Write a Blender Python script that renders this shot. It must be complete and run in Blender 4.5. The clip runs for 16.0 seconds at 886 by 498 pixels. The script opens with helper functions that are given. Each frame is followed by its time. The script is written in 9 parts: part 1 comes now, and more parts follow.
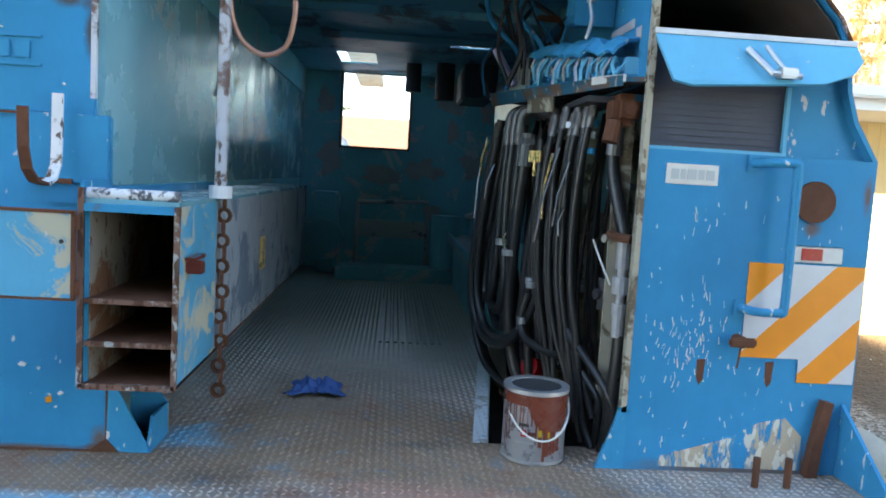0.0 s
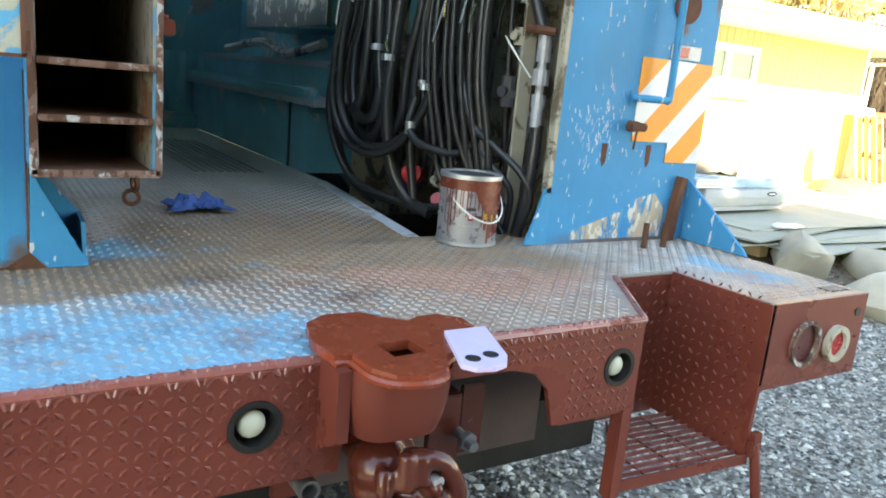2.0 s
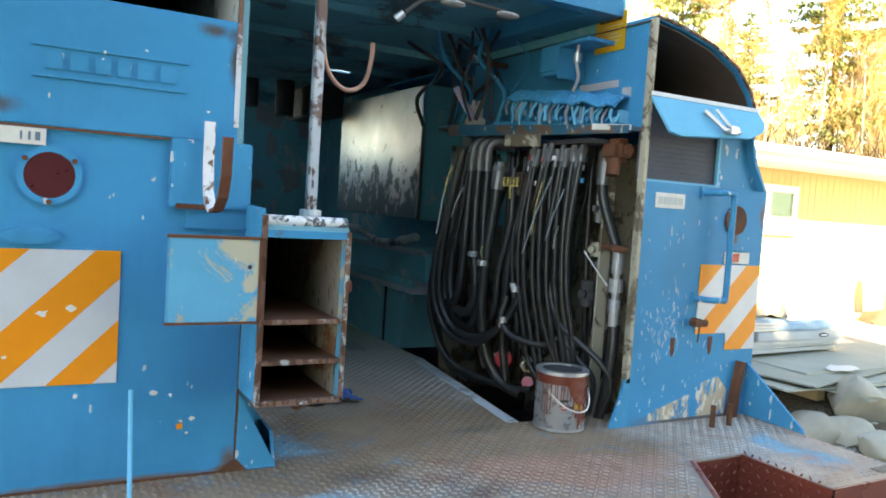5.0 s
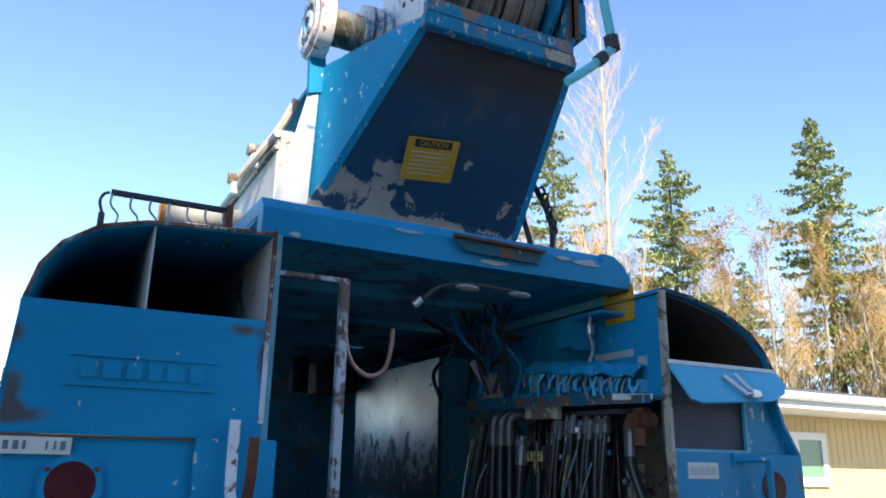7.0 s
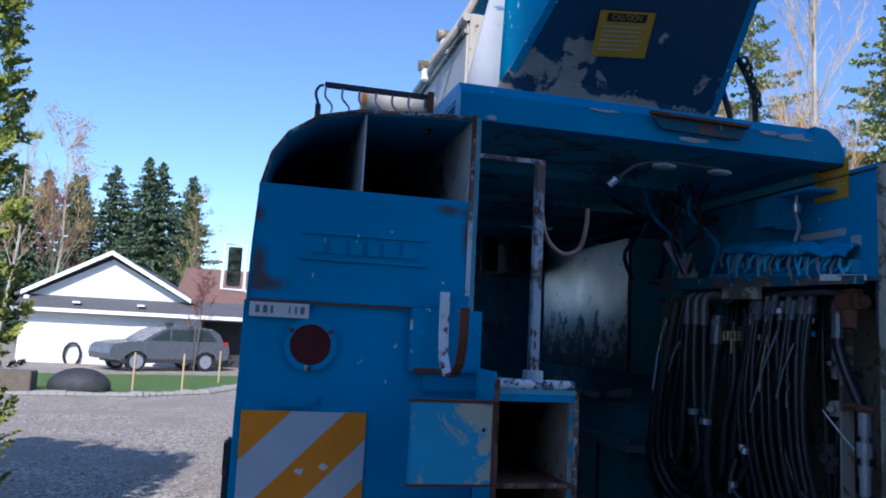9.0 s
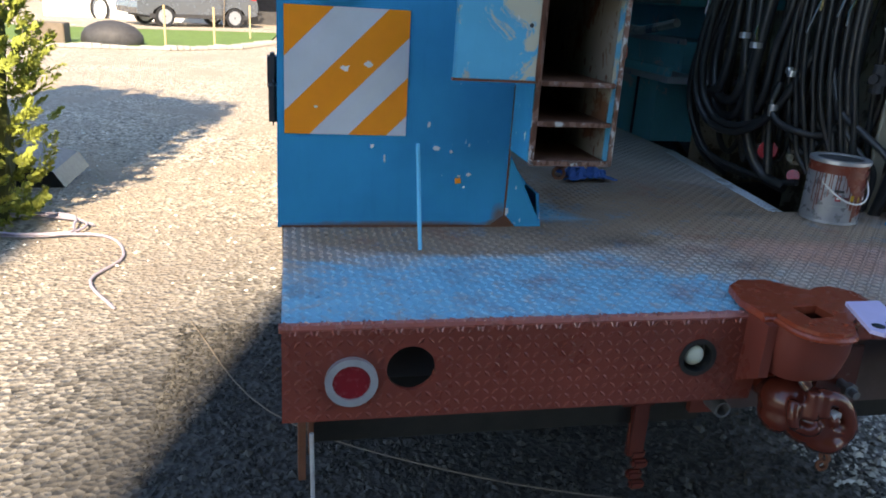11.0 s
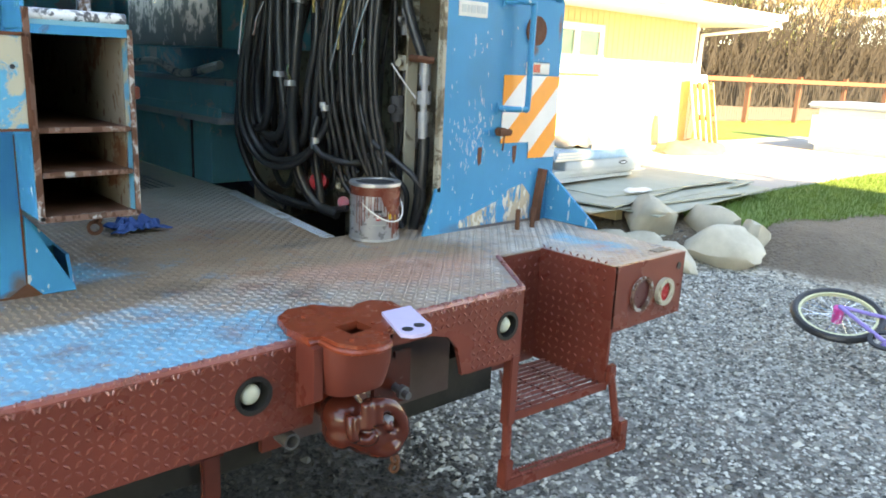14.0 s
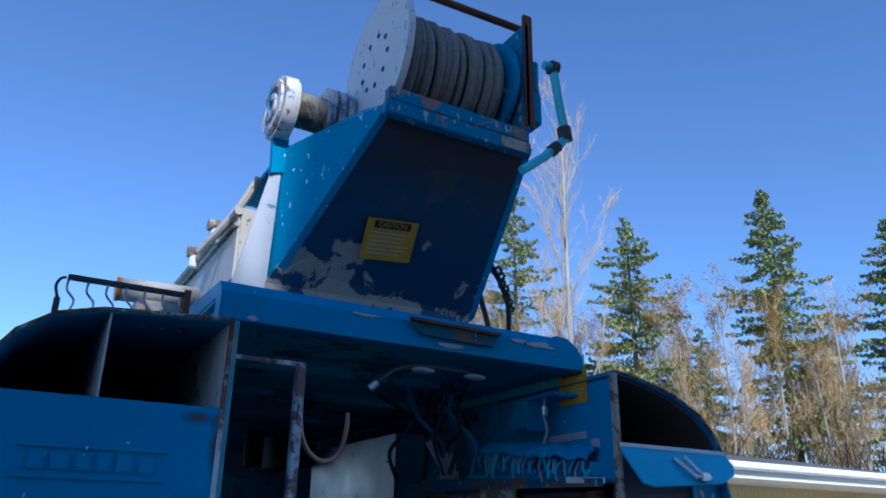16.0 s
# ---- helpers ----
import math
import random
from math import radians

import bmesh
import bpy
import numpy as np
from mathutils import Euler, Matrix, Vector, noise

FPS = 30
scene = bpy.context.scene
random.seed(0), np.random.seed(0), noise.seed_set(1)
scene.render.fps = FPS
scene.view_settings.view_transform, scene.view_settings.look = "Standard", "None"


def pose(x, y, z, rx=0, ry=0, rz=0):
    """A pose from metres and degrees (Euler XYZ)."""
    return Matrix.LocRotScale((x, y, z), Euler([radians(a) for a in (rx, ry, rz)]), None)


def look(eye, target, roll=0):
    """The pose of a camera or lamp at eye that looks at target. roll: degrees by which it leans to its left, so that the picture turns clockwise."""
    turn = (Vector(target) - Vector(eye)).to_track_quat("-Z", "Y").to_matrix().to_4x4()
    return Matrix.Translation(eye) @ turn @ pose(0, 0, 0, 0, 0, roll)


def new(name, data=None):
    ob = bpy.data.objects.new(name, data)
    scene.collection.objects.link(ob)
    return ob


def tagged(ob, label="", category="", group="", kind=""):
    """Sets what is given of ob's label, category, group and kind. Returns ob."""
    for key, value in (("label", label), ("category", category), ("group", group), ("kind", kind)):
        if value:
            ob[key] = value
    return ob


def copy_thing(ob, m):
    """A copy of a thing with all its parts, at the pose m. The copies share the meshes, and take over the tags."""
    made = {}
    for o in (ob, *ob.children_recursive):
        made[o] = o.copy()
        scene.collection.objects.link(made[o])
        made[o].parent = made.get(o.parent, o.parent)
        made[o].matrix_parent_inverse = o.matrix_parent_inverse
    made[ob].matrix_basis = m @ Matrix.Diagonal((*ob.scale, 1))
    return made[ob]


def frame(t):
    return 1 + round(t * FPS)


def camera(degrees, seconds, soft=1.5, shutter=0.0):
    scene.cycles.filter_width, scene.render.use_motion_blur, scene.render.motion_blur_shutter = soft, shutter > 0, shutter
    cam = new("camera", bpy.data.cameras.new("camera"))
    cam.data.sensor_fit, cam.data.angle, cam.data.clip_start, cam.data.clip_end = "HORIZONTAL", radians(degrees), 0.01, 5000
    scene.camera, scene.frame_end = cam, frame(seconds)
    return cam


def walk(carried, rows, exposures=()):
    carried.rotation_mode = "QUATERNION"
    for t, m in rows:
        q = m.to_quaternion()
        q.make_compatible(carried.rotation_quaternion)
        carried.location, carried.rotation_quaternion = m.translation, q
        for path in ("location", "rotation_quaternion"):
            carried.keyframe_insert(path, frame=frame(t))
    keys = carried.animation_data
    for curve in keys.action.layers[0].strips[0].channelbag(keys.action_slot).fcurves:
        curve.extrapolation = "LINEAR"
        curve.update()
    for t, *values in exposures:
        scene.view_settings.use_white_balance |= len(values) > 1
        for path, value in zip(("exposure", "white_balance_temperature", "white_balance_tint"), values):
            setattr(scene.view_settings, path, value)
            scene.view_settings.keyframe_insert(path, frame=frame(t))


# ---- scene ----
cam = camera(61.2, 16.0, 1.8)
PATH = [
    (0, (0.013, 0.056, 1.769), (0.151, 2.042, 1.576), 3.4),
    (0.5, (-0.176, 0.143, 1.675), (0.248, 2.073, 1.368), 6.4),
    (1, (-0.401, 0.281, 1.629), (0.397, 2.08, 1.272), 7.7),
    (1.5, (-0.643, 0.325, 1.555), (0.345, 2.014, 1.143), 7.1),
    (2, (-0.74, 0.271, 1.484), (0.314, 1.912, 1.043), 5.4),
    (2.5, (-0.787, 0.174, 1.459), (0.181, 1.849, 0.95), 4.8),
    (3, (-0.904, 0.1, 1.49), (0.017, 1.808, 1.004), 3.2),
    (3.5, (-1.058, 0.059, 1.592), (-0.123, 1.79, 1.236), 3.2),
    (4, (-1.084, 0.033, 1.668), (-0.151, 1.792, 1.473), 3.8),
    (4.2, (-1.106, 0.04, 1.716), (-0.147, 1.787, 1.551), 4.2),
    (6.5, (-1.114, 0.027, 1.781), (-0.184, 1.789, 1.955), 1.6),
    (7, (-1.153, 0.039, 1.816), (-0.274, 1.749, 2.367), 1.1),
    (7.5, (-1.165, 0.014, 1.849), (-0.378, 1.68, 2.625), 1.0),
    (8, (-1.18, 0.018, 1.833), (-0.461, 1.721, 2.594), 1.0),
    (8.5, (-1.197, 0.033, 1.819), (-0.588, 1.873, 2.315), 1.9),
    (9, (-1.217, 0.001, 1.794), (-0.749, 1.932, 2.025), 2.9),
    (9.5, (-1.242, -0.009, 1.746), (-0.874, 1.956, 1.702), 3.1),
    (9.7, (-1.245, -0.014, 1.735), (-0.919, 1.953, 1.579), 2.4),
    (11.8, (-1.213, 0.029, 1.603), (-0.55, 1.771, 0.88), 3.7),
    (12, (-1.192, 0.032, 1.612), (-0.406, 1.742, 0.933), 3.6),
    (12.5, (-1.13, -0.003, 1.61), (-0.081, 1.591, 1.011), 3.9),
    (13, (-1.076, -0.014, 1.614), (0.228, 1.395, 1.051), 5.5),
    (13.5, (-1.076, -0.024, 1.615), (0.279, 1.343, 1.073), 4.8),
    (14, (-1.072, -0.013, 1.623), (0.239, 1.42, 1.147), 2.6),
    (14.5, (-1.067, -0.009, 1.671), (0.23, 1.507, 1.528), 0.6),
    (15, (-1.123, 0.004, 1.716), (0.122, 1.542, 2.011), -0.2),
    (15.5, (-1.156, 0.016, 1.826), (-0.046, 1.599, 2.34), 1.1),
    (16, (-1.172, -0.026, 1.865), (-0.232, 1.59, 2.576), 0.9),
]
EXPOSURES = [(0.0, 2.8, 9300, 12), (0.5, 3.15, 11000, 12), (1.0, 3.42, 12800, 12), (2.5, 3.35, 12600, 12), (4.0, 3.05, 12000, 12), (6.5, 2.4, 9300, 12), (7.0, 1.42, 6900, 12), (7.5, 0.4, 5200, 13), (8.0, 0.35, 5200, 13), (9.0, 0.52, 5600, 18), (9.7, 0.98, 6200, 18), (11.8, 2.6, 10500, 12), (12.5, 3.15, 12400, 12), (13.0, 3.3, 13200, 13), (14.0, 3.25, 12400, 13), (14.5, 2.8, 9500, 12), (15.0, 2.0, 7600, 12), (15.5, 1.0, 5900, 12), (16.0, 0.35, 5200, 13)]
walk(cam, [(t, look(eye, target, roll)) for t, eye, target, roll in PATH], EXPOSURES)

# ---- light ----
SUN_TO = Vector((-0.15, -0.78, 0.60)).normalized()
sun = new("sun", bpy.data.lights.new("sun", "SUN"))
sun.data.energy, sun.data.angle, sun.data.color = 3.9, radians(0.6), (1.0, 0.93, 0.82)
sun.matrix_world = look((0, 0, 30), Vector((0, 0, 30)) - SUN_TO)
world = bpy.data.worlds.new("sky")
scene.world = world
world.use_nodes = True
sky = world.node_tree.nodes.new("ShaderNodeTexSky")
sky.sky_type, sky.sun_disc = "NISHITA", False
sky.sun_elevation, sky.sun_rotation = math.asin(SUN_TO.z), math.atan2(SUN_TO.x, SUN_TO.y)
sky.altitude = 300
sky.air_density, sky.dust_density, sky.ozone_density = 1.0, 0.0, 5.0
world.node_tree.links.new(sky.outputs[0], world.node_tree.nodes["Background"].inputs[0])
world.node_tree.nodes["Background"].inputs[1].default_value = 0.135


# ---- materials ----
def ramp(nt, fac, stops):
    r = nt.nodes.new("ShaderNodeValToRGB")
    e = r.color_ramp.elements
    while len(e) < len(stops):
        e.new(0.5)
    for el, (p, c) in zip(e, stops):
        el.position = p
        el.color = (c, c, c, 1) if isinstance(c, (int, float)) else (*c, 1)
    nt.links.new(fac, r.inputs[0])
    return r.outputs[0]


def noisy(nt, scale, detail=4.0, rough=0.6, stretch=(1, 1, 1), shift=0.0, warp=0.0):
    tc = nt.nodes.new("ShaderNodeTexCoord")
    mp = nt.nodes.new("ShaderNodeMapping")
    mp.inputs["Scale"].default_value = stretch
    mp.inputs["Location"].default_value = (shift, shift * 1.7, shift * 0.6)
    nt.links.new(tc.outputs["Object"], mp.inputs[0])
    n = nt.nodes.new("ShaderNodeTexNoise")
    n.inputs["Scale"].default_value, n.inputs["Detail"].default_value = scale, detail
    n.inputs["Roughness"].default_value, n.inputs["Distortion"].default_value = rough, warp
    nt.links.new(mp.outputs[0], n.inputs["Vector"])
    return n.outputs[0]


def mixed(nt, fac, a, b):
    m = nt.nodes.new("ShaderNodeMix")
    m.data_type = "RGBA"
    for sock, v in ((m.inputs[0], fac), (m.inputs[6], a), (m.inputs[7], b)):
        if isinstance(v, tuple):
            sock.default_value = (*v, 1)
        elif isinstance(v, (int, float)):
            sock.default_value = v
        else:
            nt.links.new(v, sock)
    return m.outputs[2]


def times(nt, a, b):
    m = nt.nodes.new("ShaderNodeMath")
    m.operation = "MULTIPLY"
    for sock, v in zip(m.inputs, (a, b)):
        if isinstance(v, (int, float)):
            sock.default_value = v
        else:
            nt.links.new(v, sock)
    return m.outputs[0]


def shader(name):
    m = bpy.data.materials.new(name)
    m.use_nodes = True
    return m, m.node_tree, m.node_tree.nodes["Principled BSDF"]


def bumped(nt, bs, height, strength=0.3, distance=0.004):
    b = nt.nodes.new("ShaderNodeBump")
    b.inputs["Strength"].default_value, b.inputs["Distance"].default_value = strength, distance
    nt.links.new(height, b.inputs["Height"])
    nt.links.new(b.outputs[0], bs.inputs["Normal"])


def plain(name, color, rough=0.5, metal=0.0, vary=0.25, scale=9.0, bump=0.15, grain=90.0, spread=0.0):
    """A surface of one paint or stuff, with blotches and a fine grain; spread: brightness that changes from piece to piece."""
    m, nt, bs = shader(name)
    dark = tuple(c * (1 - vary) for c in color)
    lite = tuple(min(1, c * (1 + vary)) for c in color)
    c = mixed(nt, noisy(nt, scale, 6), dark, lite)
    if spread:
        info = nt.nodes.new("ShaderNodeObjectInfo")
        hs = nt.nodes.new("ShaderNodeHueSaturation")
        nt.links.new(ramp(nt, info.outputs["Random"], [(0, 1 - spread), (1, 1 + spread)]), hs.inputs["Value"])
        nt.links.new(c, hs.inputs["Color"])
        c = hs.outputs[0]
    nt.links.new(c, bs.inputs["Base Color"])
    nt.links.new(ramp(nt, noisy(nt, scale * 2.3, 5), [(0.25, max(0.02, rough - 0.12)), (0.8, min(1, rough + 0.12))]), bs.inputs["Roughness"])
    bs.inputs["Metallic"].default_value = metal
    if bump:
        bumped(nt, bs, noisy(nt, grain, 4), bump, 0.002)
    return m


def painted(name, color, under=(0.16, 0.055, 0.022), chips=0.66, under2=(0.52, 0.50, 0.46), chips2=0.70, rough=0.38, streak=0.5, fade=0.18, big=2.2, stretch=(1, 1, 1), spec=0.13):
    """Old enamel over steel: faded blotches, dull streaks, chips down to rust and to pale primer."""
    m, nt, bs = shader(name)
    dark = tuple(c * (1 - fade) for c in color)
    lite = tuple(min(1, c * (1 + fade) + 0.001) for c in color)
    c = mixed(nt, ramp(nt, noisy(nt, 1.7, 7, 0.62), [(0.3, 0.0), (0.72, 1.0)]), dark, lite)
    st = ramp(nt, noisy(nt, 9, 5, 0.7, (5, 5, 0.55), 3.1), [(0.52, 0.0), (0.8, 1.0)])
    c = mixed(nt, times(nt, st, 0.25 * streak), c, tuple(0.35 * x + 0.02 for x in color))
    soft = ramp(nt, noisy(nt, big, 9, 0.72, stretch, 5.2, 0.6), [(chips, 0.0), (chips + 0.05, 1.0)])
    fine = ramp(nt, noisy(nt, 46, 3, 0.5, (1, 1, 0.45), 1.3), [(chips2, 0.0), (chips2 + 0.03, 1.0)])
    c = mixed(nt, times(nt, soft, 0.85), c, under)
    c = mixed(nt, times(nt, fine, 0.9), c, under2)
    nt.links.new(c, bs.inputs["Base Color"])
    r = mixed(nt, soft, ramp(nt, noisy(nt, 5, 6), [(0.3, rough - 0.1), (0.75, rough + 0.16)]), (0.85, 0.85, 0.85))
    nt.links.new(r, bs.inputs["Roughness"])
    mx = nt.nodes.new("ShaderNodeMath")
    mx.operation = "SUBTRACT"
    nt.links.new(noisy(nt, 3.0, 4), mx.inputs[0])
    nt.links.new(soft, mx.inputs[1])
    bs.inputs["Specular IOR Level"].default_value = spec
    bumped(nt, bs, mx.outputs[0], 0.35, 0.006)
    return m


BLUE = (0.0, 0.230, 0.425)
M_BLUE = painted("blue_enamel", BLUE, chips=0.635, chips2=0.735)
M_BLUE_WORN = painted("worn_blue_enamel", (0.002, 0.245, 0.44), chips=0.62, chips2=0.66, under2=(0.6, 0.6, 0.58))
M_BLUE_PALE = painted("faded_pale_blue_enamel", (0.08, 0.42, 0.60), chips=0.72, chips2=0.74, streak=0.4)
M_HATCH = painted("flaking_pale_blue_enamel", (0.05, 0.33, 0.50), under=(0.50, 0.42, 0.28), chips=0.515, chips2=0.72, big=7.0)
M_TEAL = painted("teal_enamel", (0.10, 0.52, 0.60), under=(0.62, 0.60, 0.56), chips=0.57, chips2=0.70, big=3.2, rough=0.36, streak=0.8, spec=0.4)
M_RUST = plain("brown_rust", (0.13, 0.045, 0.022), 0.85, 0.1, 0.55, 14, 0.6, 140)
M_OXIDE = painted("red_oxide_primer", (0.175, 0.036, 0.024), under=(0.13, 0.05, 0.03), chips=0.70, under2=(0.40, 0.13, 0.08), chips2=0.75, rough=0.30, fade=0.25, spec=0.35)
M_OXIDE_FRESH = plain("fresh_glossy_red_oxide_paint", (0.26, 0.043, 0.019), 0.26, 0.0, 0.12, 12, 0.15, 60)
M_WHITE = painted("chipped_white_enamel", (0.66, 0.67, 0.68), under=(0.07, 0.22, 0.42), chips=0.69, under2=(0.14, 0.05, 0.03), chips2=0.72, big=9.0, streak=0.3, fade=0.08)
M_LILAC = plain("pale_lilac_paint", (0.56, 0.47, 0.66), 0.5, 0, 0.08, 20, 0.15)
M_CHALK = painted("chalky_pale_worn_edge", (0.66, 0.72, 0.74), under=(0.36, 0.34, 0.31), chips=0.56, under2=(0.30, 0.42, 0.50), chips2=0.62, big=9.0)
M_STEEL = plain("bare_steel", (0.42, 0.42, 0.42), 0.38, 0.9, 0.3, 12, 0.25)
M_ZINC = plain("dull_zinc_fittings", (0.52, 0.53, 0.55), 0.4, 0.75, 0.25, 30, 0.2)
M_FITTING = plain("dull_grey_hose_fittings", (0.36, 0.36, 0.37), 0.5, 0.3, 0.4, 30, 0.2)
M_LIP = painted("worn_lip_eaten_by_rust", (0.40, 0.39, 0.37), under=(0.15, 0.05, 0.025), chips=0.43, under2=(0.09, 0.04, 0.025), chips2=0.50, big=13.0)
M_BEAM = painted("blue_enamel_worn_to_rust_and_buff", (0.006, 0.19, 0.33), under=(0.36, 0.17, 0.08), chips=0.55, under2=(0.45, 0.42, 0.36), chips2=0.62, big=7.0)
M_FLANGE = painted("white_enamel_flecked_with_blue", (0.66, 0.67, 0.68), under=(0.02, 0.20, 0.38), chips=0.62, under2=(0.05, 0.18, 0.32), chips2=0.66, big=12.0, streak=0.2, fade=0.08)
M_FOLD = painted("rubbed_red_oxide_fold", (0.31, 0.085, 0.068), under=(0.20, 0.05, 0.03), chips=0.55, under2=(0.45, 0.25, 0.22), chips2=0.74, big=12.0, rough=0.26, spec=0.6)
M_BOOM = painted("yellowed_white_enamel", (0.50, 0.47, 0.41), under=(0.22, 0.11, 0.06), chips=0.60, chips2=0.66, under2=(0.2, 0.12, 0.08), big=6.0)
M_INNER = painted("grimy_glossy_teal_grey_wall", (0.14, 0.38, 0.45), under=(0.36, 0.33, 0.28), chips=0.585, under2=(0.5, 0.5, 0.47), chips2=0.74, big=2.6, rough=0.24, streak=0.15, spec=0.55)
M_SCUFFED = painted("scuffed_blue_grey_side", (0.30, 0.35, 0.39), under=(0.12, 0.17, 0.22), chips=0.52, under2=(0.45, 0.43, 0.38), chips2=0.66, big=3.4, rough=0.45)
M_PEELED = plain("bare_lilac_grey_primer", (0.36, 0.36, 0.38), 0.7, 0, 0.35, 9, 0.3)
M_HOSE = plain("matt_black_hose_rubber", (0.022, 0.0225, 0.024), 0.36, 0, 0.4, 12, 0.25, 180)
M_CRIMP = plain("dull_crimped_steel", (0.17, 0.17, 0.175), 0.45, 0.5, 0.35, 30, 0.2)
M_EDGE = painted("chipped_bluish_white_enamel", (0.46, 0.49, 0.53), under=(0.02, 0.2, 0.38), chips=0.62, chips2=0.70, big=8.0)
M_BROWN = plain("dull_brown_bin_lining", (0.075, 0.052, 0.042), 0.8, 0.0, 0.4, 6, 0.3)
M_CHROME = plain("polished_chrome_steel", (0.75, 0.76, 0.78), 0.16, 1.0, 0.1, 8, 0.05)
M_BRASS = plain("brass_fittings", (0.85, 0.58, 0.24), 0.3, 0.6, 0.25, 20, 0.1)
M_BLACK = plain("black_rubber", (0.018, 0.018, 0.020), 0.42, 0, 0.4, 16, 0.2, 160)
M_DARK = plain("grimy_dark_steel", (0.045, 0.045, 0.048), 0.7, 0.2, 0.5, 6, 0.4)
M_UNDER = plain("oily_black_chassis", (0.009, 0.0085, 0.008), 0.7, 0.1, 0.5, 6, 0.4)
M_HOOK = plain("dark_glossy_red_oxide", (0.092, 0.017, 0.010), 0.2, 0.0, 0.3, 14, 0.2, 60)
# shade of the deep bins and recess is put into this navy
M_CAVE = plain("shade_dark_recess_lining", (0.075, 0.085, 0.115), 0.75, 0.0, 0.4, 5, 0.3)
M_CREAM = painted("grimy_cream_enamel", (0.40, 0.36, 0.28), under=(0.10, 0.07, 0.045), chips=0.50, chips2=0.62, under2=(0.2, 0.15, 0.1), big=5)
M_GREY_PANEL = painted("scuffed_grey_panel", (0.44, 0.46, 0.45), under=(0.05, 0.10, 0.16), chips=0.55, under2=(0.5, 0.48, 0.42), chips2=0.70, big=4.5, rough=0.45)
M_ORANGE = plain("orange_reflective_tape", (0.85, 0.25, 0.012), 0.42, 0, 0.12, 14, 0.1)
M_SILVER = plain("silver_reflective_tape", (0.52, 0.54, 0.57), 0.4, 0.1, 0.12, 14, 0.1)
M_YELLOW = plain("faded_yellow_decal", (0.50, 0.27, 0.010), 0.5, 0, 0.15, 18, 0.1)
M_INK = plain("black_ink", (0.015, 0.015, 0.015), 0.6, 0, 0.2, 20, 0)
M_INKW = plain("white_ink", (0.8, 0.8, 0.8), 0.6, 0, 0.05, 20, 0)
M_REDLENS = plain("dull_maroon_lens", (0.085, 0.012, 0.016), 0.35, 0, 0.25, 25, 0.15)
M_REDLENS_DEEP = plain("deep_crimson_lens", (0.20, 0.006, 0.012), 0.25, 0, 0.25, 40, 0.3)
M_REDBRIGHT = plain("bright_red_lens", (0.42, 0.010, 0.014), 0.25, 0, 0.2, 40, 0.3)
M_PAPER = plain("grubby_white_label", (0.62, 0.60, 0.55), 0.55, 0, 0.2, 22, 0.1)


def mirror_panel():
    """Dull stainless door: half polished above, flaked and smeared below."""
    m, nt, bs = shader("smeared_stainless_steel")
    geo = nt.nodes.new("ShaderNodeNewGeometry")
    sep = nt.nodes.new("ShaderNodeSeparateXYZ")
    nt.links.new(geo.outputs["Position"], sep.inputs[0])
    low = nt.nodes.new("ShaderNodeMapRange")
    for k, v in (("From Min", 1.70), ("From Max", 2.12), ("To Min", 0.17), ("To Max", -0.10)):
        low.inputs[k].default_value = v
    nt.links.new(sep.outputs[2], low.inputs["Value"])
    flakes = ramp(nt, plus(nt, low.outputs[0], noisy(nt, 16, 9, 0.7, (1, 1, 0.7), 2.0)), [(0.55, 0.0), (0.60, 1.0)])
    dull = ramp(nt, noisy(nt, 2.6, 5, 0.6, (1, 1, 1), 6.0), [(0.35, 0.0), (0.7, 1.0)])
    steel = mixed(nt, dull, (0.62, 0.64, 0.65), (0.34, 0.38, 0.40))
    nt.links.new(mixed(nt, times(nt, flakes, 0.8), steel, (0.05, 0.11, 0.13)), bs.inputs["Base Color"])
    nt.links.new(mixed(nt, flakes, ramp(nt, noisy(nt, 4, 6, 0.6), [(0.3, 0.24), (0.75, 0.40)]), (0.6, 0.6, 0.6)), bs.inputs["Roughness"])
    bs.inputs["Metallic"].default_value = 0.85
    bumped(nt, bs, noisy(nt, 1.6, 3), 0.12, 0.006)
    return m


def blot(nt, x, y, rx, ry):
    """One at a place on the plan, falling to nought at the rim of an oval round it."""
    geo = nt.nodes.new("ShaderNodeNewGeometry")
    mp = nt.nodes.new("ShaderNodeMapping")
    mp.inputs["Location"].default_value = (-x / rx, -y / ry, 0)
    mp.inputs["Scale"].default_value = (1 / rx, 1 / ry, 0)
    nt.links.new(geo.outputs["Position"], mp.inputs[0])
    ln = nt.nodes.new("ShaderNodeVectorMath")
    ln.operation = "LENGTH"
    nt.links.new(mp.outputs[0], ln.inputs[0])
    return ramp(nt, ln.outputs["Value"], [(0.0, 1.0), (1.0, 0.0)])


def plus(nt, a, b):
    m = nt.nodes.new("ShaderNodeMath")
    m.operation = "ADD"
    for sock, v in zip(m.inputs, (a, b)):
        if isinstance(v, (int, float)):
            sock.default_value = v
        else:
            nt.links.new(v, sock)
    return m.outputs[0]


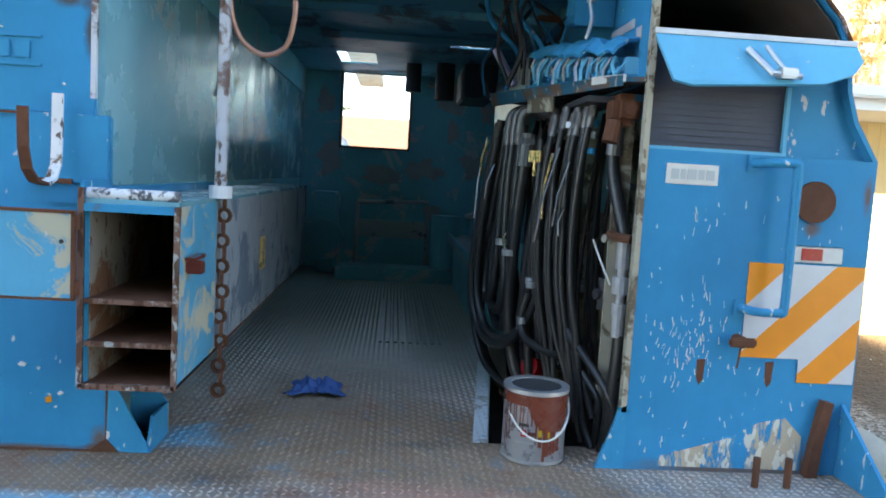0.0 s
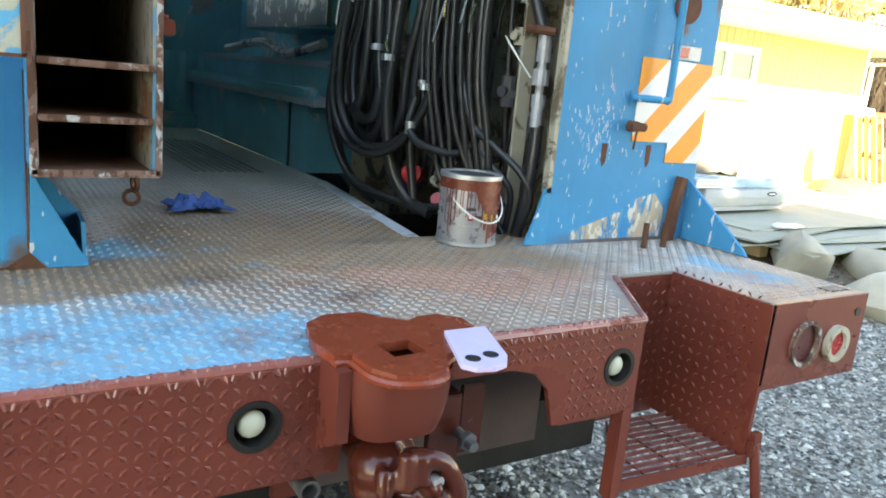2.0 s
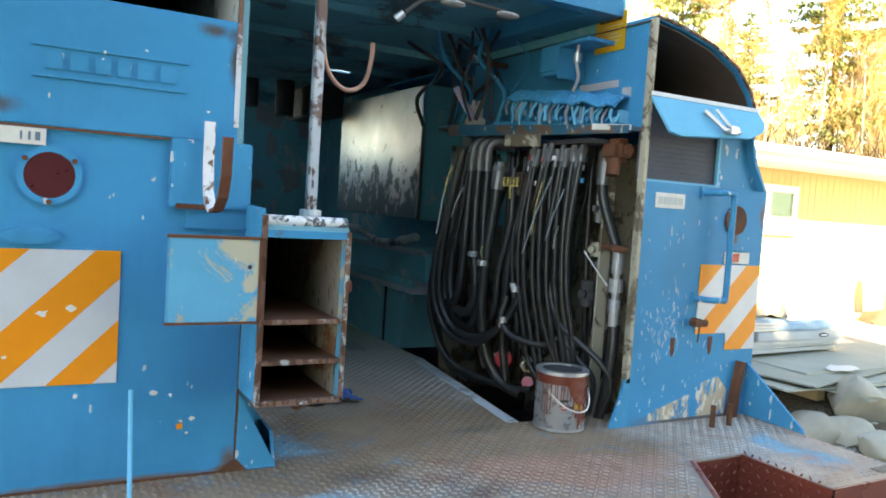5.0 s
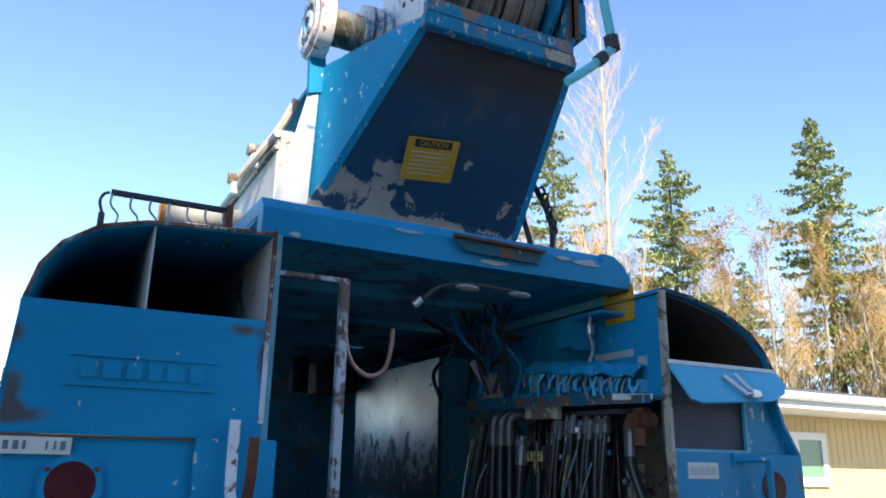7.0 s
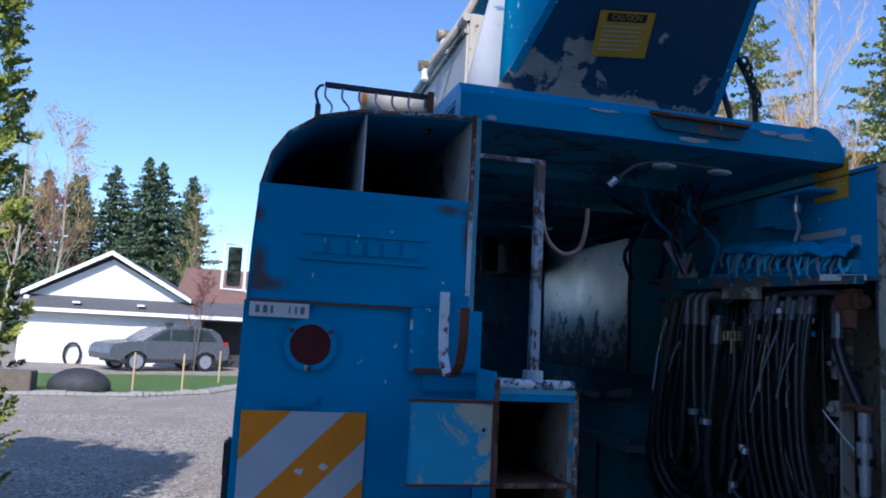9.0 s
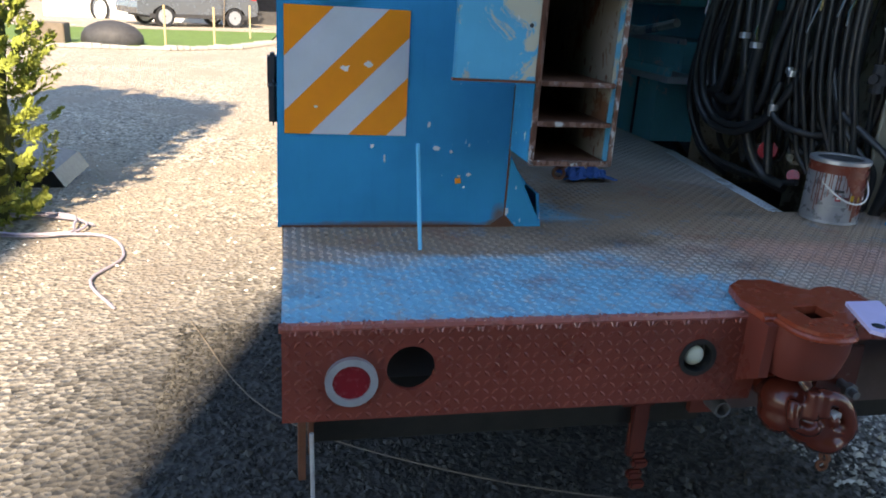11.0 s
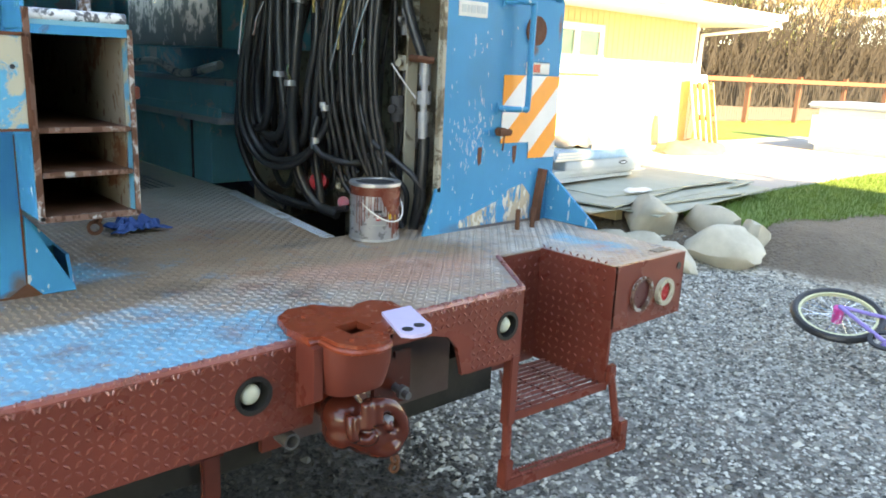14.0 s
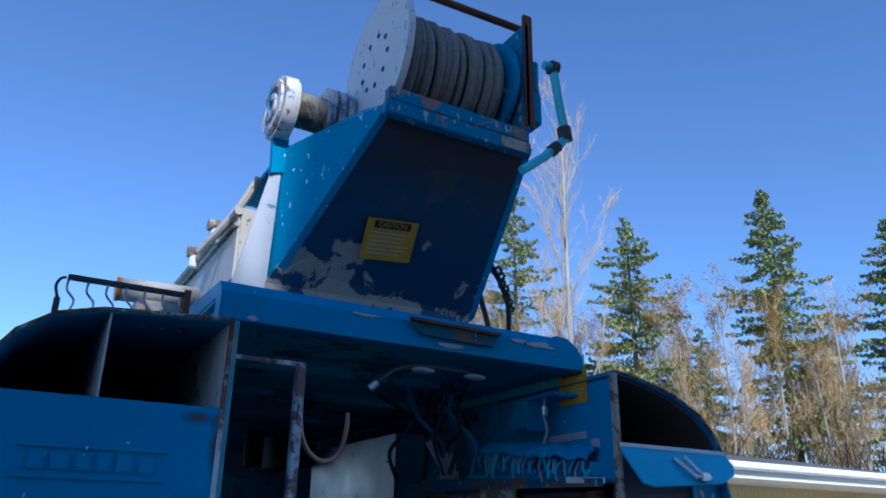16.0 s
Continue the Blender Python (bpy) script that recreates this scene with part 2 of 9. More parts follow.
def deck_metal(name="worn_tread_plate", shine=1.0):
    """Tread plate: worn bare steel with remains of blue paint, brown dirt and rust."""
    m, nt, bs = shader(name)
    steel = mixed(nt, noisy(nt, 22, 6), tuple(0.36 * shine * k for k in (1, 0.93, 0.84)), tuple(0.66 * shine * k for k in (1, 0.94, 0.86)))
    grime = ramp(nt, noisy(nt, 7, 8, 0.7, (1, 1, 1), 4.4), [(0.40, 0.0), (0.68, 1.0)])
    c = mixed(nt, times(nt, grime, 0.65), steel, (0.20, 0.185, 0.165))
    c = mixed(nt, times(nt, ramp(nt, noisy(nt, 2.4, 8, 0.7, (1, 1, 1), 19.0), [(0.33, 0.0), (0.60, 1.0)]), 0.78), c, (0.40, 0.235, 0.15))
    # blue remains along the rear edge on one side
    zone = plus(nt, times(nt, blot(nt, -0.80, 1.38, 1.05, 0.44), 0.58), times(nt, blot(nt, -0.40, 1.98, 0.32, 0.28), 0.42))
    zone = plus(nt, zone, times(nt, blot(nt, 1.0, 1.50, 0.22, 0.30), 0.33))
    zone = plus(nt, zone, times(nt, blot(nt, 0.25, 2.3, 0.25, 0.35), 0.26))
    blue = ramp(nt, plus(nt, zone, times(nt, noisy(nt, 4.5, 9, 0.75, (1, 1, 1), 1.1, 0.5), 0.75)), [(0.56, 0.0), (0.68, 1.0)])
    worn = ramp(nt, noisy(nt, 30, 7, 0.75, (1, 1, 1), 8.8), [(0.28, 0.0), (0.50, 1.0)])
    c = mixed(nt, times(nt, times(nt, blue, worn), 0.93), c, mixed(nt, noisy(nt, 14, 6), (0.05, 0.31, 0.45), (0.17, 0.45, 0.57)))
    # bare brown strip at the foot of the panel, and brown dirt in the middle
    brown = plus(nt, times(nt, blot(nt, -0.76, 1.79, 0.60, 0.20), 1.25), times(nt, blot(nt, 0.04, 2.02, 0.62, 0.42), 1.25))
    brown = plus(nt, brown, times(nt, blot(nt, 0.50, 1.70, 0.45, 0.28), 0.52))
    brown = plus(nt, brown, times(nt, blot(nt, -0.15, 2.22, 0.42, 0.34), 0.45))
    brown = plus(nt, brown, times(nt, blot(nt, -0.10, 2.60, 0.7, 0.5), 0.55))
    dirt = ramp(nt, plus(nt, brown, times(nt, noisy(nt, 3.6, 9, 0.72, (1, 1, 1), 7.7, 0.4), 0.62)), [(0.52, 0.0), (0.74, 1.0)])
    c = mixed(nt, times(nt, dirt, 0.92), c, mixed(nt, noisy(nt, 6, 7), (0.15, 0.085, 0.050), (0.38, 0.26, 0.175)))
    fleck = ramp(nt, noisy(nt, 11, 9, 0.8, (1, 1, 1), 31.0, 0.3), [(0.53, 0.0), (0.62, 1.0)])
    c = mixed(nt, times(nt, fleck, 0.55), c, mixed(nt, noisy(nt, 1.7, 4, 0.6, (1, 1, 1), 9.0), (0.12, 0.075, 0.055), (0.14, 0.33, 0.43)))
    pink = plus(nt, times(nt, blot(nt, 0.30, 1.55, 0.48, 0.30), 0.50), times(nt, blot(nt, -0.05, 1.72, 0.40, 0.22), 0.28))
    pink = plus(nt, pink, times(nt, blot(nt, 1.0, 1.45, 0.18, 0.12), 0.35))
    flush = ramp(nt, plus(nt, pink, times(nt, noisy(nt, 6.5, 8, 0.7, (1, 1, 1), 23.0, 0.5), 0.62)), [(0.48, 0.0), (0.70, 1.0)])
    c = mixed(nt, times(nt, flush, 0.62), c, (0.50, 0.235, 0.165))
    rust = ramp(nt, noisy(nt, 5.2, 8, 0.7, (1, 1, 1), 15.1), [(0.55, 0.0), (0.70, 1.0)])
    c = mixed(nt, times(nt, rust, 0.7), c, (0.27, 0.10, 0.06))
    black = plus(nt, times(nt, blot(nt, -0.14, 1.55, 0.36, 0.20), 0.30), times(nt, blot(nt, -0.38, 1.74, 0.26, 0.14), 0.40))
    black = plus(nt, black, times(nt, blot(nt, 0.10, 2.00, 0.26, 0.09), 0.45))
    smut = ramp(nt, plus(nt, black, times(nt, noisy(nt, 5.0, 8, 0.72, (1, 1, 1), 12.3), 0.62)), [(0.50, 0.0), (0.74, 1.0)])
    c = mixed(nt, times(nt, smut, 0.62), c, (0.075, 0.068, 0.06))
    # floor colour paled with depth, standing in for light inside the aisle
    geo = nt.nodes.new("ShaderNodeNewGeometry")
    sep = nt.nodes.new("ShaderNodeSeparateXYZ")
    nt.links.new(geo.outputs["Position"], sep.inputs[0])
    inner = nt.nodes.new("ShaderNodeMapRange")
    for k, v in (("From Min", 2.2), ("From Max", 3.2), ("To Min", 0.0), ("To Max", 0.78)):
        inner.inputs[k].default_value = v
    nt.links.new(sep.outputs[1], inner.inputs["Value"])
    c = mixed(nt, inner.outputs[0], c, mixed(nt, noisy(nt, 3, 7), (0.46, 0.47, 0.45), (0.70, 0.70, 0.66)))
    nt.links.new(c, bs.inputs["Base Color"])
    bs.inputs["Specular IOR Level"].default_value = 0.3
    dull = plus(nt, times(nt, dirt, 0.40), times(nt, noisy(nt, 6, 6), 0.45))
    nt.links.new(plus(nt, plus(nt, dull, times(nt, blue, 0.30)), 0.20), bs.inputs["Roughness"])
    nt.links.new(mixed(nt, blue, mixed(nt, dirt, (0.30, 0.30, 0.30), (0.06, 0.06, 0.06)), (0.05, 0.05, 0.05)), bs.inputs["Metallic"])
    bumped(nt, bs, noisy(nt, 60, 5), 0.2, 0.003)
    return m


def gravel_ground():
    m, nt, bs = shader("gravel_ground")
    v = nt.nodes.new("ShaderNodeTexVoronoi")
    v.inputs["Scale"].default_value = 34
    tc = nt.nodes.new("ShaderNodeTexCoord")
    nt.links.new(tc.outputs["Object"], v.inputs["Vector"])
    stone = ramp(nt, v.outputs["Color"], [(0.15, (0.11, 0.104, 0.094)), (0.45, (0.36, 0.345, 0.315)), (0.7, (0.58, 0.56, 0.52)), (0.9, (0.80, 0.77, 0.71))])
    c = mixed(nt, ramp(nt, noisy(nt, 0.55, 8, 0.65), [(0.42, 0.0), (0.62, 1.0)]), stone, (0.36, 0.325, 0.29))
    c = mixed(nt, times(nt, ramp(nt, noisy(nt, 4, 6), [(0.5, 0.0), (0.7, 1.0)]), 0.4), c, (0.45, 0.44, 0.42))
    # the open drive is paler; shade round the truck is painted into the gravel
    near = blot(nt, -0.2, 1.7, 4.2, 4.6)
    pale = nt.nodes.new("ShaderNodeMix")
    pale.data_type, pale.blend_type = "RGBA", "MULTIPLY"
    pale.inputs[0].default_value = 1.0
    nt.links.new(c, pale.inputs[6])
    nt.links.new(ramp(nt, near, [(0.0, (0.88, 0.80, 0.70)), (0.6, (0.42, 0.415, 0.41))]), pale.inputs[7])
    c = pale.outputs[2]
    # dark oval painted as the truck's own shade on the ground
    truck_shade = ramp(nt, plus(nt, blot(nt, -0.7, 2.3, 2.0, 2.1), times(nt, noisy(nt, 1.6, 6), 0.25)), [(0.20, 0.0), (0.55, 1.0)])
    c = mixed(nt, times(nt, truck_shade, 0.85), c, mixed(nt, v.outputs["Distance"], (0.014, 0.0135, 0.013), (0.036, 0.034, 0.032)))
    # lawns and soil by place
    geo = nt.nodes.new("ShaderNodeNewGeometry")
    sep = nt.nodes.new("ShaderNodeSeparateXYZ")
    nt.links.new(geo.outputs["Position"], sep.inputs[0])
    soil = nt.nodes.new("ShaderNodeMapRange")
    for k, val in (("From Min", 0.025), ("From Max", 0.07)):
        soil.inputs[k].default_value = val
    nt.links.new(sep.outputs[2], soil.inputs["Value"])
    c = mixed(nt, soil.outputs[0], c, mixed(nt, noisy(nt, 9, 8, 0.7), (0.10, 0.068, 0.045), (0.24, 0.18, 0.13)))
    nt.links.new(c, bs.inputs["Base Color"])
    bs.inputs["Roughness"].default_value = 0.9
    add = nt.nodes.new("ShaderNodeMath")
    add.operation = "ADD"
    nt.links.new(v.outputs["Distance"], add.inputs[0])
    nt.links.new(noisy(nt, 12, 6), add.inputs[1])
    bumped(nt, bs, add.outputs[0], 0.9, 0.02)
    return m


def tower_paint():
    """Navy enamel, flaked to buff primer in large patches along the plate's foot."""
    m, nt, bs = shader("navy_blue_enamel_flaking_to_primer")
    c = mixed(nt, noisy(nt, 2.0, 7, 0.65), (0.004, 0.034, 0.078), (0.010, 0.068, 0.135))
    geo = nt.nodes.new("ShaderNodeNewGeometry")
    sep = nt.nodes.new("ShaderNodeSeparateXYZ")
    nt.links.new(geo.outputs["Position"], sep.inputs[0])
    low = nt.nodes.new("ShaderNodeMapRange")
    for k, v in (("From Min", 2.74), ("From Max", 3.02), ("To Min", 0.20), ("To Max", -0.02)):
        low.inputs[k].default_value = v
    nt.links.new(sep.outputs[2], low.inputs["Value"])
    n = noisy(nt, 5.0, 9, 0.62, (1, 1, 1), 2.2, 0.3)
    flake = ramp(nt, plus(nt, low.outputs[0], n), [(0.655, 0.0), (0.675, 1.0)])
    c = mixed(nt, flake, c, mixed(nt, noisy(nt, 18, 6), (0.26, 0.23, 0.19), (0.44, 0.40, 0.34)))
    scuff = ramp(nt, noisy(nt, 3.0, 8, 0.7, (1, 1, 0.6), 9.4), [(0.58, 0.0), (0.72, 1.0)])
    c = mixed(nt, times(nt, scuff, 0.45), c, (0.16, 0.13, 0.11))
    high = nt.nodes.new("ShaderNodeMapRange")
    for k, v in (("From Min", 3.0), ("From Max", 3.30), ("To Min", 0.0), ("To Max", 0.42)):
        high.inputs[k].default_value = v
    nt.links.new(sep.outputs[2], high.inputs["Value"])
    grime = ramp(nt, plus(nt, high.outputs[0], noisy(nt, 3.4, 8, 0.7, (0.5, 1, 2.5), 4.1)), [(0.60, 0.0), (0.85, 1.0)])
    c = mixed(nt, times(nt, grime, 0.85), c, (0.035, 0.026, 0.022))
    nt.links.new(c, bs.inputs["Base Color"])
    bs.inputs["Roughness"].default_value = 0.5
    bumped(nt, bs, flake, 0.3, 0.003)
    return m


M_TOWER = tower_paint()
M_MIRROR_PANEL = mirror_panel()
M_DECK = deck_metal("worn_tread_plate", 0.85)
M_TREAD = deck_metal("bright_rubbed_tread_lozenges", 1.22)
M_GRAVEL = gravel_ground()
M_STONE = plain("gravel_stones", (0.24, 0.245, 0.255), 0.85, 0, 0.5, 3.0, 0.4, 120)
M_ROCK = plain("pale_boulder_stone", (0.47, 0.41, 0.32), 0.9, 0, 0.45, 4, 0.9, 30, 0.15)
M_GRASS = plain("lawn_grass", (0.085, 0.15, 0.022), 0.85, 0, 0.45, 5, 0.5, 60)
M_CONCRETE = plain("pale_concrete", (0.33, 0.315, 0.29), 0.85, 0, 0.15, 3, 0.3, 60)
M_SIDING = plain("cream_yellow_siding", (0.66, 0.52, 0.27), 0.7, 0, 0.08, 4, 0.1)
M_WHITEWALL = plain("white_house_siding", (0.74, 0.75, 0.75), 0.7, 0, 0.06, 3, 0.1)
M_SHINGLE = plain("grey_asphalt_shingles", (0.10, 0.10, 0.105), 0.9, 0, 0.4, 7, 0.6, 40)
M_TRIM = plain("white_trim_paint", (0.80, 0.80, 0.78), 0.5, 0, 0.05, 5, 0.08)
M_GLASS = plain("dark_window_glass", (0.03, 0.05, 0.05), 0.06, 0, 0.2, 3, 0)
M_GREENGLASS = plain("greenish_door_glass", (0.16, 0.30, 0.22), 0.15, 0, 0.15, 3, 0)
M_WOOD = plain("raw_pallet_wood", (0.50, 0.37, 0.20), 0.8, 0, 0.25, 11, 0.3, 60)
M_REDWOOD = plain("reddish_cedar_fence_wood", (0.20, 0.075, 0.04), 0.8, 0, 0.25, 9, 0.3, 60)
M_PLY = plain("weathered_plywood", (0.34, 0.33, 0.26), 0.85, 0, 0.2, 3, 0.25, 40, 0.12)
M_LUMBER = plain("weathered_pale_lumber", (0.42, 0.43, 0.42), 0.8, 0, 0.2, 5, 0.25, 40, 0.2)
M_BARK = plain("grey_brown_bark", (0.15, 0.12, 0.09), 0.9, 0, 0.4, 6, 0.8, 30)
M_BIRCH = plain("pale_alder_bark", (0.42, 0.38, 0.31), 0.85, 0, 0.3, 4, 0.4, 30)
M_TWIG = plain("bare_golden_brown_twigs", (0.58, 0.40, 0.18), 0.9, 0, 0.35, 0.6, 0)
M_TWIG_RED = plain("reddish_bare_twigs", (0.24, 0.10, 0.08), 0.9, 0, 0.3, 0.8, 0)
# brown brush with the thicket's shade put into its colour
M_BRUSH = plain("shade_dark_brown_brush", (0.032, 0.027, 0.02), 0.95, 0, 0.45, 0.7, 0)
M_NEEDLE = plain("dark_conifer_needles", (0.25, 0.30, 0.12), 0.8, 0, 0.5, 0.9, 0)
M_NEEDLE_FAR = plain("blue_green_conifer_needles", (0.10, 0.15, 0.08), 0.85, 0, 0.4, 0.5, 0)
M_CEDAR = plain("cedar_hedge_leaves", (0.26, 0.30, 0.055), 0.75, 0, 0.6, 5.0, 0)


# ---- building tools ----
ORIGIN = {}


def thing(name, loc, label, category, group="", kind=""):
    ob = new(name)
    ob.empty_display_size = 0.2
    ob.location = loc
    ORIGIN[ob] = Vector(loc)
    return tagged(ob, label, category, group, kind)


def mesh_of(name, bm, material, smooth=False):
    me = bpy.data.meshes.new(name)
    bm.normal_update()
    bm.to_mesh(me)
    bm.free()
    for m in material if isinstance(material, (list, tuple)) else [material]:
        me.materials.append(m)
    if smooth:
        me.polygons.foreach_set("use_smooth", [True] * len(me.polygons))
        me.set_sharp_from_angle(angle=radians(38))
    return me


def part(name, bm, material, parent, label="", kind="", smooth=False):
    """One mesh, built in world places, as a part of a thing or of a part."""
    org = ORIGIN[parent]
    bmesh.ops.translate(bm, verts=bm.verts, vec=-org)
    ob = new(name, mesh_of(name, bm, material, smooth))
    ob.parent = parent
    ORIGIN[ob] = org
    return tagged(ob, label, "", "", kind)


def single(name, bm, material, label, category, group="", kind="", smooth=False):
    """A thing of one mesh, with its origin at the middle of its foot."""
    lo = Vector([min(v.co[i] for v in bm.verts) for i in range(3)])
    hi = Vector([max(v.co[i] for v in bm.verts) for i in range(3)])
    org = Vector(((lo.x + hi.x) / 2, (lo.y + hi.y) / 2, lo.z))
    bmesh.ops.translate(bm, verts=bm.verts, vec=-org)
    ob = new(name, mesh_of(name, bm, material, smooth))
    ob.location = org
    ORIGIN[ob] = org
    return tagged(ob, label, category, group, kind)


def B():
    return bmesh.new()


def box(bm, x0, x1, y0, y1, z0, z1, bev=0.0, m=None):
    made = bmesh.ops.create_cube(bm, size=1)["verts"]
    bmesh.ops.scale(bm, verts=made, vec=(abs(x1 - x0), abs(y1 - y0), abs(z1 - z0)))
    bmesh.ops.translate(bm, verts=made, vec=((x0 + x1) / 2, (y0 + y1) / 2, (z0 + z1) / 2))
    if bev:
        edges = list({e for v in made for e in v.link_edges})
        made = [v for v in bmesh.ops.bevel(bm, geom=edges, offset=bev, segments=2, affect="EDGES")["verts"]]
    if m is not None:
        bmesh.ops.transform(bm, matrix=m, verts=made)
    return bm


def prism(bm, pts, axis, a, b):
    """A polygon drawn in the two other axes (in x, y, z order), drawn out along one axis from a to b."""
    k = "xyz".index(axis)

    def put(p, w):
        c = list(p)
        c.insert(k, w)
        return bm.verts.new(c)
    va, vb = [put(p, a) for p in pts], [put(p, b) for p in pts]
    n = len(pts)
    faces = [bm.faces.new(va), bm.faces.new(vb[::-1])]
    for i in range(n):
        faces.append(bm.faces.new((va[i], vb[i], vb[(i + 1) % n], va[(i + 1) % n])))
    bmesh.ops.recalc_face_normals(bm, faces=faces)
    return bm


def slab(bm, pts, thick):
    """A flat polygon in space, thick metres deep against its normal."""
    p = [Vector(q) for q in pts]
    nrm = (p[1] - p[0]).cross(p[2] - p[0]).normalized() * thick
    va, vb = [bm.verts.new(q) for q in p], [bm.verts.new(q - nrm) for q in p]
    n = len(p)
    faces = [bm.faces.new(va), bm.faces.new(vb[::-1])]
    for i in range(n):
        faces.append(bm.faces.new((va[i], vb[i], vb[(i + 1) % n], va[(i + 1) % n])))
    bmesh.ops.recalc_face_normals(bm, faces=faces)
    return bm


def rod(bm, p0, p1, r0, r1=None, n=10):
    p0, p1 = Vector(p0), Vector(p1)
    d = p1 - p0
    q = d.to_track_quat("Z", "Y").to_matrix().to_4x4()
    bmesh.ops.create_cone(bm, cap_ends=True, segments=n, radius1=r0, radius2=r0 if r1 is None else r1, depth=d.length,
                          matrix=Matrix.Translation((p0 + p1) / 2) @ q)
    return bm


def disc_y(bm, x, z, y0, y1, r, n=28):
    return rod(bm, (x, y0, z), (x, y1, z), r, n=n)


def ring(bm, centre, axis, r_out, r_in, depth, n=32):
    """A flat ring of that depth along an axis."""
    q = Vector(axis).to_track_quat("Z", "Y").to_matrix().to_4x4()
    m = Matrix.Translation(centre) @ q
    rows = []
    for r, z in ((r_in, 0), (r_out, 0), (r_out, depth), (r_in, depth)):
        rows.append([bm.verts.new(m @ Vector((r * math.cos(6.28319 * i / n), r * math.sin(6.28319 * i / n), z))) for i in range(n)])
    faces = []
    for a, b in zip(rows, rows[1:] + rows[:1]):
        for i in range(n):
            faces.append(bm.faces.new((a[i], a[(i + 1) % n], b[(i + 1) % n], b[i])))
    bmesh.ops.recalc_face_normals(bm, faces=faces)
    return bm


def curve_points(ctrl, steps=8):
    """A smooth line through the points given."""
    p = [Vector(c) for c in ctrl]
    p = [p[0] * 2 - p[1]] + p + [p[-1] * 2 - p[-2]]
    out = []
    for i in range(1, len(p) - 2):
        for k in range(steps):
            t = k / steps
            a, b, c, d = p[i - 1], p[i], p[i + 1], p[i + 2]
            out.append(0.5 * ((2 * b) + (c - a) * t + (2 * a - 5 * b + 4 * c - d) * t * t + (3 * b - a - 3 * c + d) * t ** 3))
    out.append(p[-2])
    return out


def tube(bm, pts, r, n=8, cap=True):
    """A round line of radius r (or of one radius per point) along the points."""
    pts = [Vector(q) for q in pts]
    rad = r if isinstance(r, (list, tuple)) else [r] * len(pts)
    side, loops = None, []
    for i, q in enumerate(pts):
        d = (pts[min(i + 1, len(pts) - 1)] - pts[max(i - 1, 0)]).normalized()
        if side is None:
            side = d.orthogonal().normalized()
        side = (side - d * side.dot(d)).normalized()
        up = d.cross(side)
        loops.append([bm.verts.new(q + rad[i] * (math.cos(6.28319 * k / n) * side + math.sin(6.28319 * k / n) * up)) for k in range(n)])
    for a, b in zip(loops, loops[1:]):
        for k in range(n):
            bm.faces.new((a[k], a[(k + 1) % n], b[(k + 1) % n], b[k]))
    if cap:
        bm.faces.new(loops[0][::-1])
        bm.faces.new(loops[-1])
    return bm


def panel_with_holes(bm, x0, x1, z0, z1, y, thick, holes, n=28):
    """An upright plate facing -y with round holes (x, z, radius) right through it."""
    outline = [(x0, z0), (x1, z0), (x1, z1), (x0, z1)]
    edges = []

    def loop(pts):
        vs = [bm.verts.new((p[0], y, p[1])) for p in pts]
        edges.extend(bm.edges.new((vs[i], vs[(i + 1) % len(vs)])) for i in range(len(vs)))
    loop(outline)
    for hx, hz, hr in holes:
        loop([(hx + hr * math.cos(6.28319 * i / n), hz + hr * math.sin(6.28319 * i / n)) for i in range(n)])
    made = bmesh.ops.triangle_fill(bm, edges=edges, use_beauty=True)
    faces = [f for f in made["geom"] if isinstance(f, bmesh.types.BMFace)]
    out = bmesh.ops.extrude_face_region(bm, geom=faces)
    bmesh.ops.translate(bm, verts=[v for v in out["geom"] if isinstance(v, bmesh.types.BMVert)], vec=(0, thick, 0))
    bmesh.ops.recalc_face_normals(bm, faces=bm.faces)
    return bm


def lozenges(inside, org, u, v, nu, nv, pitch, length=0.026, width=0.010, height=0.0022):
    """Raised lozenges of tread plate, turned left and right by turns, on a plane through org along u and v."""
    u, v = Vector(u).normalized(), Vector(v).normalized()
    w = u.cross(v)
    verts, faces = [], []
    for i in range(nu):
        for j in range(nv):
            a, b = (i + 0.5) * pitch, (j + 0.5) * pitch
            if not inside(a, b):
                continue
            d, e = (u + v, v - u) if (i + j) % 2 else (v - u, u + v)
            d, e = d.normalized() * length / 2, e.normalized() * width / 2
            c = Vector(org) + u * a + v * b
            k = len(verts)
            top = w * height
            verts += [c - d, c + e * 1.0, c + d, c - e * 1.0, c - d * 0.45 + top, c + d * 0.45 + top]
            faces += [(k, k + 4, k + 1), (k + 4, k + 5, k + 1), (k + 5, k + 2, k + 1), (k, k + 3, k + 4), (k + 3, k + 5, k + 4), (k + 3, k + 2, k + 5)]
    me = bpy.data.meshes.new("tread")
    me.from_pydata([tuple(q) for q in verts], [], faces)
    bm = B()
    bm.from_mesh(me)
    bpy.data.meshes.remove(me)
    bmesh.ops.recalc_face_normals(bm, faces=bm.faces)
    return bm


def writing(name, text, size, m, material, parent, depth=0.0006, squeeze=1.0):
    """Letters in the built-in font, turned into a mesh at the pose m."""
    cu = bpy.data.curves.new("letters", "FONT")
    cu.body, cu.size, cu.extrude, cu.align_x, cu.align_y = text, size, depth, "CENTER", "CENTER"
    tmp = new("letters", cu)
    me = bpy.data.meshes.new_from_object(tmp.evaluated_get(bpy.context.evaluated_depsgraph_get()))
    bpy.data.objects.remove(tmp)
    bm = B()
    bm.from_mesh(me)
    bpy.data.meshes.remove(me)
    bmesh.ops.transform(bm, matrix=m @ Matrix.Diagonal((squeeze, 1, 1, 1)), verts=bm.verts)
    return part(name, bm, material, parent)


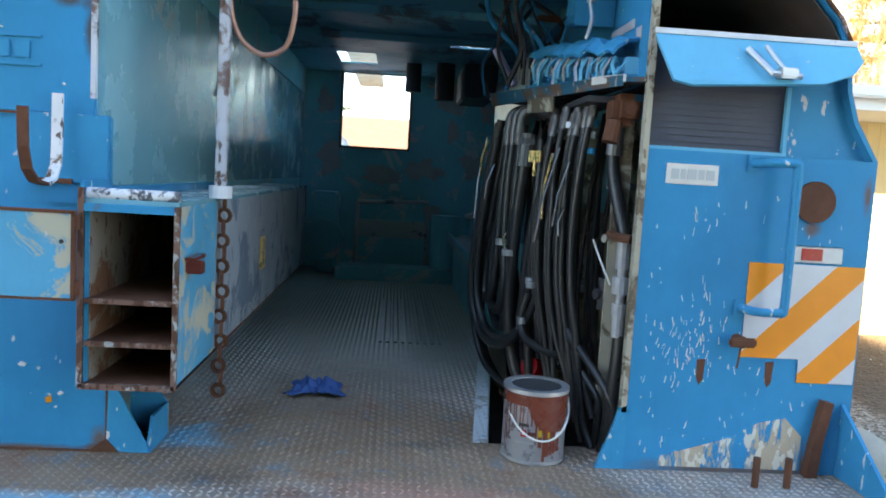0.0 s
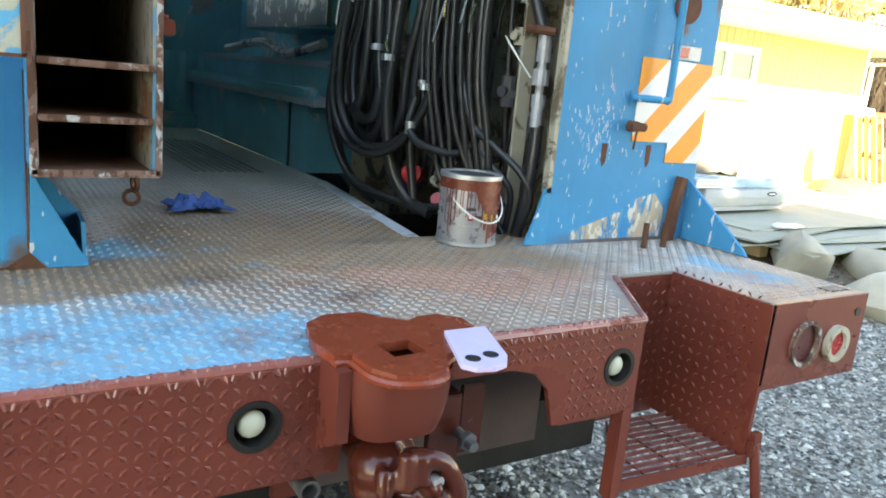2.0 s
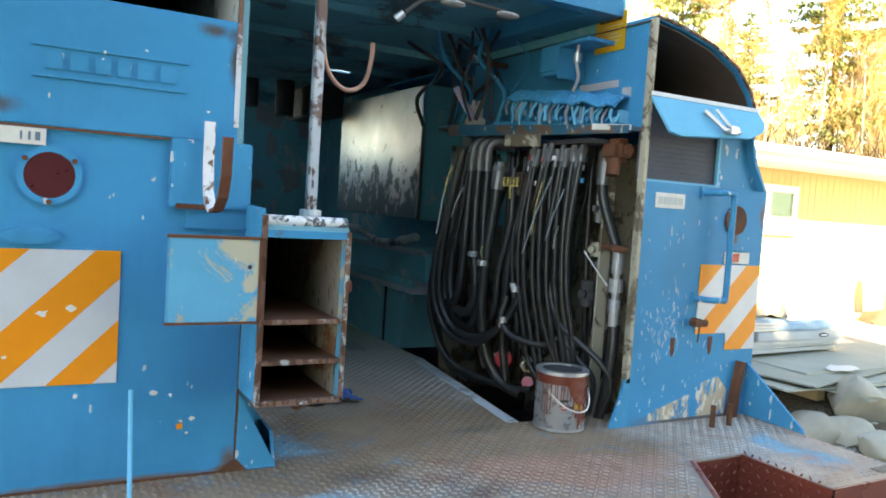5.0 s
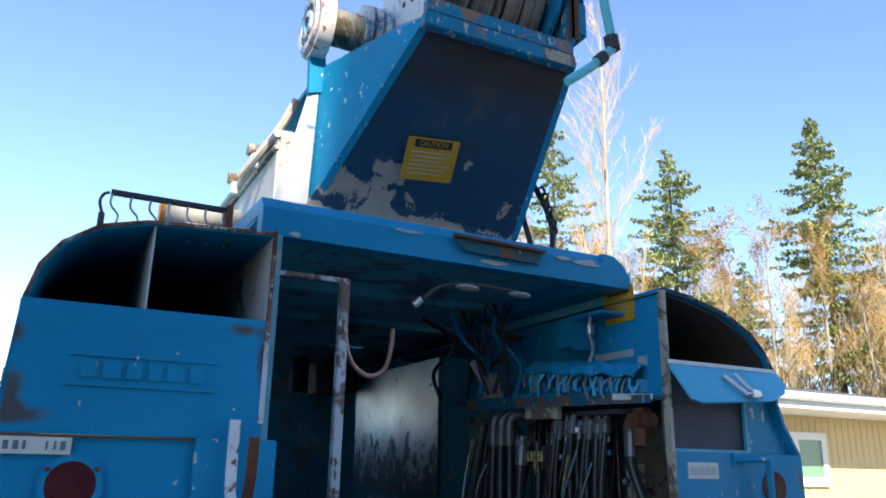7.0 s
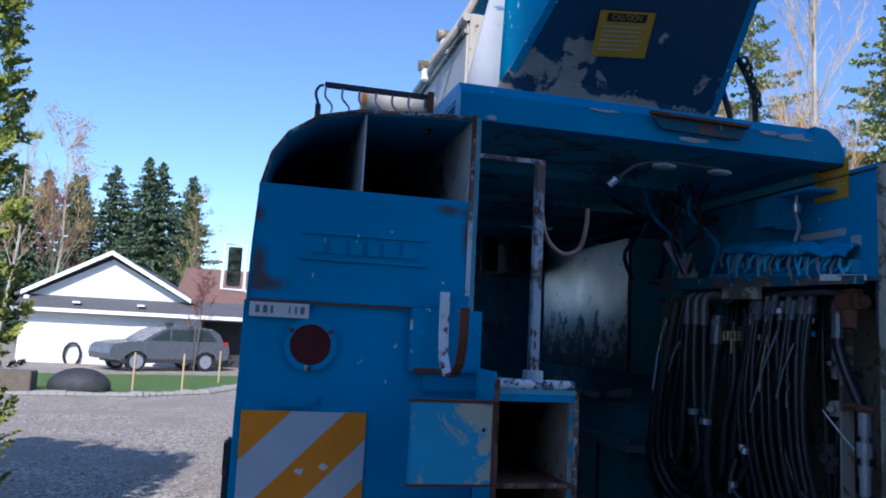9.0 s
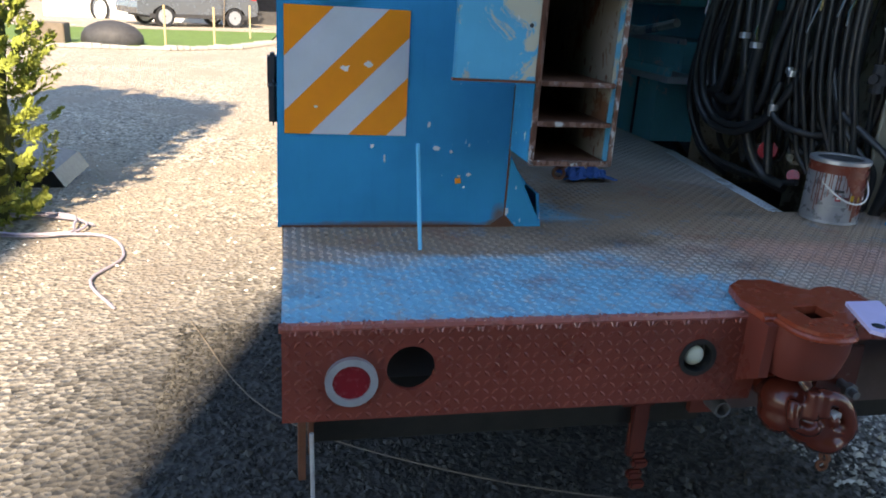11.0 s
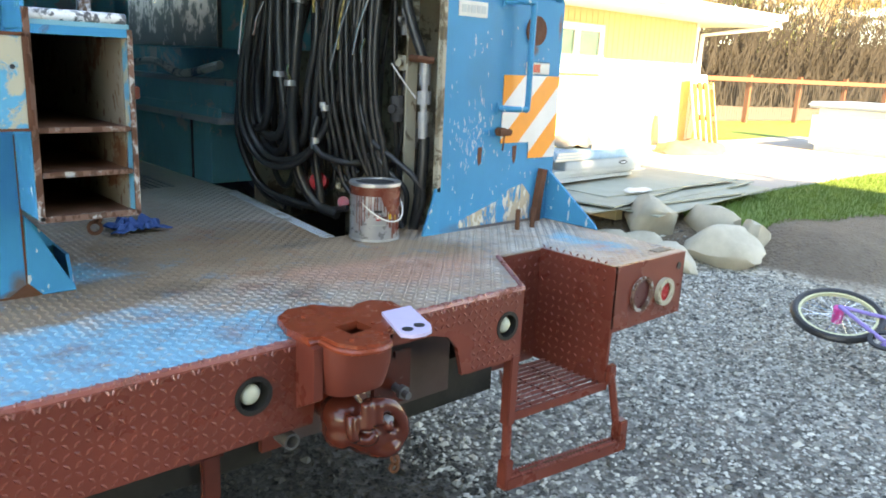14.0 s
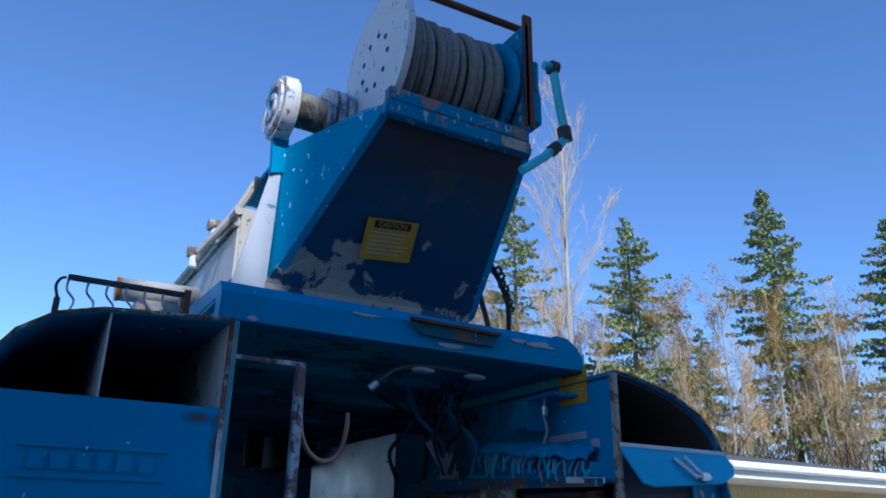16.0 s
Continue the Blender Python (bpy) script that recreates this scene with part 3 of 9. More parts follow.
# ---- ground ----
def ease(t):
    t = min(1, max(0, t))
    return t * t * (3 - 2 * t)


def land(x, y):
    """Height of the ground: level gravel, with a bank of soil up to the garage's yard."""
    edge = 3.15 - 0.42 * max(0, x - 4.6) + 0.12 * noise.noise((x * 0.8, y * 0.8, 0))
    rise = ease((x - 3.7) / 1.4) * ease((y - edge) / 1.1) * 0.34
    bank = ease((x - 5.0) / 0.9) * ease((y - 1.45 + 0.29 * (x - 5.6)) / 1.3) * 0.335
    bank *= 1 + 0.25 * noise.noise((x * 2.2, y * 2.2, 7)) * (1 - bank / 0.4)
    return max(rise, bank) + 0.012 * noise.noise((x * 1.3, y * 1.3, 3)) * ease((30 - abs(y)) / 20)


def ground_sheet():
    bm = B()
    xs = [-900, -300, -120, -60, -30, -18] + [-12 + 0.5 * i for i in range(30)] + [3 + 0.2 * i for i in range(50)] + [13, 14, 16, 20, 28, 45, 80, 160, 400, 900]
    ys = [-900, -300, -100, -40, -20, -10, -5] + [-3 + 0.2 * i for i in range(60)] + [9 + 0.5 * i for i in range(14)] + [17, 20, 26, 34, 45, 70, 130, 300, 900]
    grid = [[bm.verts.new((x, y, land(x, y))) for y in ys] for x in xs]
    for a, b in zip(grid, grid[1:]):
        for j in range(len(ys) - 1):
            bm.faces.new((a[j], b[j], b[j + 1], a[j + 1]))
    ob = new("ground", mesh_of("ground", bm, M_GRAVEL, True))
    return tagged(ob, "grey crushed gravel yard with patches of bare soil", "ground", kind="structure")


ground_sheet()

# ---- the truck ----
DECK, REAR, LIP = 1.05, 1.88, 1.28
truck = thing("utility_truck", (0, 4.2, 0), "old blue digger derrick truck with open deck and red primed bumper", "truck")


def tape(x0, x1, z0, z1, y, bands, parent, cut=None):
    """Slanted orange and silver bands inside a square (cut: a lower left corner that is missing)."""
    for lo, hi, mat in bands:
        shape = [(x0, z0), (x1, z0), (x1, z1), (x0, z1)]
        for sign, lim in ((1, lo), (-1, -hi)):
            out = []
            for i, p in enumerate(shape):
                q = shape[(i + 1) % len(shape)]
                dp, dq = sign * ((p[0] - x0) - (p[1] - z0)) - lim, sign * ((q[0] - x0) - (q[1] - z0)) - lim
                if dp >= 0:
                    out.append(p)
                if dp * dq < 0:
                    f = dp / (dp - dq)
                    out.append((p[0] + f * (q[0] - p[0]), p[1] + f * (q[1] - p[1])))
            shape = out
        if len(shape) < 3:
            continue
        bm = prism(B(), shape, "y", y - 0.0022, y + 0.001)
        if cut:
            bmesh.ops.bisect_plane(bm, geom=bm.verts[:] + bm.edges[:] + bm.faces[:], plane_co=(cut[0], 0, 0), plane_no=(1, 0, 0))
            bmesh.ops.bisect_plane(bm, geom=bm.verts[:] + bm.edges[:] + bm.faces[:], plane_co=(0, 0, cut[1]), plane_no=(0, 0, 1))
            gone = [f for f in bm.faces if f.calc_center_median().x < cut[0] and f.calc_center_median().z < cut[1]]
            bmesh.ops.delete(bm, geom=gone, context="FACES")
        if bm.faces:
            part("stripe", bm, mat, parent, "orange reflective stripe" if mat is M_ORANGE else "silver reflective stripe")
        else:
            bm.free()


# deck
bay = [(0.30, 2.03), (0.56, 2.03), (0.62, 2.10), (0.62, 3.0), (0.43, 3.0)]
deck = part("deck", prism(B(), [(-1.245, LIP), (0.405, LIP), (0.59, 1.552), (0.815, 1.552), (0.803, 1.262), (1.195, 1.262), (1.20, 2.03), (-1.24, 2.03)], "z", DECK - 0.006, DECK), M_DECK, truck,
            "worn tread plate deck with remains of blue paint")
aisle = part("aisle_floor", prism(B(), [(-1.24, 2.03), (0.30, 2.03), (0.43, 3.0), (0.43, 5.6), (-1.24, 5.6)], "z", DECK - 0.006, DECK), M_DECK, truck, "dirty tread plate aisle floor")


def on_deck(a, b):
    x, y = a - 1.245, b + LIP
    if y < 2.03:
        if x > 1.19 or (x < -0.66 and y > 1.875) or (x > 0.62 and y > 1.875):
            return False
        if x > 0.39 and y < 1.56:
            return x > 0.83 or (x < 0.405 + (y - LIP) * 0.68 - 0.03)
        return True
    return -0.66 < x < (0.295 + (y - 2.03) * 0.134 if y < 3 else 0.42)


part("tread_pattern", lozenges(on_deck, (-1.245, LIP, DECK), (1, 0, 0), (0, 1, 0), 122, 196, 0.0200, 0.0185, 0.0074, 0.0030), M_TREAD, deck, "raised lozenge tread", "stuff")
bm = B()
for i in range(9):
    box(bm, -0.02 + i * 0.032, -0.006 + i * 0.032, 3.2, 4.3, DECK, DECK + 0.006)
part("floor_ribs", bm, M_STEEL, aisle, "raised floor ribs")
# worn pale steel along the bay's edge
part("edge_strip", prism(B(), [(0.262, 2.032), (0.302, 2.032), (0.432, 3.0), (0.384, 3.0)], "z", DECK + 0.0002, DECK + 0.0022), M_CHALK, aisle, "chalky pale worn edge strip")

# bumper
bumper = part("rear_bumper", panel_with_holes(B(), -1.245, -0.30, 0.853, DECK, LIP - 0.012, 0.012, [(-1.117, 0.938, 0.036), (-1.003, 0.958, 0.047), (-0.401, 0.956, 0.037)]), M_OXIDE, truck,
              "red oxide primed tread plate bumper")
arch = [(-0.30, 0.853), (-0.262, 0.853), (-0.255, 0.91), (-0.232, 0.955), (-0.195, 0.982), (0.075, 0.982), (0.13, 0.968), (0.165, 0.930), (0.184, 0.86), (0.184, 0.853), (0.20, 0.853), (0.20, DECK), (-0.30, DECK)]
part("bumper_arch", prism(B(), arch, "y", LIP - 0.012, LIP), M_OXIDE, bumper)
part("bumper_end", panel_with_holes(B(), 0.20, 0.405, 0.85, DECK, LIP - 0.012, 0.012, [(0.346, 0.953, 0.036)]), M_OXIDE, bumper)


def on_bumper(a, b):
    x, z = a - 1.245, 0.853 + b
    if -0.31 < x < 0.21 and (z < 0.985 or x < 0.0):
        return False
    if x > 0.395 or z > 1.045:
        return False
    return all((x - hx) ** 2 + (z - hz) ** 2 > (hr + 0.012) ** 2 for hx, hz, hr in ((-1.117, 0.938, 0.05), (-1.003, 0.958, 0.047), (-0.401, 0.956, 0.037), (0.346, 0.953, 0.036)))


part("tread_pattern", lozenges(on_bumper, (-1.245, LIP - 0.012, 0.853), (1, 0, 0), (0, 0, 1), 86, 10, 0.0192, 0.0190, 0.0092, 0.0016), M_OXIDE, bumper, "raised lozenge tread", "stuff")
bm = B()
tube(bm, [(-1.25, LIP - 0.004, DECK - 0.004), (-0.30, LIP - 0.004, DECK - 0.004)], 0.010, 8)
tube(bm, [(-0.02, LIP - 0.004, DECK - 0.004), (0.405, LIP - 0.004, DECK - 0.004), (0.59, 1.548, DECK - 0.004)], 0.010, 8)
part("folded_edge", bm, M_FOLD, bumper, "rounded fold with rubbed primer", smooth=True)
bm = B()
for i in range(84):
    x = -1.235 + 0.0196 * i
    if -0.30 < x < -0.02:
        continue
    s = 0.006 * (-1) ** i
    tube(bm, [(x - s, LIP + 0.010, DECK + 0.001), (x, LIP - 0.008, DECK + 0.004), (x + s, LIP - 0.014, DECK - 0.016)], [0.002, 0.0042, 0.002], 5)
part("fold_tread", bm, M_FOLD, bumper, "tread lozenges rolled over the fold", "stuff", smooth=True)
bm = box(B(), -1.245, 0.40, LIP, LIP + 0.05, DECK - 0.02, DECK - 0.007)
part("bumper_back", bm, M_DARK, bumper)


def round_lamp(x, z, y, r, kind, parent):
    if kind == "white":
        cup = part("lamp_recess", rod(B(), (x, y + 0.06, z), (x, y + 0.05, z), r * 1.05, n=24), M_UNDER, parent)
        part("grommet", ring(B(), (x, y - 0.003, z), (0, 1, 0), r * 1.04, r * 0.80, 0.03), M_UNDER, parent, "black rubber grommet", smooth=True)
        bm = B()
        bmesh.ops.create_uvsphere(bm, u_segments=20, v_segments=10, radius=r * 0.56, matrix=pose(x - 0.002, y + 0.012, z) @ Matrix.Diagonal((1, 0.55, 1, 1)))
        part("lamp_lens", bm, M_WHITE_LENS, parent, "frosted white lens", smooth=True)
    else:
        part("lamp_lens", rod(B(), (x, y + 0.012, z), (x, y - 0.006, z), r * 0.74, n=26), M_REDLENS_DEEP if kind == "red" else M_REDLENS, parent, "red lens")
        part("lamp_bezel", ring(B(), (x, y - 0.012, z), (0, 1, 0), r, r * 0.72, 0.018), M_ZINC if kind == "red" else M_CREAM, parent, "chipped pale bezel", smooth=True)


M_WHITE_LENS = plain("frosted_white_lens", (0.48, 0.48, 0.38), 0.18, 0, 0.15, 40, 0.05)
round_lamp(-0.401, 0.956, LIP - 0.012, 0.040, "white", bumper)
round_lamp(0.346, 0.953, LIP - 0.012, 0.039, "white", bumper)
round_lamp(-1.117, 0.938, LIP - 0.012, 0.050, "red", bumper)
part("hole_backing", box(B(), -1.08, -0.93, LIP + 0.10, LIP + 0.11, 0.88, 1.04), M_BLACK, bumper)

# right step box
stepbox = part("step_box", panel_with_holes(B(), 0.803, 1.195, 0.838, DECK, 1.252, 0.010, [(0.950, 0.942, 0.052), (1.078, 0.930, 0.036)]), M_OXIDE, truck, "red oxide lamp box beside the step")
part("box_side", prism(B(), [(1.252, DECK), (1.252, 0.85), (1.256, 0.665), (1.552, 0.665), (1.552, DECK)], "x", 0.800, 0.812), M_OXIDE, stepbox)
part("box_outer_side", box(B(), 1.187, 1.197, 1.262, 1.88, 0.838, DECK - 0.007), M_OXIDE, stepbox)
part("box_floor", box(B(), 0.812, 1.187, 1.262, 1.88, 0.838, 0.846), M_OXIDE, stepbox)
part("step_back", box(B(), 0.575, 0.800, 1.552, 1.562, 0.66, DECK - 0.007), M_OXIDE, stepbox)
part("step_side", prism(B(), [(0.405, LIP), (0.398, LIP + 0.006), (0.585, 1.562), (0.59, 1.552)], "z", 0.85, DECK - 0.004), M_OXIDE, stepbox)
part("tread_pattern", lozenges(lambda a, b: b > 0.02, (0.800, 1.552, 0.66), (0, -1, 0), (0, 0, 1), 10, 15, 0.0275, 0.017, 0.007, 0.0030), M_OXIDE, stepbox, "raised lozenge tread", "stuff")
part("tread_pattern", lozenges(lambda a, b: True, (0.60, 1.552, 0.68), (1, 0, 0), (0, 0, 1), 7, 13, 0.0275, 0.017, 0.007, 0.0030), M_OXIDE, stepbox, "raised lozenge tread", "stuff")
part("lamp_bezel", ring(B(), (0.950, 1.242, 0.942), (0, 1, 0), 0.058, 0.049, 0.014), M_LIP, stepbox, "chipped tan ring", smooth=True)
part("lamp_lens", rod(B(), (0.950, 1.262, 0.942), (0.950, 1.254, 0.942), 0.048, n=26), M_REDLENS, stepbox, "painted over lens")
part("lamp_bezel", ring(B(), (1.078, 1.236, 0.930), (0, 1, 0), 0.047, 0.032, 0.02), M_CREAM, stepbox, "chipped cream ring", smooth=True)
part("lamp_lens", rod(B(), (1.078, 1.258, 0.930), (1.078, 1.245, 0.930), 0.033, n=26), M_REDBRIGHT, stepbox, "red lens")
part("slot", box(B(), 1.085, 1.165, 1.29, 1.325, DECK + 0.0005, DECK + 0.003), M_BLACK, stepbox, "dark slot in the deck")
part("deck_hole", rod(B(), (1.16, 1.251, 1.005), (1.16, 1.2495, 1.005), 0.012, n=14), M_BLACK, stepbox)
# ladder step: a sloping grating and a bottom rung that hangs askew
LEAN = pose(0.40, 1.285, 0, 0, 0, -4.2)
grate = part("step_grating", box(B(), 0.0, 0.415, -0.004, 0.004, 0.648, 0.676, 0.002, m=LEAN), M_OXIDE, truck, "red oxide step grating")
for i in range(10):
    y = 0.022 + i * 0.0245
    part("bar", box(B(), 0.018 + y * 0.74, 0.41, y, y + 0.0035, 0.664, 0.675, m=LEAN), M_FOLD, grate)
for x in (0.10, 0.20, 0.30):
    part("cross_bar", tube(B(), [LEAN @ Vector((x, 0.004, 0.670)), LEAN @ Vector((x, 0.115 if x < 0.15 else 0.245, 0.670))], 0.0025, 6), M_OXIDE, grate, smooth=True)
part("grating_edge", box(B(), 0.0, 0.30, -0.003, 0.003, 0.648, 0.676, m=pose(0.404, 1.289, 0, 0, 0, 49)), M_OXIDE, grate)
HANG = pose(0.378, 1.272, 0, 0, 0, -7.8)
ladder = part("hanging_step", box(B(), 0.0, 0.490, -0.018, 0.018, 0.450, 0.488, 0.003, m=HANG), M_OXIDE, truck, "red oxide bottom rung of the step")
bm = box(B(), 0.368, 0.400, 1.256, 1.290, 0.452, 0.54, 0.003)
tube(bm, [(0.384, 1.274, 0.52), (0.386, 1.280, 0.66)], 0.014, 10)
box(bm, 0.370, 0.402, 1.264, 1.296, 0.65, 0.86, 0.003)
part("post", bm, M_OXIDE, ladder)
bm = tube(B(), [(0.838, 1.216, 0.52), (0.832, 1.235, 0.62), (0.826, 1.250, 0.70)], 0.0125, 10)
box(bm, 0.450, 0.488, -0.019, 0.019, 0.486, 0.555, 0.004, m=HANG)
box(bm, 0.808, 0.842, 1.240, 1.262, 0.668, 0.73, 0.003)
part("post", bm, M_OXIDE, ladder)
bm = B()
for k in range(34):
    for y0 in (-0.016, 0.007):
        teeth = prism(B(), [(0.014 + k * 0.0128, 0.488), (0.0235 + k * 0.0128, 0.488), (0.0185 + k * 0.0128, 0.495)], "y", y0, y0 + 0.009)
        bmesh.ops.transform(teeth, matrix=HANG, verts=teeth.verts)
        me = bpy.data.meshes.new("teeth")
        teeth.to_mesh(me)
        teeth.free()
        bm.from_mesh(me)
        bpy.data.meshes.remove(me)
part("grip_teeth", bm, M_FOLD, ladder, "row of worn grip teeth", "stuff")
for i in range(4):
    part("grip_slot", box(B(), 0.06 + i * 0.095, 0.13 + i * 0.095, -0.006, 0.006, 0.4885, 0.4900, m=HANG), M_RUST, ladder)

# socket plate and pintle hook
plate_pts = [(-0.300, 1.225), (-0.306, 1.30), (-0.285, 1.375), (-0.240, 1.408), (-0.175, 1.405), (-0.140, 1.365), (-0.112, 1.338), (-0.085, 1.355), (-0.045, 1.358), (-0.010, 1.325), (-0.015, 1.265), (-0.06, 1.225), (-0.135, 1.175), (-0.165, 1.128), (-0.20, 1.118), (-0.245, 1.130), (-0.268, 1.165), (-0.272, 1.222)]
bm = B()
edges = []
for pts in (plate_pts, [(-0.218, 1.250), (-0.158, 1.254), (-0.155, 1.200), (-0.215, 1.193)]):
    vs = [bm.verts.new((p[0], p[1], DECK + 0.022)) for p in pts]
    edges += [bm.edges.new((vs[i], vs[(i + 1) % len(vs)])) for i in range(len(vs))]
made = bmesh.ops.triangle_fill(bm, edges=edges, use_beauty=True)
out = bmesh.ops.extrude_face_region(bm, geom=[f for f in made["geom"] if isinstance(f, bmesh.types.BMFace)])
bmesh.ops.translate(bm, verts=[v for v in out["geom"] if isinstance(v, bmesh.types.BMVert)], vec=(0, 0, -0.016))
bmesh.ops.recalc_face_normals(bm, faces=bm.faces)
socket = part("socket_plate", bm, M_OXIDE_FRESH, truck, "fresh orange red socket plate with square hole")
bm = B()
rings = []
for z, grow in ((DECK + 0.006, 1.0), (DECK - 0.05, 0.97), (0.965, 0.90), (0.945, 0.84), (0.938, 0.70)):
    row = []
    for i in range(20):
        a = math.pi * i / 19
        px, py = math.cos(a), math.sin(a)
        px, py = math.copysign(abs(px) ** 0.55, px), py ** 0.55
        row.append(bm.verts.new((-0.196 - 0.088 * grow * px, 1.268 - 0.118 * grow * py, z)))
    rings.append(row)
for lo, hi in zip(rings, rings[1:]):
    for i in range(19):
        bm.faces.new((lo[i], lo[i + 1], hi[i + 1], hi[i]))
bm.faces.new(rings[-1])
bmesh.ops.recalc_face_normals(bm, faces=bm.faces)
part("socket_box", bm, M_OXIDE, socket, "rounded socket cup under the plate", smooth=True)
bm = B()
for z, r in ((DECK + 0.0075, 0.0075),):
    tube(bm, curve_points([(x, y, z) for x, y in plate_pts[9:18]] + [(-0.300, 1.225, z)], 3), r, 8)
part("plate_rim", bm, M_OXIDE_FRESH, socket, "thick rounded plate rim", smooth=True)
part("side_web", prism(B(), [(1.20, 0.94), (1.268, 0.90), (1.268, DECK + 0.005), (1.20, DECK + 0.005)], "x", -0.302, -0.280), M_OXIDE, socket)
for bx, by in ((-0.235, 1.165), (-0.165, 1.16), (-0.14, 1.22), (-0.24, 1.34)):
    part("bolt", rod(B(), (bx, by, DECK + 0.021), (bx, by, DECK + 0.026), 0.006, n=8), M_OXIDE_FRESH, socket)
bm = B()
edges = []
hole = lambda cx, cy, r: [(cx + r * math.cos(0.5236 * i), cy + r * math.sin(0.5236 * i)) for i in range(12)]
for pts in ([(-0.092, 1.252), (-0.010, 1.252), (-0.056, 1.125), (-0.075, 1.100), (-0.100, 1.092), (-0.130, 1.098), (-0.145, 1.118)], hole(-0.116, 1.131, 0.013), hole(-0.080, 1.136, 0.013)):
    vs = [bm.verts.new((p[0], p[1], DECK + 0.031)) for p in pts]
    edges += [bm.edges.new((vs[i], vs[(i + 1) % len(vs)])) for i in range(len(vs))]
made = bmesh.ops.triangle_fill(bm, edges=edges, use_beauty=True)
out = bmesh.ops.extrude_face_region(bm, geom=[f for f in made["geom"] if isinstance(f, bmesh.types.BMFace)])
bmesh.ops.translate(bm, verts=[v for v in out["geom"] if isinstance(v, bmesh.types.BMVert)], vec=(0, 0, -0.008))
bmesh.ops.recalc_face_normals(bm, faces=bm.faces)
tab = part("tow_tab", bm, M_LILAC, socket, "pale lilac steel tab with two holes")
for tx, ty in ((-0.116, 1.131), (-0.080, 1.136)):
    part("tab_hole", rod(B(), (tx, ty, DECK + 0.0312), (tx, ty, DECK + 0.0322), 0.0125, n=16), M_BLACK, tab, "dark bolt hole")
bm = B()
for c, s in (((-0.165, 1.195, 0.835), (0.066, 0.062, 0.060)), ((-0.215, 1.225, 0.870), (0.055, 0.060, 0.058)), ((-0.135, 1.175, 0.800), (0.055, 0.055, 0.034)), ((-0.235, 1.22, 0.835), (0.032, 0.05, 0.040)), ((-0.150, 1.135, 0.866), (0.013, 0.018, 0.018))):
    bmesh.ops.create_icosphere(bm, subdivisions=3, radius=1, matrix=pose(*c) @ Matrix.Diagonal((*s, 1)))
tube(bm, curve_points([(-0.20, 1.17, 0.915), (-0.165, 1.150, 0.918), (-0.130, 1.145, 0.905), (-0.108, 1.14, 0.872), (-0.098, 1.14, 0.835), (-0.108, 1.15, 0.800)]), 0.019, 10)
tube(bm, curve_points([(-0.238, 1.165, 0.905), (-0.245, 1.155, 0.875), (-0.238, 1.150, 0.845)]), 0.015, 8)
tube(bm, curve_points([(-0.232, 1.160, 0.842), (-0.20, 1.140, 0.838), (-0.185, 1.138, 0.855)]), 0.012, 8)
box(bm, -0.150, -0.080, 1.130, 1.20, 0.822, 0.844, 0.006)
rod(bm, (-0.19, 1.22, 0.88), (-0.19, 1.45, 0.88), 0.055, n=16)
rod(bm, (-0.205, 1.150, 0.935), (-0.207, 1.142, 0.868), 0.016)
rod(bm, (-0.178, 1.145, 0.93), (-0.174, 1.138, 0.875), 0.013)
bmesh.ops.transform(bm, matrix=pose(-0.19, 1.20, 0.90) @ Matrix.Diagonal((0.87, 0.95, 0.90, 1)) @ pose(0.19, -1.20, -0.90), verts=bm.verts)
hook = part("pintle_hook", bm, M_HOOK, truck, "glossy red painted pintle tow hook", smooth=True)
cast = hook.modifiers.new("cast", "REMESH")
cast.mode, cast.voxel_size, cast.use_smooth_shade = "VOXEL", 0.005, True
soft_ = hook.modifiers.new("rounded", "SMOOTH")
soft_.iterations = 5
part("hook_pin", rod(B(), (-0.153, 1.131, 0.882), (-0.157, 1.146, 0.882), 0.010, n=14), M_ZINC, hook, "bright worn pin end")
# under the deck
bm = B()
box(bm, -0.262, 0.30, 1.44, 1.455, 0.72, DECK - 0.02)
part("hitch_plate", bm, plain("dusty_lilac_brown_steel", (0.085, 0.055, 0.055), 0.6, 0.1, 0.4, 9, 0.4), truck, "dull brown hitch plate")
bm = box(B(), -0.075, -0.005, 1.30, 1.312, 0.735, 0.935, 0.003)
box(bm, -0.075, -0.005, 1.312, 1.44, 0.91, 0.935)
box(bm, 0.02, 0.075, 1.34, 1.35, 0.79, 0.93, 0.003)
bolts = part("bolt_plate", bm, M_HOOK, truck, "red brown plate with two long bolts")
for bx, bz in ((-0.010, 0.862), (-0.018, 0.772)):
    bm = rod(B(), (bx, 1.31, bz), (bx, 1.245, bz - 0.006), 0.010, n=10)
    rod(bm, (bx, 1.275, bz - 0.003), (bx, 1.262, bz - 0.004), 0.018, n=6)
    part("bolt", bm, M_CRIMP, bolts, "worn steel bolt")
bm = B()
box(bm, -1.19, -0.30, 1.38, 1.46, 0.735, 0.852)
box(bm, 0.20, 0.80, 1.58, 1.66, 0.65, 0.85)
box(bm, 0.08, 0.50, 1.46, 1.54, 0.66, 0.80)
part("cross_member", bm, M_UNDER, truck, "grimy black cross member")
for sx in (-0.42, 0.42):
    part("chassis_rail", box(B(), sx - 0.05, sx + 0.05, 1.47, 9.2, 0.70, 0.93), M_UNDER, truck)
bm = B()
box(bm, -0.50, -0.425, 1.36, 1.37, 0.79, 0.852)
box(bm, -0.475, -0.435, 1.355, 1.372, 0.66, 0.80, 0.003)
for k in range(4):
    box(bm, -0.468 + 0.010 * (k % 2), -0.43 + 0.010 * (k % 2), 1.35, 1.37, 0.655 - 0.028 * k, 0.678 - 0.028 * k, 0.006)
part("hanging_shackle", bm, M_HOOK, truck, "orange red hanging shackle")
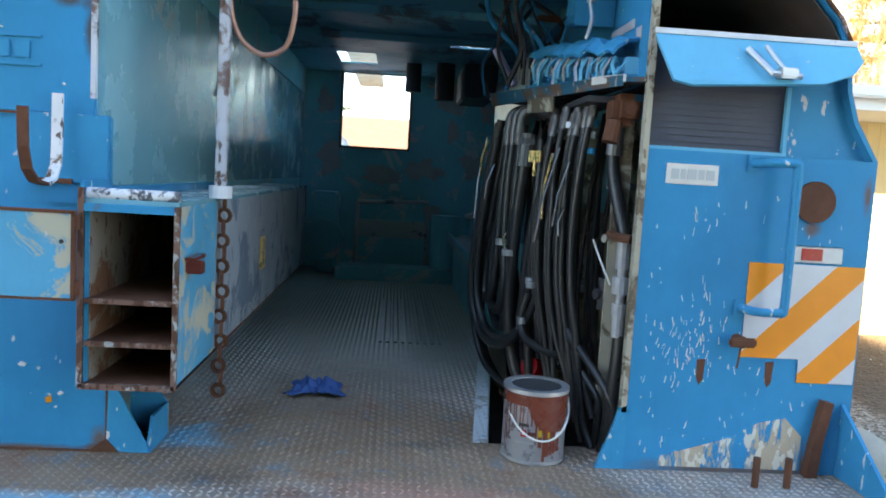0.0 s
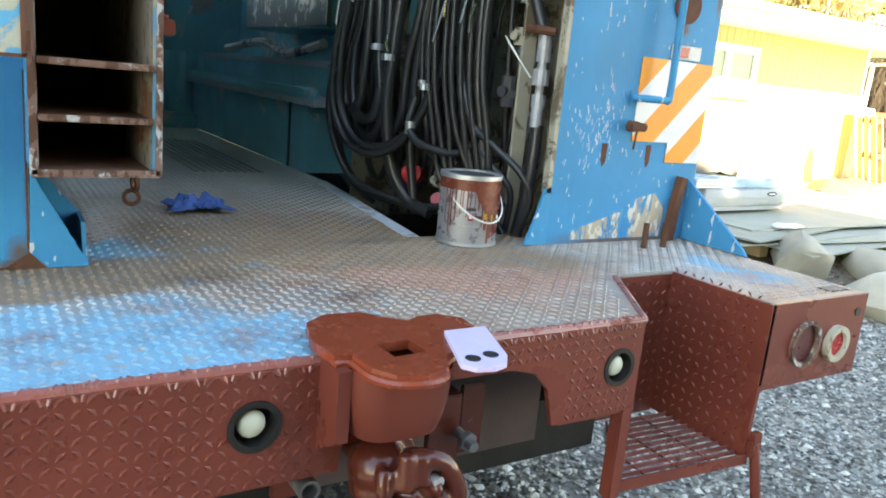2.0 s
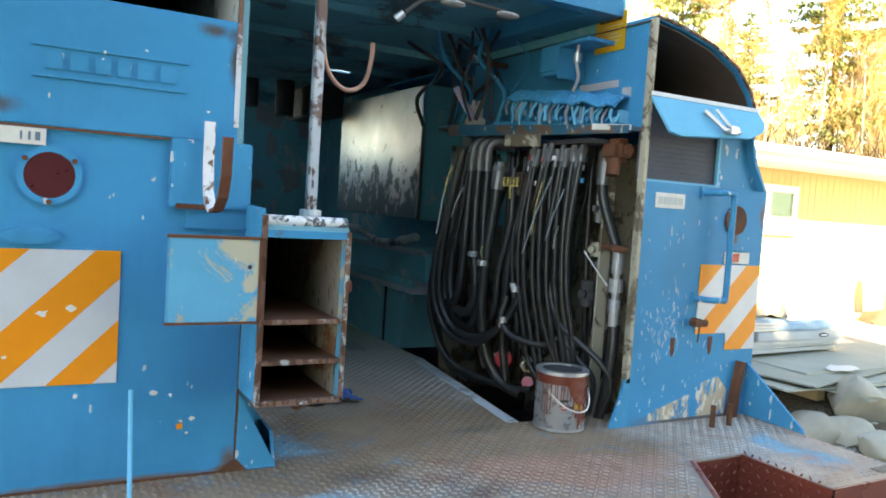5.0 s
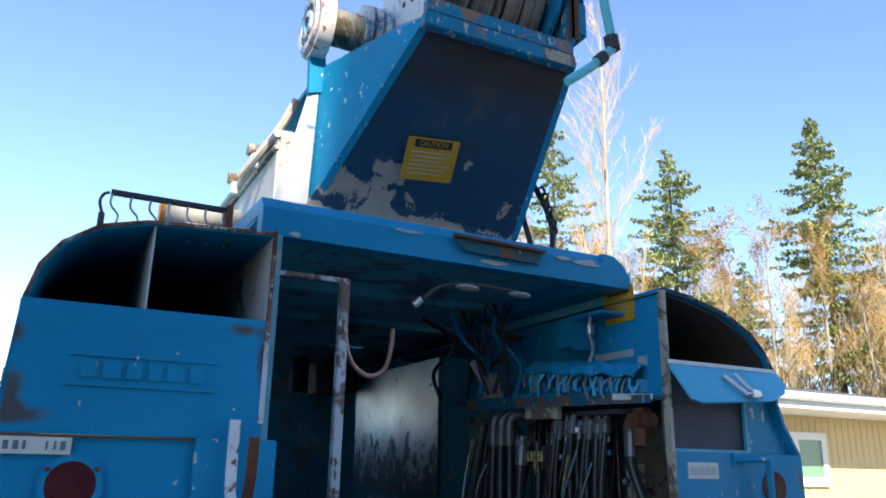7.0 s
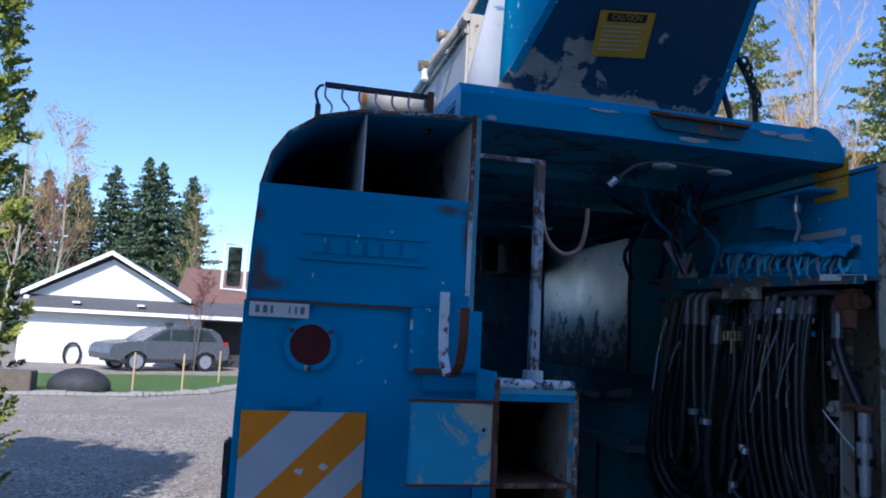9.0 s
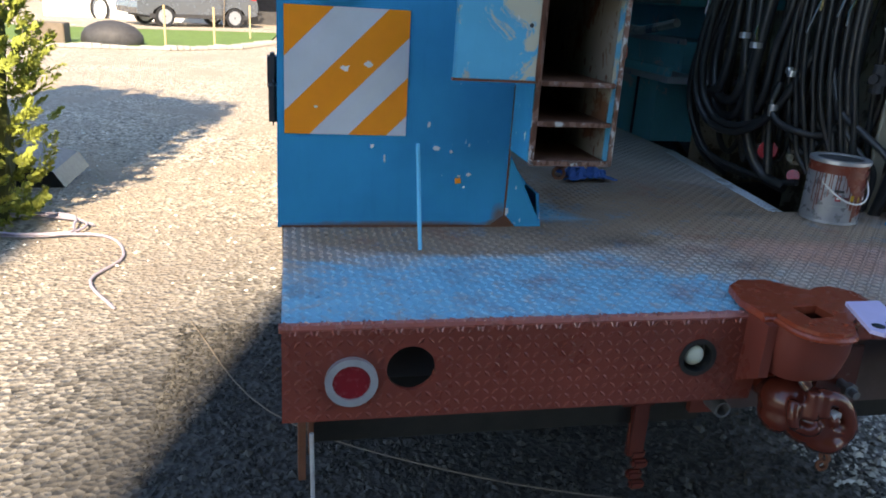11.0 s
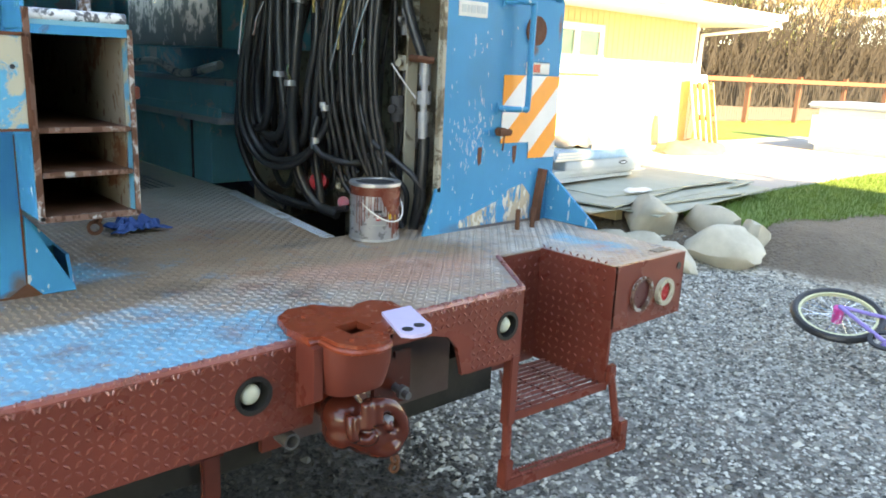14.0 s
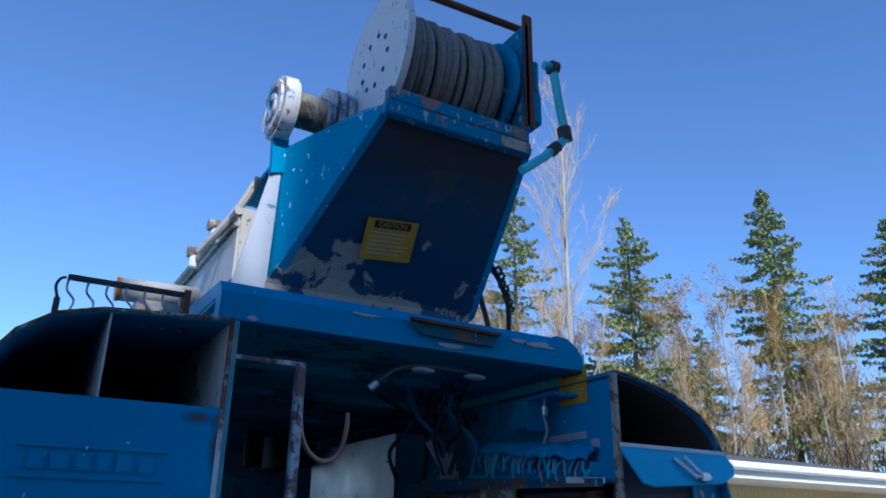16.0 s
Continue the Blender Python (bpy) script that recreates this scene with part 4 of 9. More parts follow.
part("pipe_end", ring(B(), (-0.293, 1.30, 0.805), (0, 1, 0), 0.019, 0.014, 0.05), M_CRIMP, truck, "open grey pipe end", smooth=True)
part("lamp_bracket", box(B(), -0.335, -0.255, 1.36, 1.375, 0.765, 0.853), M_OXIDE, truck)
bm = B()
for k in range(6):
    ring(bm, (-0.028 + 0.004 * k, 1.29, 0.765 - 0.024 * k), ((1, 0.1, 0), (0.1, 1, 0))[k % 2], 0.015, 0.008, 0.008, 10)
part("hanging_chain", bm, M_RUST, truck, "short rusty hanging chain", smooth=True)
part("hanging_hose", tube(B(), curve_points([(0.06, 1.40, 0.70), (0.062, 1.40, 0.66), (0.05, 1.42, 0.62), (0.055, 1.41, 0.60)]), 0.004, 6), M_BLACK, truck, "thin black hanging cable", smooth=True)
# unseen sheets added to block skylight from the gravel below the deck
for sx, y0 in ((-1.245, 2.3), (1.20, 2.3)):
    part("side_skirt", box(B(), sx, sx + 0.02, y0, 5.6, 0.42, DECK - 0.01), M_DARK, truck)
part("mud_flap", box(B(), -1.18, 1.18, 2.9, 2.912, 0.10, 0.93), M_BLACK, truck, "black sheet added to keep light from under the truck")
bm = B()
box(bm, -1.215, -1.20, 1.30, 1.36, 0.70, 0.853)
box(bm, -1.195, -1.185, 1.30, 1.42, 0.76, 0.853)
part("corner_bracket", bm, M_RUST, truck)
part("dangling_rope", tube(B(), curve_points([(-1.19, 1.28, 0.82), (-1.186, 1.275, 0.6), (-1.188, 1.27, 0.3), (-1.21, 1.22, 0.02), (-1.26, 1.1, 0.012)]), 0.0045, 6), M_FITTING, truck, "thin pale dangling rope", smooth=True)
for y, xs in ((3.9, (-1.0, -0.72, 0.72, 1.0)), (8.3, (-1.0, 1.0))):
    for x in xs:
        wheel = part("wheel", ring(B(), (x - 0.12, y, 0.49), (1, 0, 0), 0.49, 0.28, 0.24, 36), M_BLACK, truck, "black truck tyre", smooth=True)
        part("rim", ring(B(), (x - 0.06, y, 0.49), (1, 0, 0), 0.285, 0.08, 0.10, 24), M_STEEL, wheel)
    part("axle", rod(B(), (-0.95, y, 0.49), (0.95, y, 0.49), 0.08), M_DARK, truck)
    for sx in (-0.42, 0.42):
        part("spring", box(B(), sx - 0.04, sx + 0.04, y - 0.5, y + 0.5, 0.56, 0.71), M_DARK, truck)

M_POST = painted("white_enamel_rusting_through", (0.50, 0.52, 0.55), under=(0.15, 0.06, 0.035), chips=0.50, under2=(0.10, 0.05, 0.03), chips2=0.60, big=7.0)

# ---- left body ----
def stained(m, spots, color=(0.075, 0.045, 0.03)):
    """Brown stains on an upright panel at places of x and z, with ragged rims."""
    nt = m.node_tree
    bs = nt.nodes["Principled BSDF"]
    base = bs.inputs["Base Color"].links[0].from_socket
    geo = nt.nodes.new("ShaderNodeNewGeometry")
    total = None
    for x, z, rx, rz in spots:
        mp = nt.nodes.new("ShaderNodeMapping")
        mp.inputs["Location"].default_value = (-x / rx, 0, -z / rz)
        mp.inputs["Scale"].default_value = (1 / rx, 0, 1 / rz)
        nt.links.new(geo.outputs["Position"], mp.inputs[0])
        ln = nt.nodes.new("ShaderNodeVectorMath")
        ln.operation = "LENGTH"
        nt.links.new(mp.outputs[0], ln.inputs[0])
        one = ramp(nt, ln.outputs["Value"], [(0.0, 1.0), (1.0, 0.0)])
        total = one if total is None else plus(nt, total, one)
    f = ramp(nt, plus(nt, times(nt, total, 0.7), times(nt, noisy(nt, 14, 8, 0.7), 0.6)), [(0.52, 0.0), (0.85, 1.0)])
    nt.links.new(mixed(nt, times(nt, f, 0.85), base, color), bs.inputs["Base Color"])
    return m


M_STAINED = stained(painted("blue_enamel_with_rust_stains", BLUE, chips=0.66, chips2=0.75), [(-1.235, 2.07, 0.035, 0.045), (-1.20, 1.90, 0.10, 0.035), (-1.225, 1.95, 0.04, 0.08), (-0.75, 2.12, 0.07, 0.03), (-0.70, 2.05, 0.03, 0.10)], (0.10, 0.06, 0.035))
M_STAINED_LOW = stained(painted("scraped_blue_enamel_with_rust_stains", BLUE, chips=0.66, chips2=0.72), [(0.90, 1.06, 0.40, 0.05), (1.05, 1.11, 0.12, 0.09), (1.067, 1.69, 0.04, 0.04), (-0.95, 1.055, 0.6, 0.02), (-0.67, 1.08, 0.04, 0.06), (1.205, 1.78, 0.02, 0.08)], (0.16, 0.085, 0.045))
ARC = [(-1.255, 1.05), (-1.252, 1.6), (-1.243, 2.0), (-1.235, 2.145), (-1.214, 2.228), (-1.176, 2.285), (-1.102, 2.336), (-1.0, 2.362), (-0.85, 2.372), (-0.695, 2.380)]


def shell(bm, line, y0, y1, thick):
    """A bent sheet: a line in x and z drawn out along y."""
    inner = []
    for i, p in enumerate(line):
        a, b = line[max(0, i - 1)], line[min(len(line) - 1, i + 1)]
        d = Vector((b[0] - a[0], b[1] - a[1])).normalized()
        inner.append((p[0] + d.y * thick, p[1] - d.x * thick))
    return prism(bm, list(line) + inner[::-1], "y", y0, y1)


left = part("left_body", shell(shell(B(), ARC, REAR, 4.3, 0.012), ARC[:4], 4.3, 5.6, 0.012), M_BLUE, truck, "blue enamelled left side body with rounded top", smooth=True)
part("inner_wall", box(B(), -0.69, -0.672, REAR + 0.002, 5.6, 1.70, 2.378), M_INNER, left, "grimy shiny inner wall")
part("lower_rear_panel", box(B(), -1.250, -0.656, REAR - 0.002, REAR + 0.012, DECK + 0.001, 1.858), M_STAINED_LOW, left)
part("upper_rear_panel", box(B(), -1.236, -0.690, REAR - 0.010, REAR + 0.004, 1.862, 2.148, 0.002), M_STAINED, left)
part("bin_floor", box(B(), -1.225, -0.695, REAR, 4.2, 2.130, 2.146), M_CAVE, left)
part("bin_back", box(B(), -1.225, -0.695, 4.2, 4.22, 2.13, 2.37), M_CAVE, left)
part("bin_lining", box(B(), -0.697, -0.691, REAR + 0.02, 4.2, 2.146, 2.375), M_GREY_PANEL, left)
part("divider", box(B(), -0.984, -0.979, REAR + 0.004, 4.2, 2.146, 2.362), M_GREY_PANEL, left, "thin steel divider")
bm = B()
shell(bm, ARC[3:], REAR - 0.006, REAR + 0.01, 0.008)
box(bm, -0.697, -0.689, REAR - 0.012, REAR + 0.006, 2.0, 2.381)
part("opening_lip", bm, M_LIP, left, "rusty thin lip round the open bin")
box_bits = box(B(), -0.700, -0.688, REAR - 0.013, REAR - 0.002, 1.90, 2.146)
part("panel_edge", box_bits, M_POST, left, "chipped pale panel edge")
# raised nameplate embossing, with its letters left as bars
bm = B()
for z0, z1 in ((2.030, 2.037), (1.965, 1.972)):
    box(bm, -1.125, -0.81, REAR - 0.0150, REAR - 0.009, z0, z1, 0.0015)
x = -1.10
for w in (0.035, 0.04, 0.035, 0.03, 0.04, 0.035):
    box(bm, x, x + w, REAR - 0.0145, REAR - 0.009, 1.983, 2.020, 0.002)
    x += w + 0.010
part("embossed_panel", bm, M_BLUE_WORN, left, "raised nameplate worn along its edges")
tape(-1.236, -0.936, 1.293, 1.596, REAR - 0.004, [(-0.31, -0.185, M_ORANGE), (-0.185, -0.055, M_SILVER), (-0.055, 0.06, M_ORANGE), (0.06, 0.155, M_SILVER), (0.155, 0.25, M_ORANGE), (0.25, 0.31, M_SILVER)], left)
lens = part("tail_lens", rod(B(), (-1.085, REAR, 1.757), (-1.085, REAR - 0.012, 1.757), 0.050, n=30), M_REDLENS, left, "dull maroon round lens")
part("lens_ring", ring(B(), (-1.085, REAR - 0.012, 1.757), (0, 1, 0), 0.064, 0.050, 0.012), M_BLUE_WORN, left, "blue painted lens ring", smooth=True)
for a in (35, 145, 270):
    part("lens_screw", rod(B(), (-1.085 + 0.058 * math.cos(radians(a)), REAR - 0.018, 1.757 + 0.058 * math.sin(radians(a))), (-1.085 + 0.058 * math.cos(radians(a)), REAR - 0.010, 1.757 + 0.058 * math.sin(radians(a))), 0.006, n=8), M_RUST, left)
bm = B()
prism(bm, [(-1.172 + 0.055 + 0.058 * math.cos(a * 0.3927) - 0.0, 1.625 + 0.018 * math.sin(a * 0.3927)) for a in range(16)], "y", REAR - 0.014, REAR)
for dx in (-0.03, 0.0, 0.035):
    rod(bm, (-1.117 + dx, REAR - 0.02, 1.627), (-1.117 + dx, REAR - 0.012, 1.627), 0.006, n=8)
part("oval_bracket", bm, M_BLUE_WORN, left, "small oval bracket with bolts")
sign = part("number_sign", box(B(), -1.236, -1.094, REAR - 0.013, REAR - 0.010, 1.820, 1.855), M_PAPER, left, "white sign with its number as bars")
for bx, bw in ((-1.222, 0.010), (-1.204, 0.010), (-1.186, 0.006), (-1.143, 0.004), (-1.128, 0.005), (-1.115, 0.010)):
    part("number_bar", box(B(), bx, bx + bw, REAR - 0.0142, REAR - 0.0128, 1.829, 1.847), plain("faded_slate_ink", (0.10, 0.15, 0.21), 0.6, 0, 0.3, 20, 0), sign, "dark worn bar")
# bracket with bent hook
bracket = part("hook_bracket", box(B(), -0.840, -0.652, REAR - 0.020, REAR - 0.004, 1.702, 1.862, 0.003), M_BLUE_WORN, left, "worn blue bracket plate")
part("bracket_slot", box(B(), -0.825, -0.735, REAR - 0.024, REAR - 0.019, 1.700, 1.712), M_RUST, bracket)


def strap(bm, pts, width, thick):
    """A flat bar bent along points in the x-z or y-z plane; its width runs along x."""
    pts = [Vector(p) for p in pts]
    loops = []
    for i, p in enumerate(pts):
        d = (pts[min(i + 1, len(pts) - 1)] - pts[max(0, i - 1)]).normalized()
        n = d.cross(Vector((1, 0, 0))).normalized()
        w = Vector((width / 2, 0, 0))
        loops.append([bm.verts.new(p + a * w + b * n * thick / 2) for a, b in ((-1, -1), (1, -1), (1, 1), (-1, 1))])
    faces = []
    for a, b in zip(loops, loops[1:]):
        for k in range(4):
            faces.append(bm.faces.new((a[k], a[(k + 1) % 4], b[(k + 1) % 4], b[k])))
    faces += [bm.faces.new(loops[0]), bm.faces.new(loops[-1])]
    bmesh.ops.recalc_face_normals(bm, faces=faces)
    return bm


bm = strap(B(), [(-0.760, REAR - 0.042, 1.905), (-0.760, REAR - 0.044, 1.80), (-0.759, REAR - 0.050, 1.745), (-0.758, REAR - 0.075, 1.712), (-0.757, REAR - 0.11, 1.700)], 0.024, 0.007)
part("bent_hook", bm, painted("flaking_white_enamel", (0.66, 0.67, 0.68), under=(0.15, 0.06, 0.035), chips=0.53, under2=(0.10, 0.05, 0.03), chips2=0.62, big=14.0), left, "bent flat steel hook with flaking white paint")
bm = strap(B(), [(-0.757, REAR - 0.108, 1.700), (-0.757, REAR - 0.16, 1.708), (-0.756, REAR - 0.195, 1.735), (-0.755, REAR - 0.212, 1.78), (-0.755, REAR - 0.216, 1.862)], 0.022, 0.007)
part("rusty_strap", bm, M_RUST, left, "rusty flat end of the hook")
part("seam", box(B(), -0.659, -0.654, REAR - 0.0035, REAR, DECK + 0.001, 1.43), M_RUST, left, "dark rusty seam")
bm = B()
box(bm, -1.24, -0.80, REAR - 0.0115, REAR - 0.0095, 1.856, 1.8615)
part("weld_line", bm, M_RUST, left)
part("thin_rod", rod(B(), (-0.918, 1.69, DECK), (-0.905, REAR - 0.015, 1.275), 0.005, n=8), M_BLUE_PALE, truck, "thin blue leaning rod")
# gusset under the cubby
bm = slab(B(), [(-0.656, REAR - 0.004, DECK + 0.002), (-0.552, REAR - 0.004, DECK + 0.002), (-0.556, REAR - 0.004, 1.066), (-0.651, REAR - 0.004, 1.245)], 0.008)
slab(bm, [(-0.550, REAR, DECK + 0.002), (-0.550, 2.02, DECK + 0.002), (-0.550, 2.02, 1.135), (-0.553, REAR + 0.03, 1.135), (-0.553, REAR, 1.066)], 0.008)
slab(bm, [(-0.65, 2.02, DECK + 0.002), (-0.552, 2.02, DECK + 0.002), (-0.552, 2.02, 1.135), (-0.645, 2.02, 1.25)], 0.006)
part("gusset", bm, [M_BLUE_WORN], left, "blue hollow corner gusset")

# open cubby box
M_LINING = painted("rusting_cream_lining", (0.25, 0.215, 0.175), under=(0.17, 0.065, 0.03), chips=0.50, under2=(0.12, 0.05, 0.03), chips2=0.62, big=5.0, rough=0.7)
CY = 1.712
cubby = part("cubby", box(B(), -0.656, -0.648, CY, 2.9, 1.262, 1.700), M_BLUE_WORN, truck, "open rusty edged steel cubby with two shelves")
part("right_side", box(B(), -0.457, -0.449, CY, 2.06, 1.262, 1.668), M_HATCH, cubby, "worn blue side panel")
part("right_side", box(B(), -0.457, -0.450, 2.06, 4.1, 1.262, 1.668), M_SCUFFED, cubby, "scuffed grey side panel")
part("top", box(B(), -0.656, -0.449, CY + 0.004, 4.1, 1.668, 1.678), M_INNER, cubby, "dark grimy box top")
part("lining", box(B(), -0.461, -0.457, CY + 0.03, 2.55, 1.269, 1.668), M_LINING, cubby)
part("lining", box(B(), -0.648, -0.644, CY + 0.03, 2.55, 1.269, 1.668), M_LINING, cubby)
part("back", box(B(), -0.648, -0.457, 2.55, 2.56, 1.26, 1.67), M_BROWN, cubby)
part("bottom", box(B(), -0.648, -0.449, CY, 4.1, 1.260, 1.269), M_RUST, cubby, "rusty bottom shelf")
for z in (1.357, 1.452):
    shelf_ = part("shelf", box(B(), -0.648, -0.457, CY + 0.006, 2.55, z, z + 0.006), M_RUST, cubby, "rusty steel shelf")
    part("shelf_edge", box(B(), -0.647, -0.458, CY - 0.002, CY + 0.006, z - 0.004, z + 0.008, 0.002), M_LIP, shelf_, "worn bright shelf edge")
bm = B()
box(bm, -0.660, -0.648, CY - 0.006, CY + 0.004, 1.262, 1.70)
box(bm, -0.457, -0.446, CY - 0.006, CY + 0.004, 1.262, 1.668)
box(bm, -0.657, -0.449, CY - 0.006, CY + 0.004, 1.258, 1.271)
part("rusty_lip", bm, M_LIP, cubby, "rust eaten front lip")
bm = B()
box(bm, -0.655, -0.449, CY - 0.004, CY + 0.02, 1.650, 1.668)
part("header_strip", bm, M_BLUE_WORN, cubby)
bm = rod(B(), (-0.652, CY + 0.02, 1.688), (-0.452, CY + 0.02, 1.688), 0.013, n=12)
part("roller", bm, painted("black_and_white_chipped_enamel", (0.70, 0.71, 0.72), under=(0.03, 0.035, 0.05), chips=0.50, chips2=0.60, under2=(0.05, 0.05, 0.06), big=22.0), cubby, "chipped white roller bar", smooth=True)
part("upright_plate", prism(B(), [(CY - 0.002, 1.66), (CY + 0.01, 1.715), (REAR, 1.718), (REAR, 1.66)], "x", -0.660, -0.652), M_BLUE_WORN, cubby)
part("mid_panel", box(B(), -0.80, -0.612, REAR - 0.012, REAR - 0.003, 1.655, 1.700), M_BLUE, left)
bm = B()
box(bm, -0.449, -0.41, CY + 0.06, CY + 0.085, 1.515, 1.545, 0.003)
box(bm, -0.448, -0.425, CY + 0.05, CY + 0.15, 1.545, 1.553)
part("latch", bm, M_OXIDE, cubby, "rusty red latch")
door = part("cubby_door", box(B(), -0.862, -0.664, CY - 0.018, CY - 0.006, 1.457, 1.648, 0.004), M_HATCH, cubby, "pale blue flaking steel door swung wide open")
for z in (1.482, 1.625):
    part("hinge", rod(B(), (-0.660, CY - 0.010, z - 0.016), (-0.660, CY - 0.010, z + 0.016), 0.007, n=10), M_RUST, door)
bm = B()
for x0, x1, z0, z1 in ((-0.864, -0.662, 1.643, 1.650), (-0.864, -0.662, 1.455, 1.461), (-0.668, -0.661, 1.457, 1.648)):
    box(bm, x0, x1, CY - 0.020, CY - 0.005, z0, z1)
part("door_edge", bm, M_RUST, door)
part("keyhole", rod(B(), (-0.688, CY - 0.0185, 1.583), (-0.688, CY - 0.0175, 1.583), 0.005, n=10), M_BLACK, door)
part("wall_handle", box(B(), -0.449, -0.440, 2.72, 2.80, 1.40, 1.52, 0.004), M_BRASS, cubby, "brass coloured recessed handle")
bm = B()
for k in range(16):
    z = 1.665 - k * 0.034
    ring(bm, (-0.437 + 0.003 * math.sin(k * 1.9), 2.075, z), ((1, 0.15, 0), (0.2, 1, 0))[k % 2], 0.021, 0.012, 0.009, 12)
part("rusty_chain", bm, M_RUST, cubby, "rusty hanging chain", smooth=True)

# post and hooks
post = part("white_post", box(B(), -0.452, -0.424, 2.035, 2.06, 1.70, 2.325, 0.003), M_POST, truck, "chipped white steel post with rust")
part("post_arm", box(B(), -0.69, -0.424, 2.04, 2.055, 2.312, 2.326, 0.002), M_POST, post)
part("post_foot", rod(B(), (-0.438, 2.047, 1.678), (-0.438, 2.047, 1.71), 0.03, n=14), M_WHITE, post)
part("cable_hook", tube(B(), curve_points([(-0.428, 2.045, 2.27), (-0.425, 2.05, 2.16), (-0.40, 2.06, 2.09), (-0.345, 2.07, 2.055), (-0.29, 2.08, 2.08), (-0.27, 2.08, 2.15), (-0.268, 2.08, 2.20)], 6), 0.007, 8), plain("dull_copper_tube", (0.40, 0.20, 0.15), 0.45, 0.4, 0.3, 12, 0.1), truck, "thin bent copper coloured hook", smooth=True)

part("upper_filler", box(B(), -0.672, -0.660, 2.092, 5.6, 2.30, 2.482), M_TEAL, left)

# ---- canopy over the aisle ----
M_CEIL = painted("grimy_blue_canopy_lining", (0.09, 0.38, 0.48), under=(0.12, 0.14, 0.15), chips=0.53, under2=(0.30, 0.25, 0.2), chips2=0.70, big=3.0, rough=0.5)
M_RUBBED = painted("dark_rubbed_enamel", (0.012, 0.10, 0.155), under=(0.17, 0.09, 0.05), chips=0.49, under2=(0.42, 0.36, 0.28), chips2=0.64, big=11.0)
canopy = part("canopy", prism(B(), [(2.03, 2.42), (2.03, 2.50), (2.06, 2.535), (2.4, 2.55), (4.15, 2.55), (4.15, 2.51), (2.09, 2.49), (2.09, 2.42)], "x", -0.695, 0.50), M_BLUE, truck, "blue canopy over the aisle")
bm = prism(B(), [(0.50, 2.42), (0.50, 2.535), (0.55, 2.53), (0.595, 2.50), (0.615, 2.46), (0.615, 2.42)], "y", 2.03, 2.9)
part("rounded_end", bm, M_BLUE, canopy)
bm = B()
for y0, y1, spans in ((2.10, 3.0, ((-0.695, 0.655),)), (3.0, 4.16, ((-0.695, 0.88),)), (4.16, 4.20, ((-0.695, -0.40), (-0.20, 0.88))), (4.20, 4.28, ((-0.695, 0.28), (0.50, 0.88))),
                      (4.28, 4.68, ((-0.695, 0.88),)), (4.68, 5.12, ((-0.695, -0.375), (-0.14, 0.88))), (5.12, 5.6, ((-0.695, 0.88),))):
    for x0, x1 in spans:
        box(bm, x0, x1, y0, y1, 2.478, 2.486)
part("ceiling_lining", bm, M_CEIL, canopy, "grimy blue underside of the canopy with open gaps")
for y, x0, x1 in ((2.75, -0.68, 0.62), (3.35, -0.68, 0.85), (4.0, -0.68, 0.85)):
    part("roof_rib", box(B(), x0, x1, y, y + 0.04, 2.445, 2.478, 0.004), M_CEIL, canopy)
bm = slab(B(), [(-0.10, 2.022, 2.500), (0.235, 2.022, 2.493), (0.215, 2.022, 2.452), (-0.06, 2.022, 2.458)], 0.01)
part("rub_plate", bm, M_RUBBED, canopy, "dark rubbed and rusted plate")
part("rub_edge", slab(B(), [(-0.105, 2.016, 2.506), (0.24, 2.016, 2.499), (0.235, 2.016, 2.490), (-0.10, 2.016, 2.497)], 0.02), M_RUST, canopy)
lampbar = part("lamp_bar", tube(B(), curve_points([(-0.18, 2.06, 2.30), (-0.12, 2.06, 2.345), (-0.02, 2.06, 2.365), (0.10, 2.06, 2.365), (0.21, 2.06, 2.355)], 6), 0.006, 8), M_DARK, canopy, "thin bent grey conduit with two small lamps", smooth=True)
for lx in (-0.03, 0.165):
    bm = B()
    bmesh.ops.create_uvsphere(bm, u_segments=14, v_segments=8, radius=1, matrix=pose(lx, 2.05, 2.350) @ Matrix.Diagonal((0.042, 0.025, 0.010, 1)))
    part("small_lamp", bm, M_FITTING, lampbar, smooth=True)
part("ceiling_strut", tube(B(), [(-0.18, 2.07, 2.30), (-0.20, 2.08, 2.28)], 0.012, 8), M_ZINC, canopy)
# inside
wall = part("back_wall", box(B(), -0.69, -0.395, 5.6, 5.62, DECK, 2.52), M_TEAL, truck, "dark teal back wall with peeling paint")
part("wall_piece", box(B(), -1.25, -0.692, 5.6, 5.62, DECK, 2.2), M_TEAL, wall)
part("wall_piece", box(B(), 0.902, 1.22, 5.6, 5.62, DECK, 2.0), M_TEAL, wall)
part("wall_piece", box(B(), 0.10, 0.90, 5.6, 5.62, DECK, 2.52), M_TEAL, wall)
part("wall_piece", box(B(), -0.395, 0.10, 5.6, 5.62, DECK, 1.945), M_TEAL, wall)
part("wall_piece", box(B(), -0.395, 0.10, 5.6, 5.62, 2.478, 2.52), M_TEAL, wall)


def peeled(x, z, rx, rz, y, seed, parent):
    """A ragged patch where the paint has come off an upright wall."""
    rng = random.Random(seed)
    pts = []
    for i in range(44):
        a = 6.28319 * i / 44
        k = 0.78 + 0.55 * noise.noise((1.4 * math.cos(a), 1.4 * math.sin(a), seed)) + 0.30 * noise.noise((5 * math.cos(a), 5 * math.sin(a), seed)) + rng.uniform(-0.07, 0.07)
        pts.append((x + rx * k * math.cos(a), z + rz * k * math.sin(a)))
    part("peeled_patch", prism(B(), pts, "y", y - 0.004, y - 0.0005), M_PEELED, parent, "bare primer where paint has peeled")


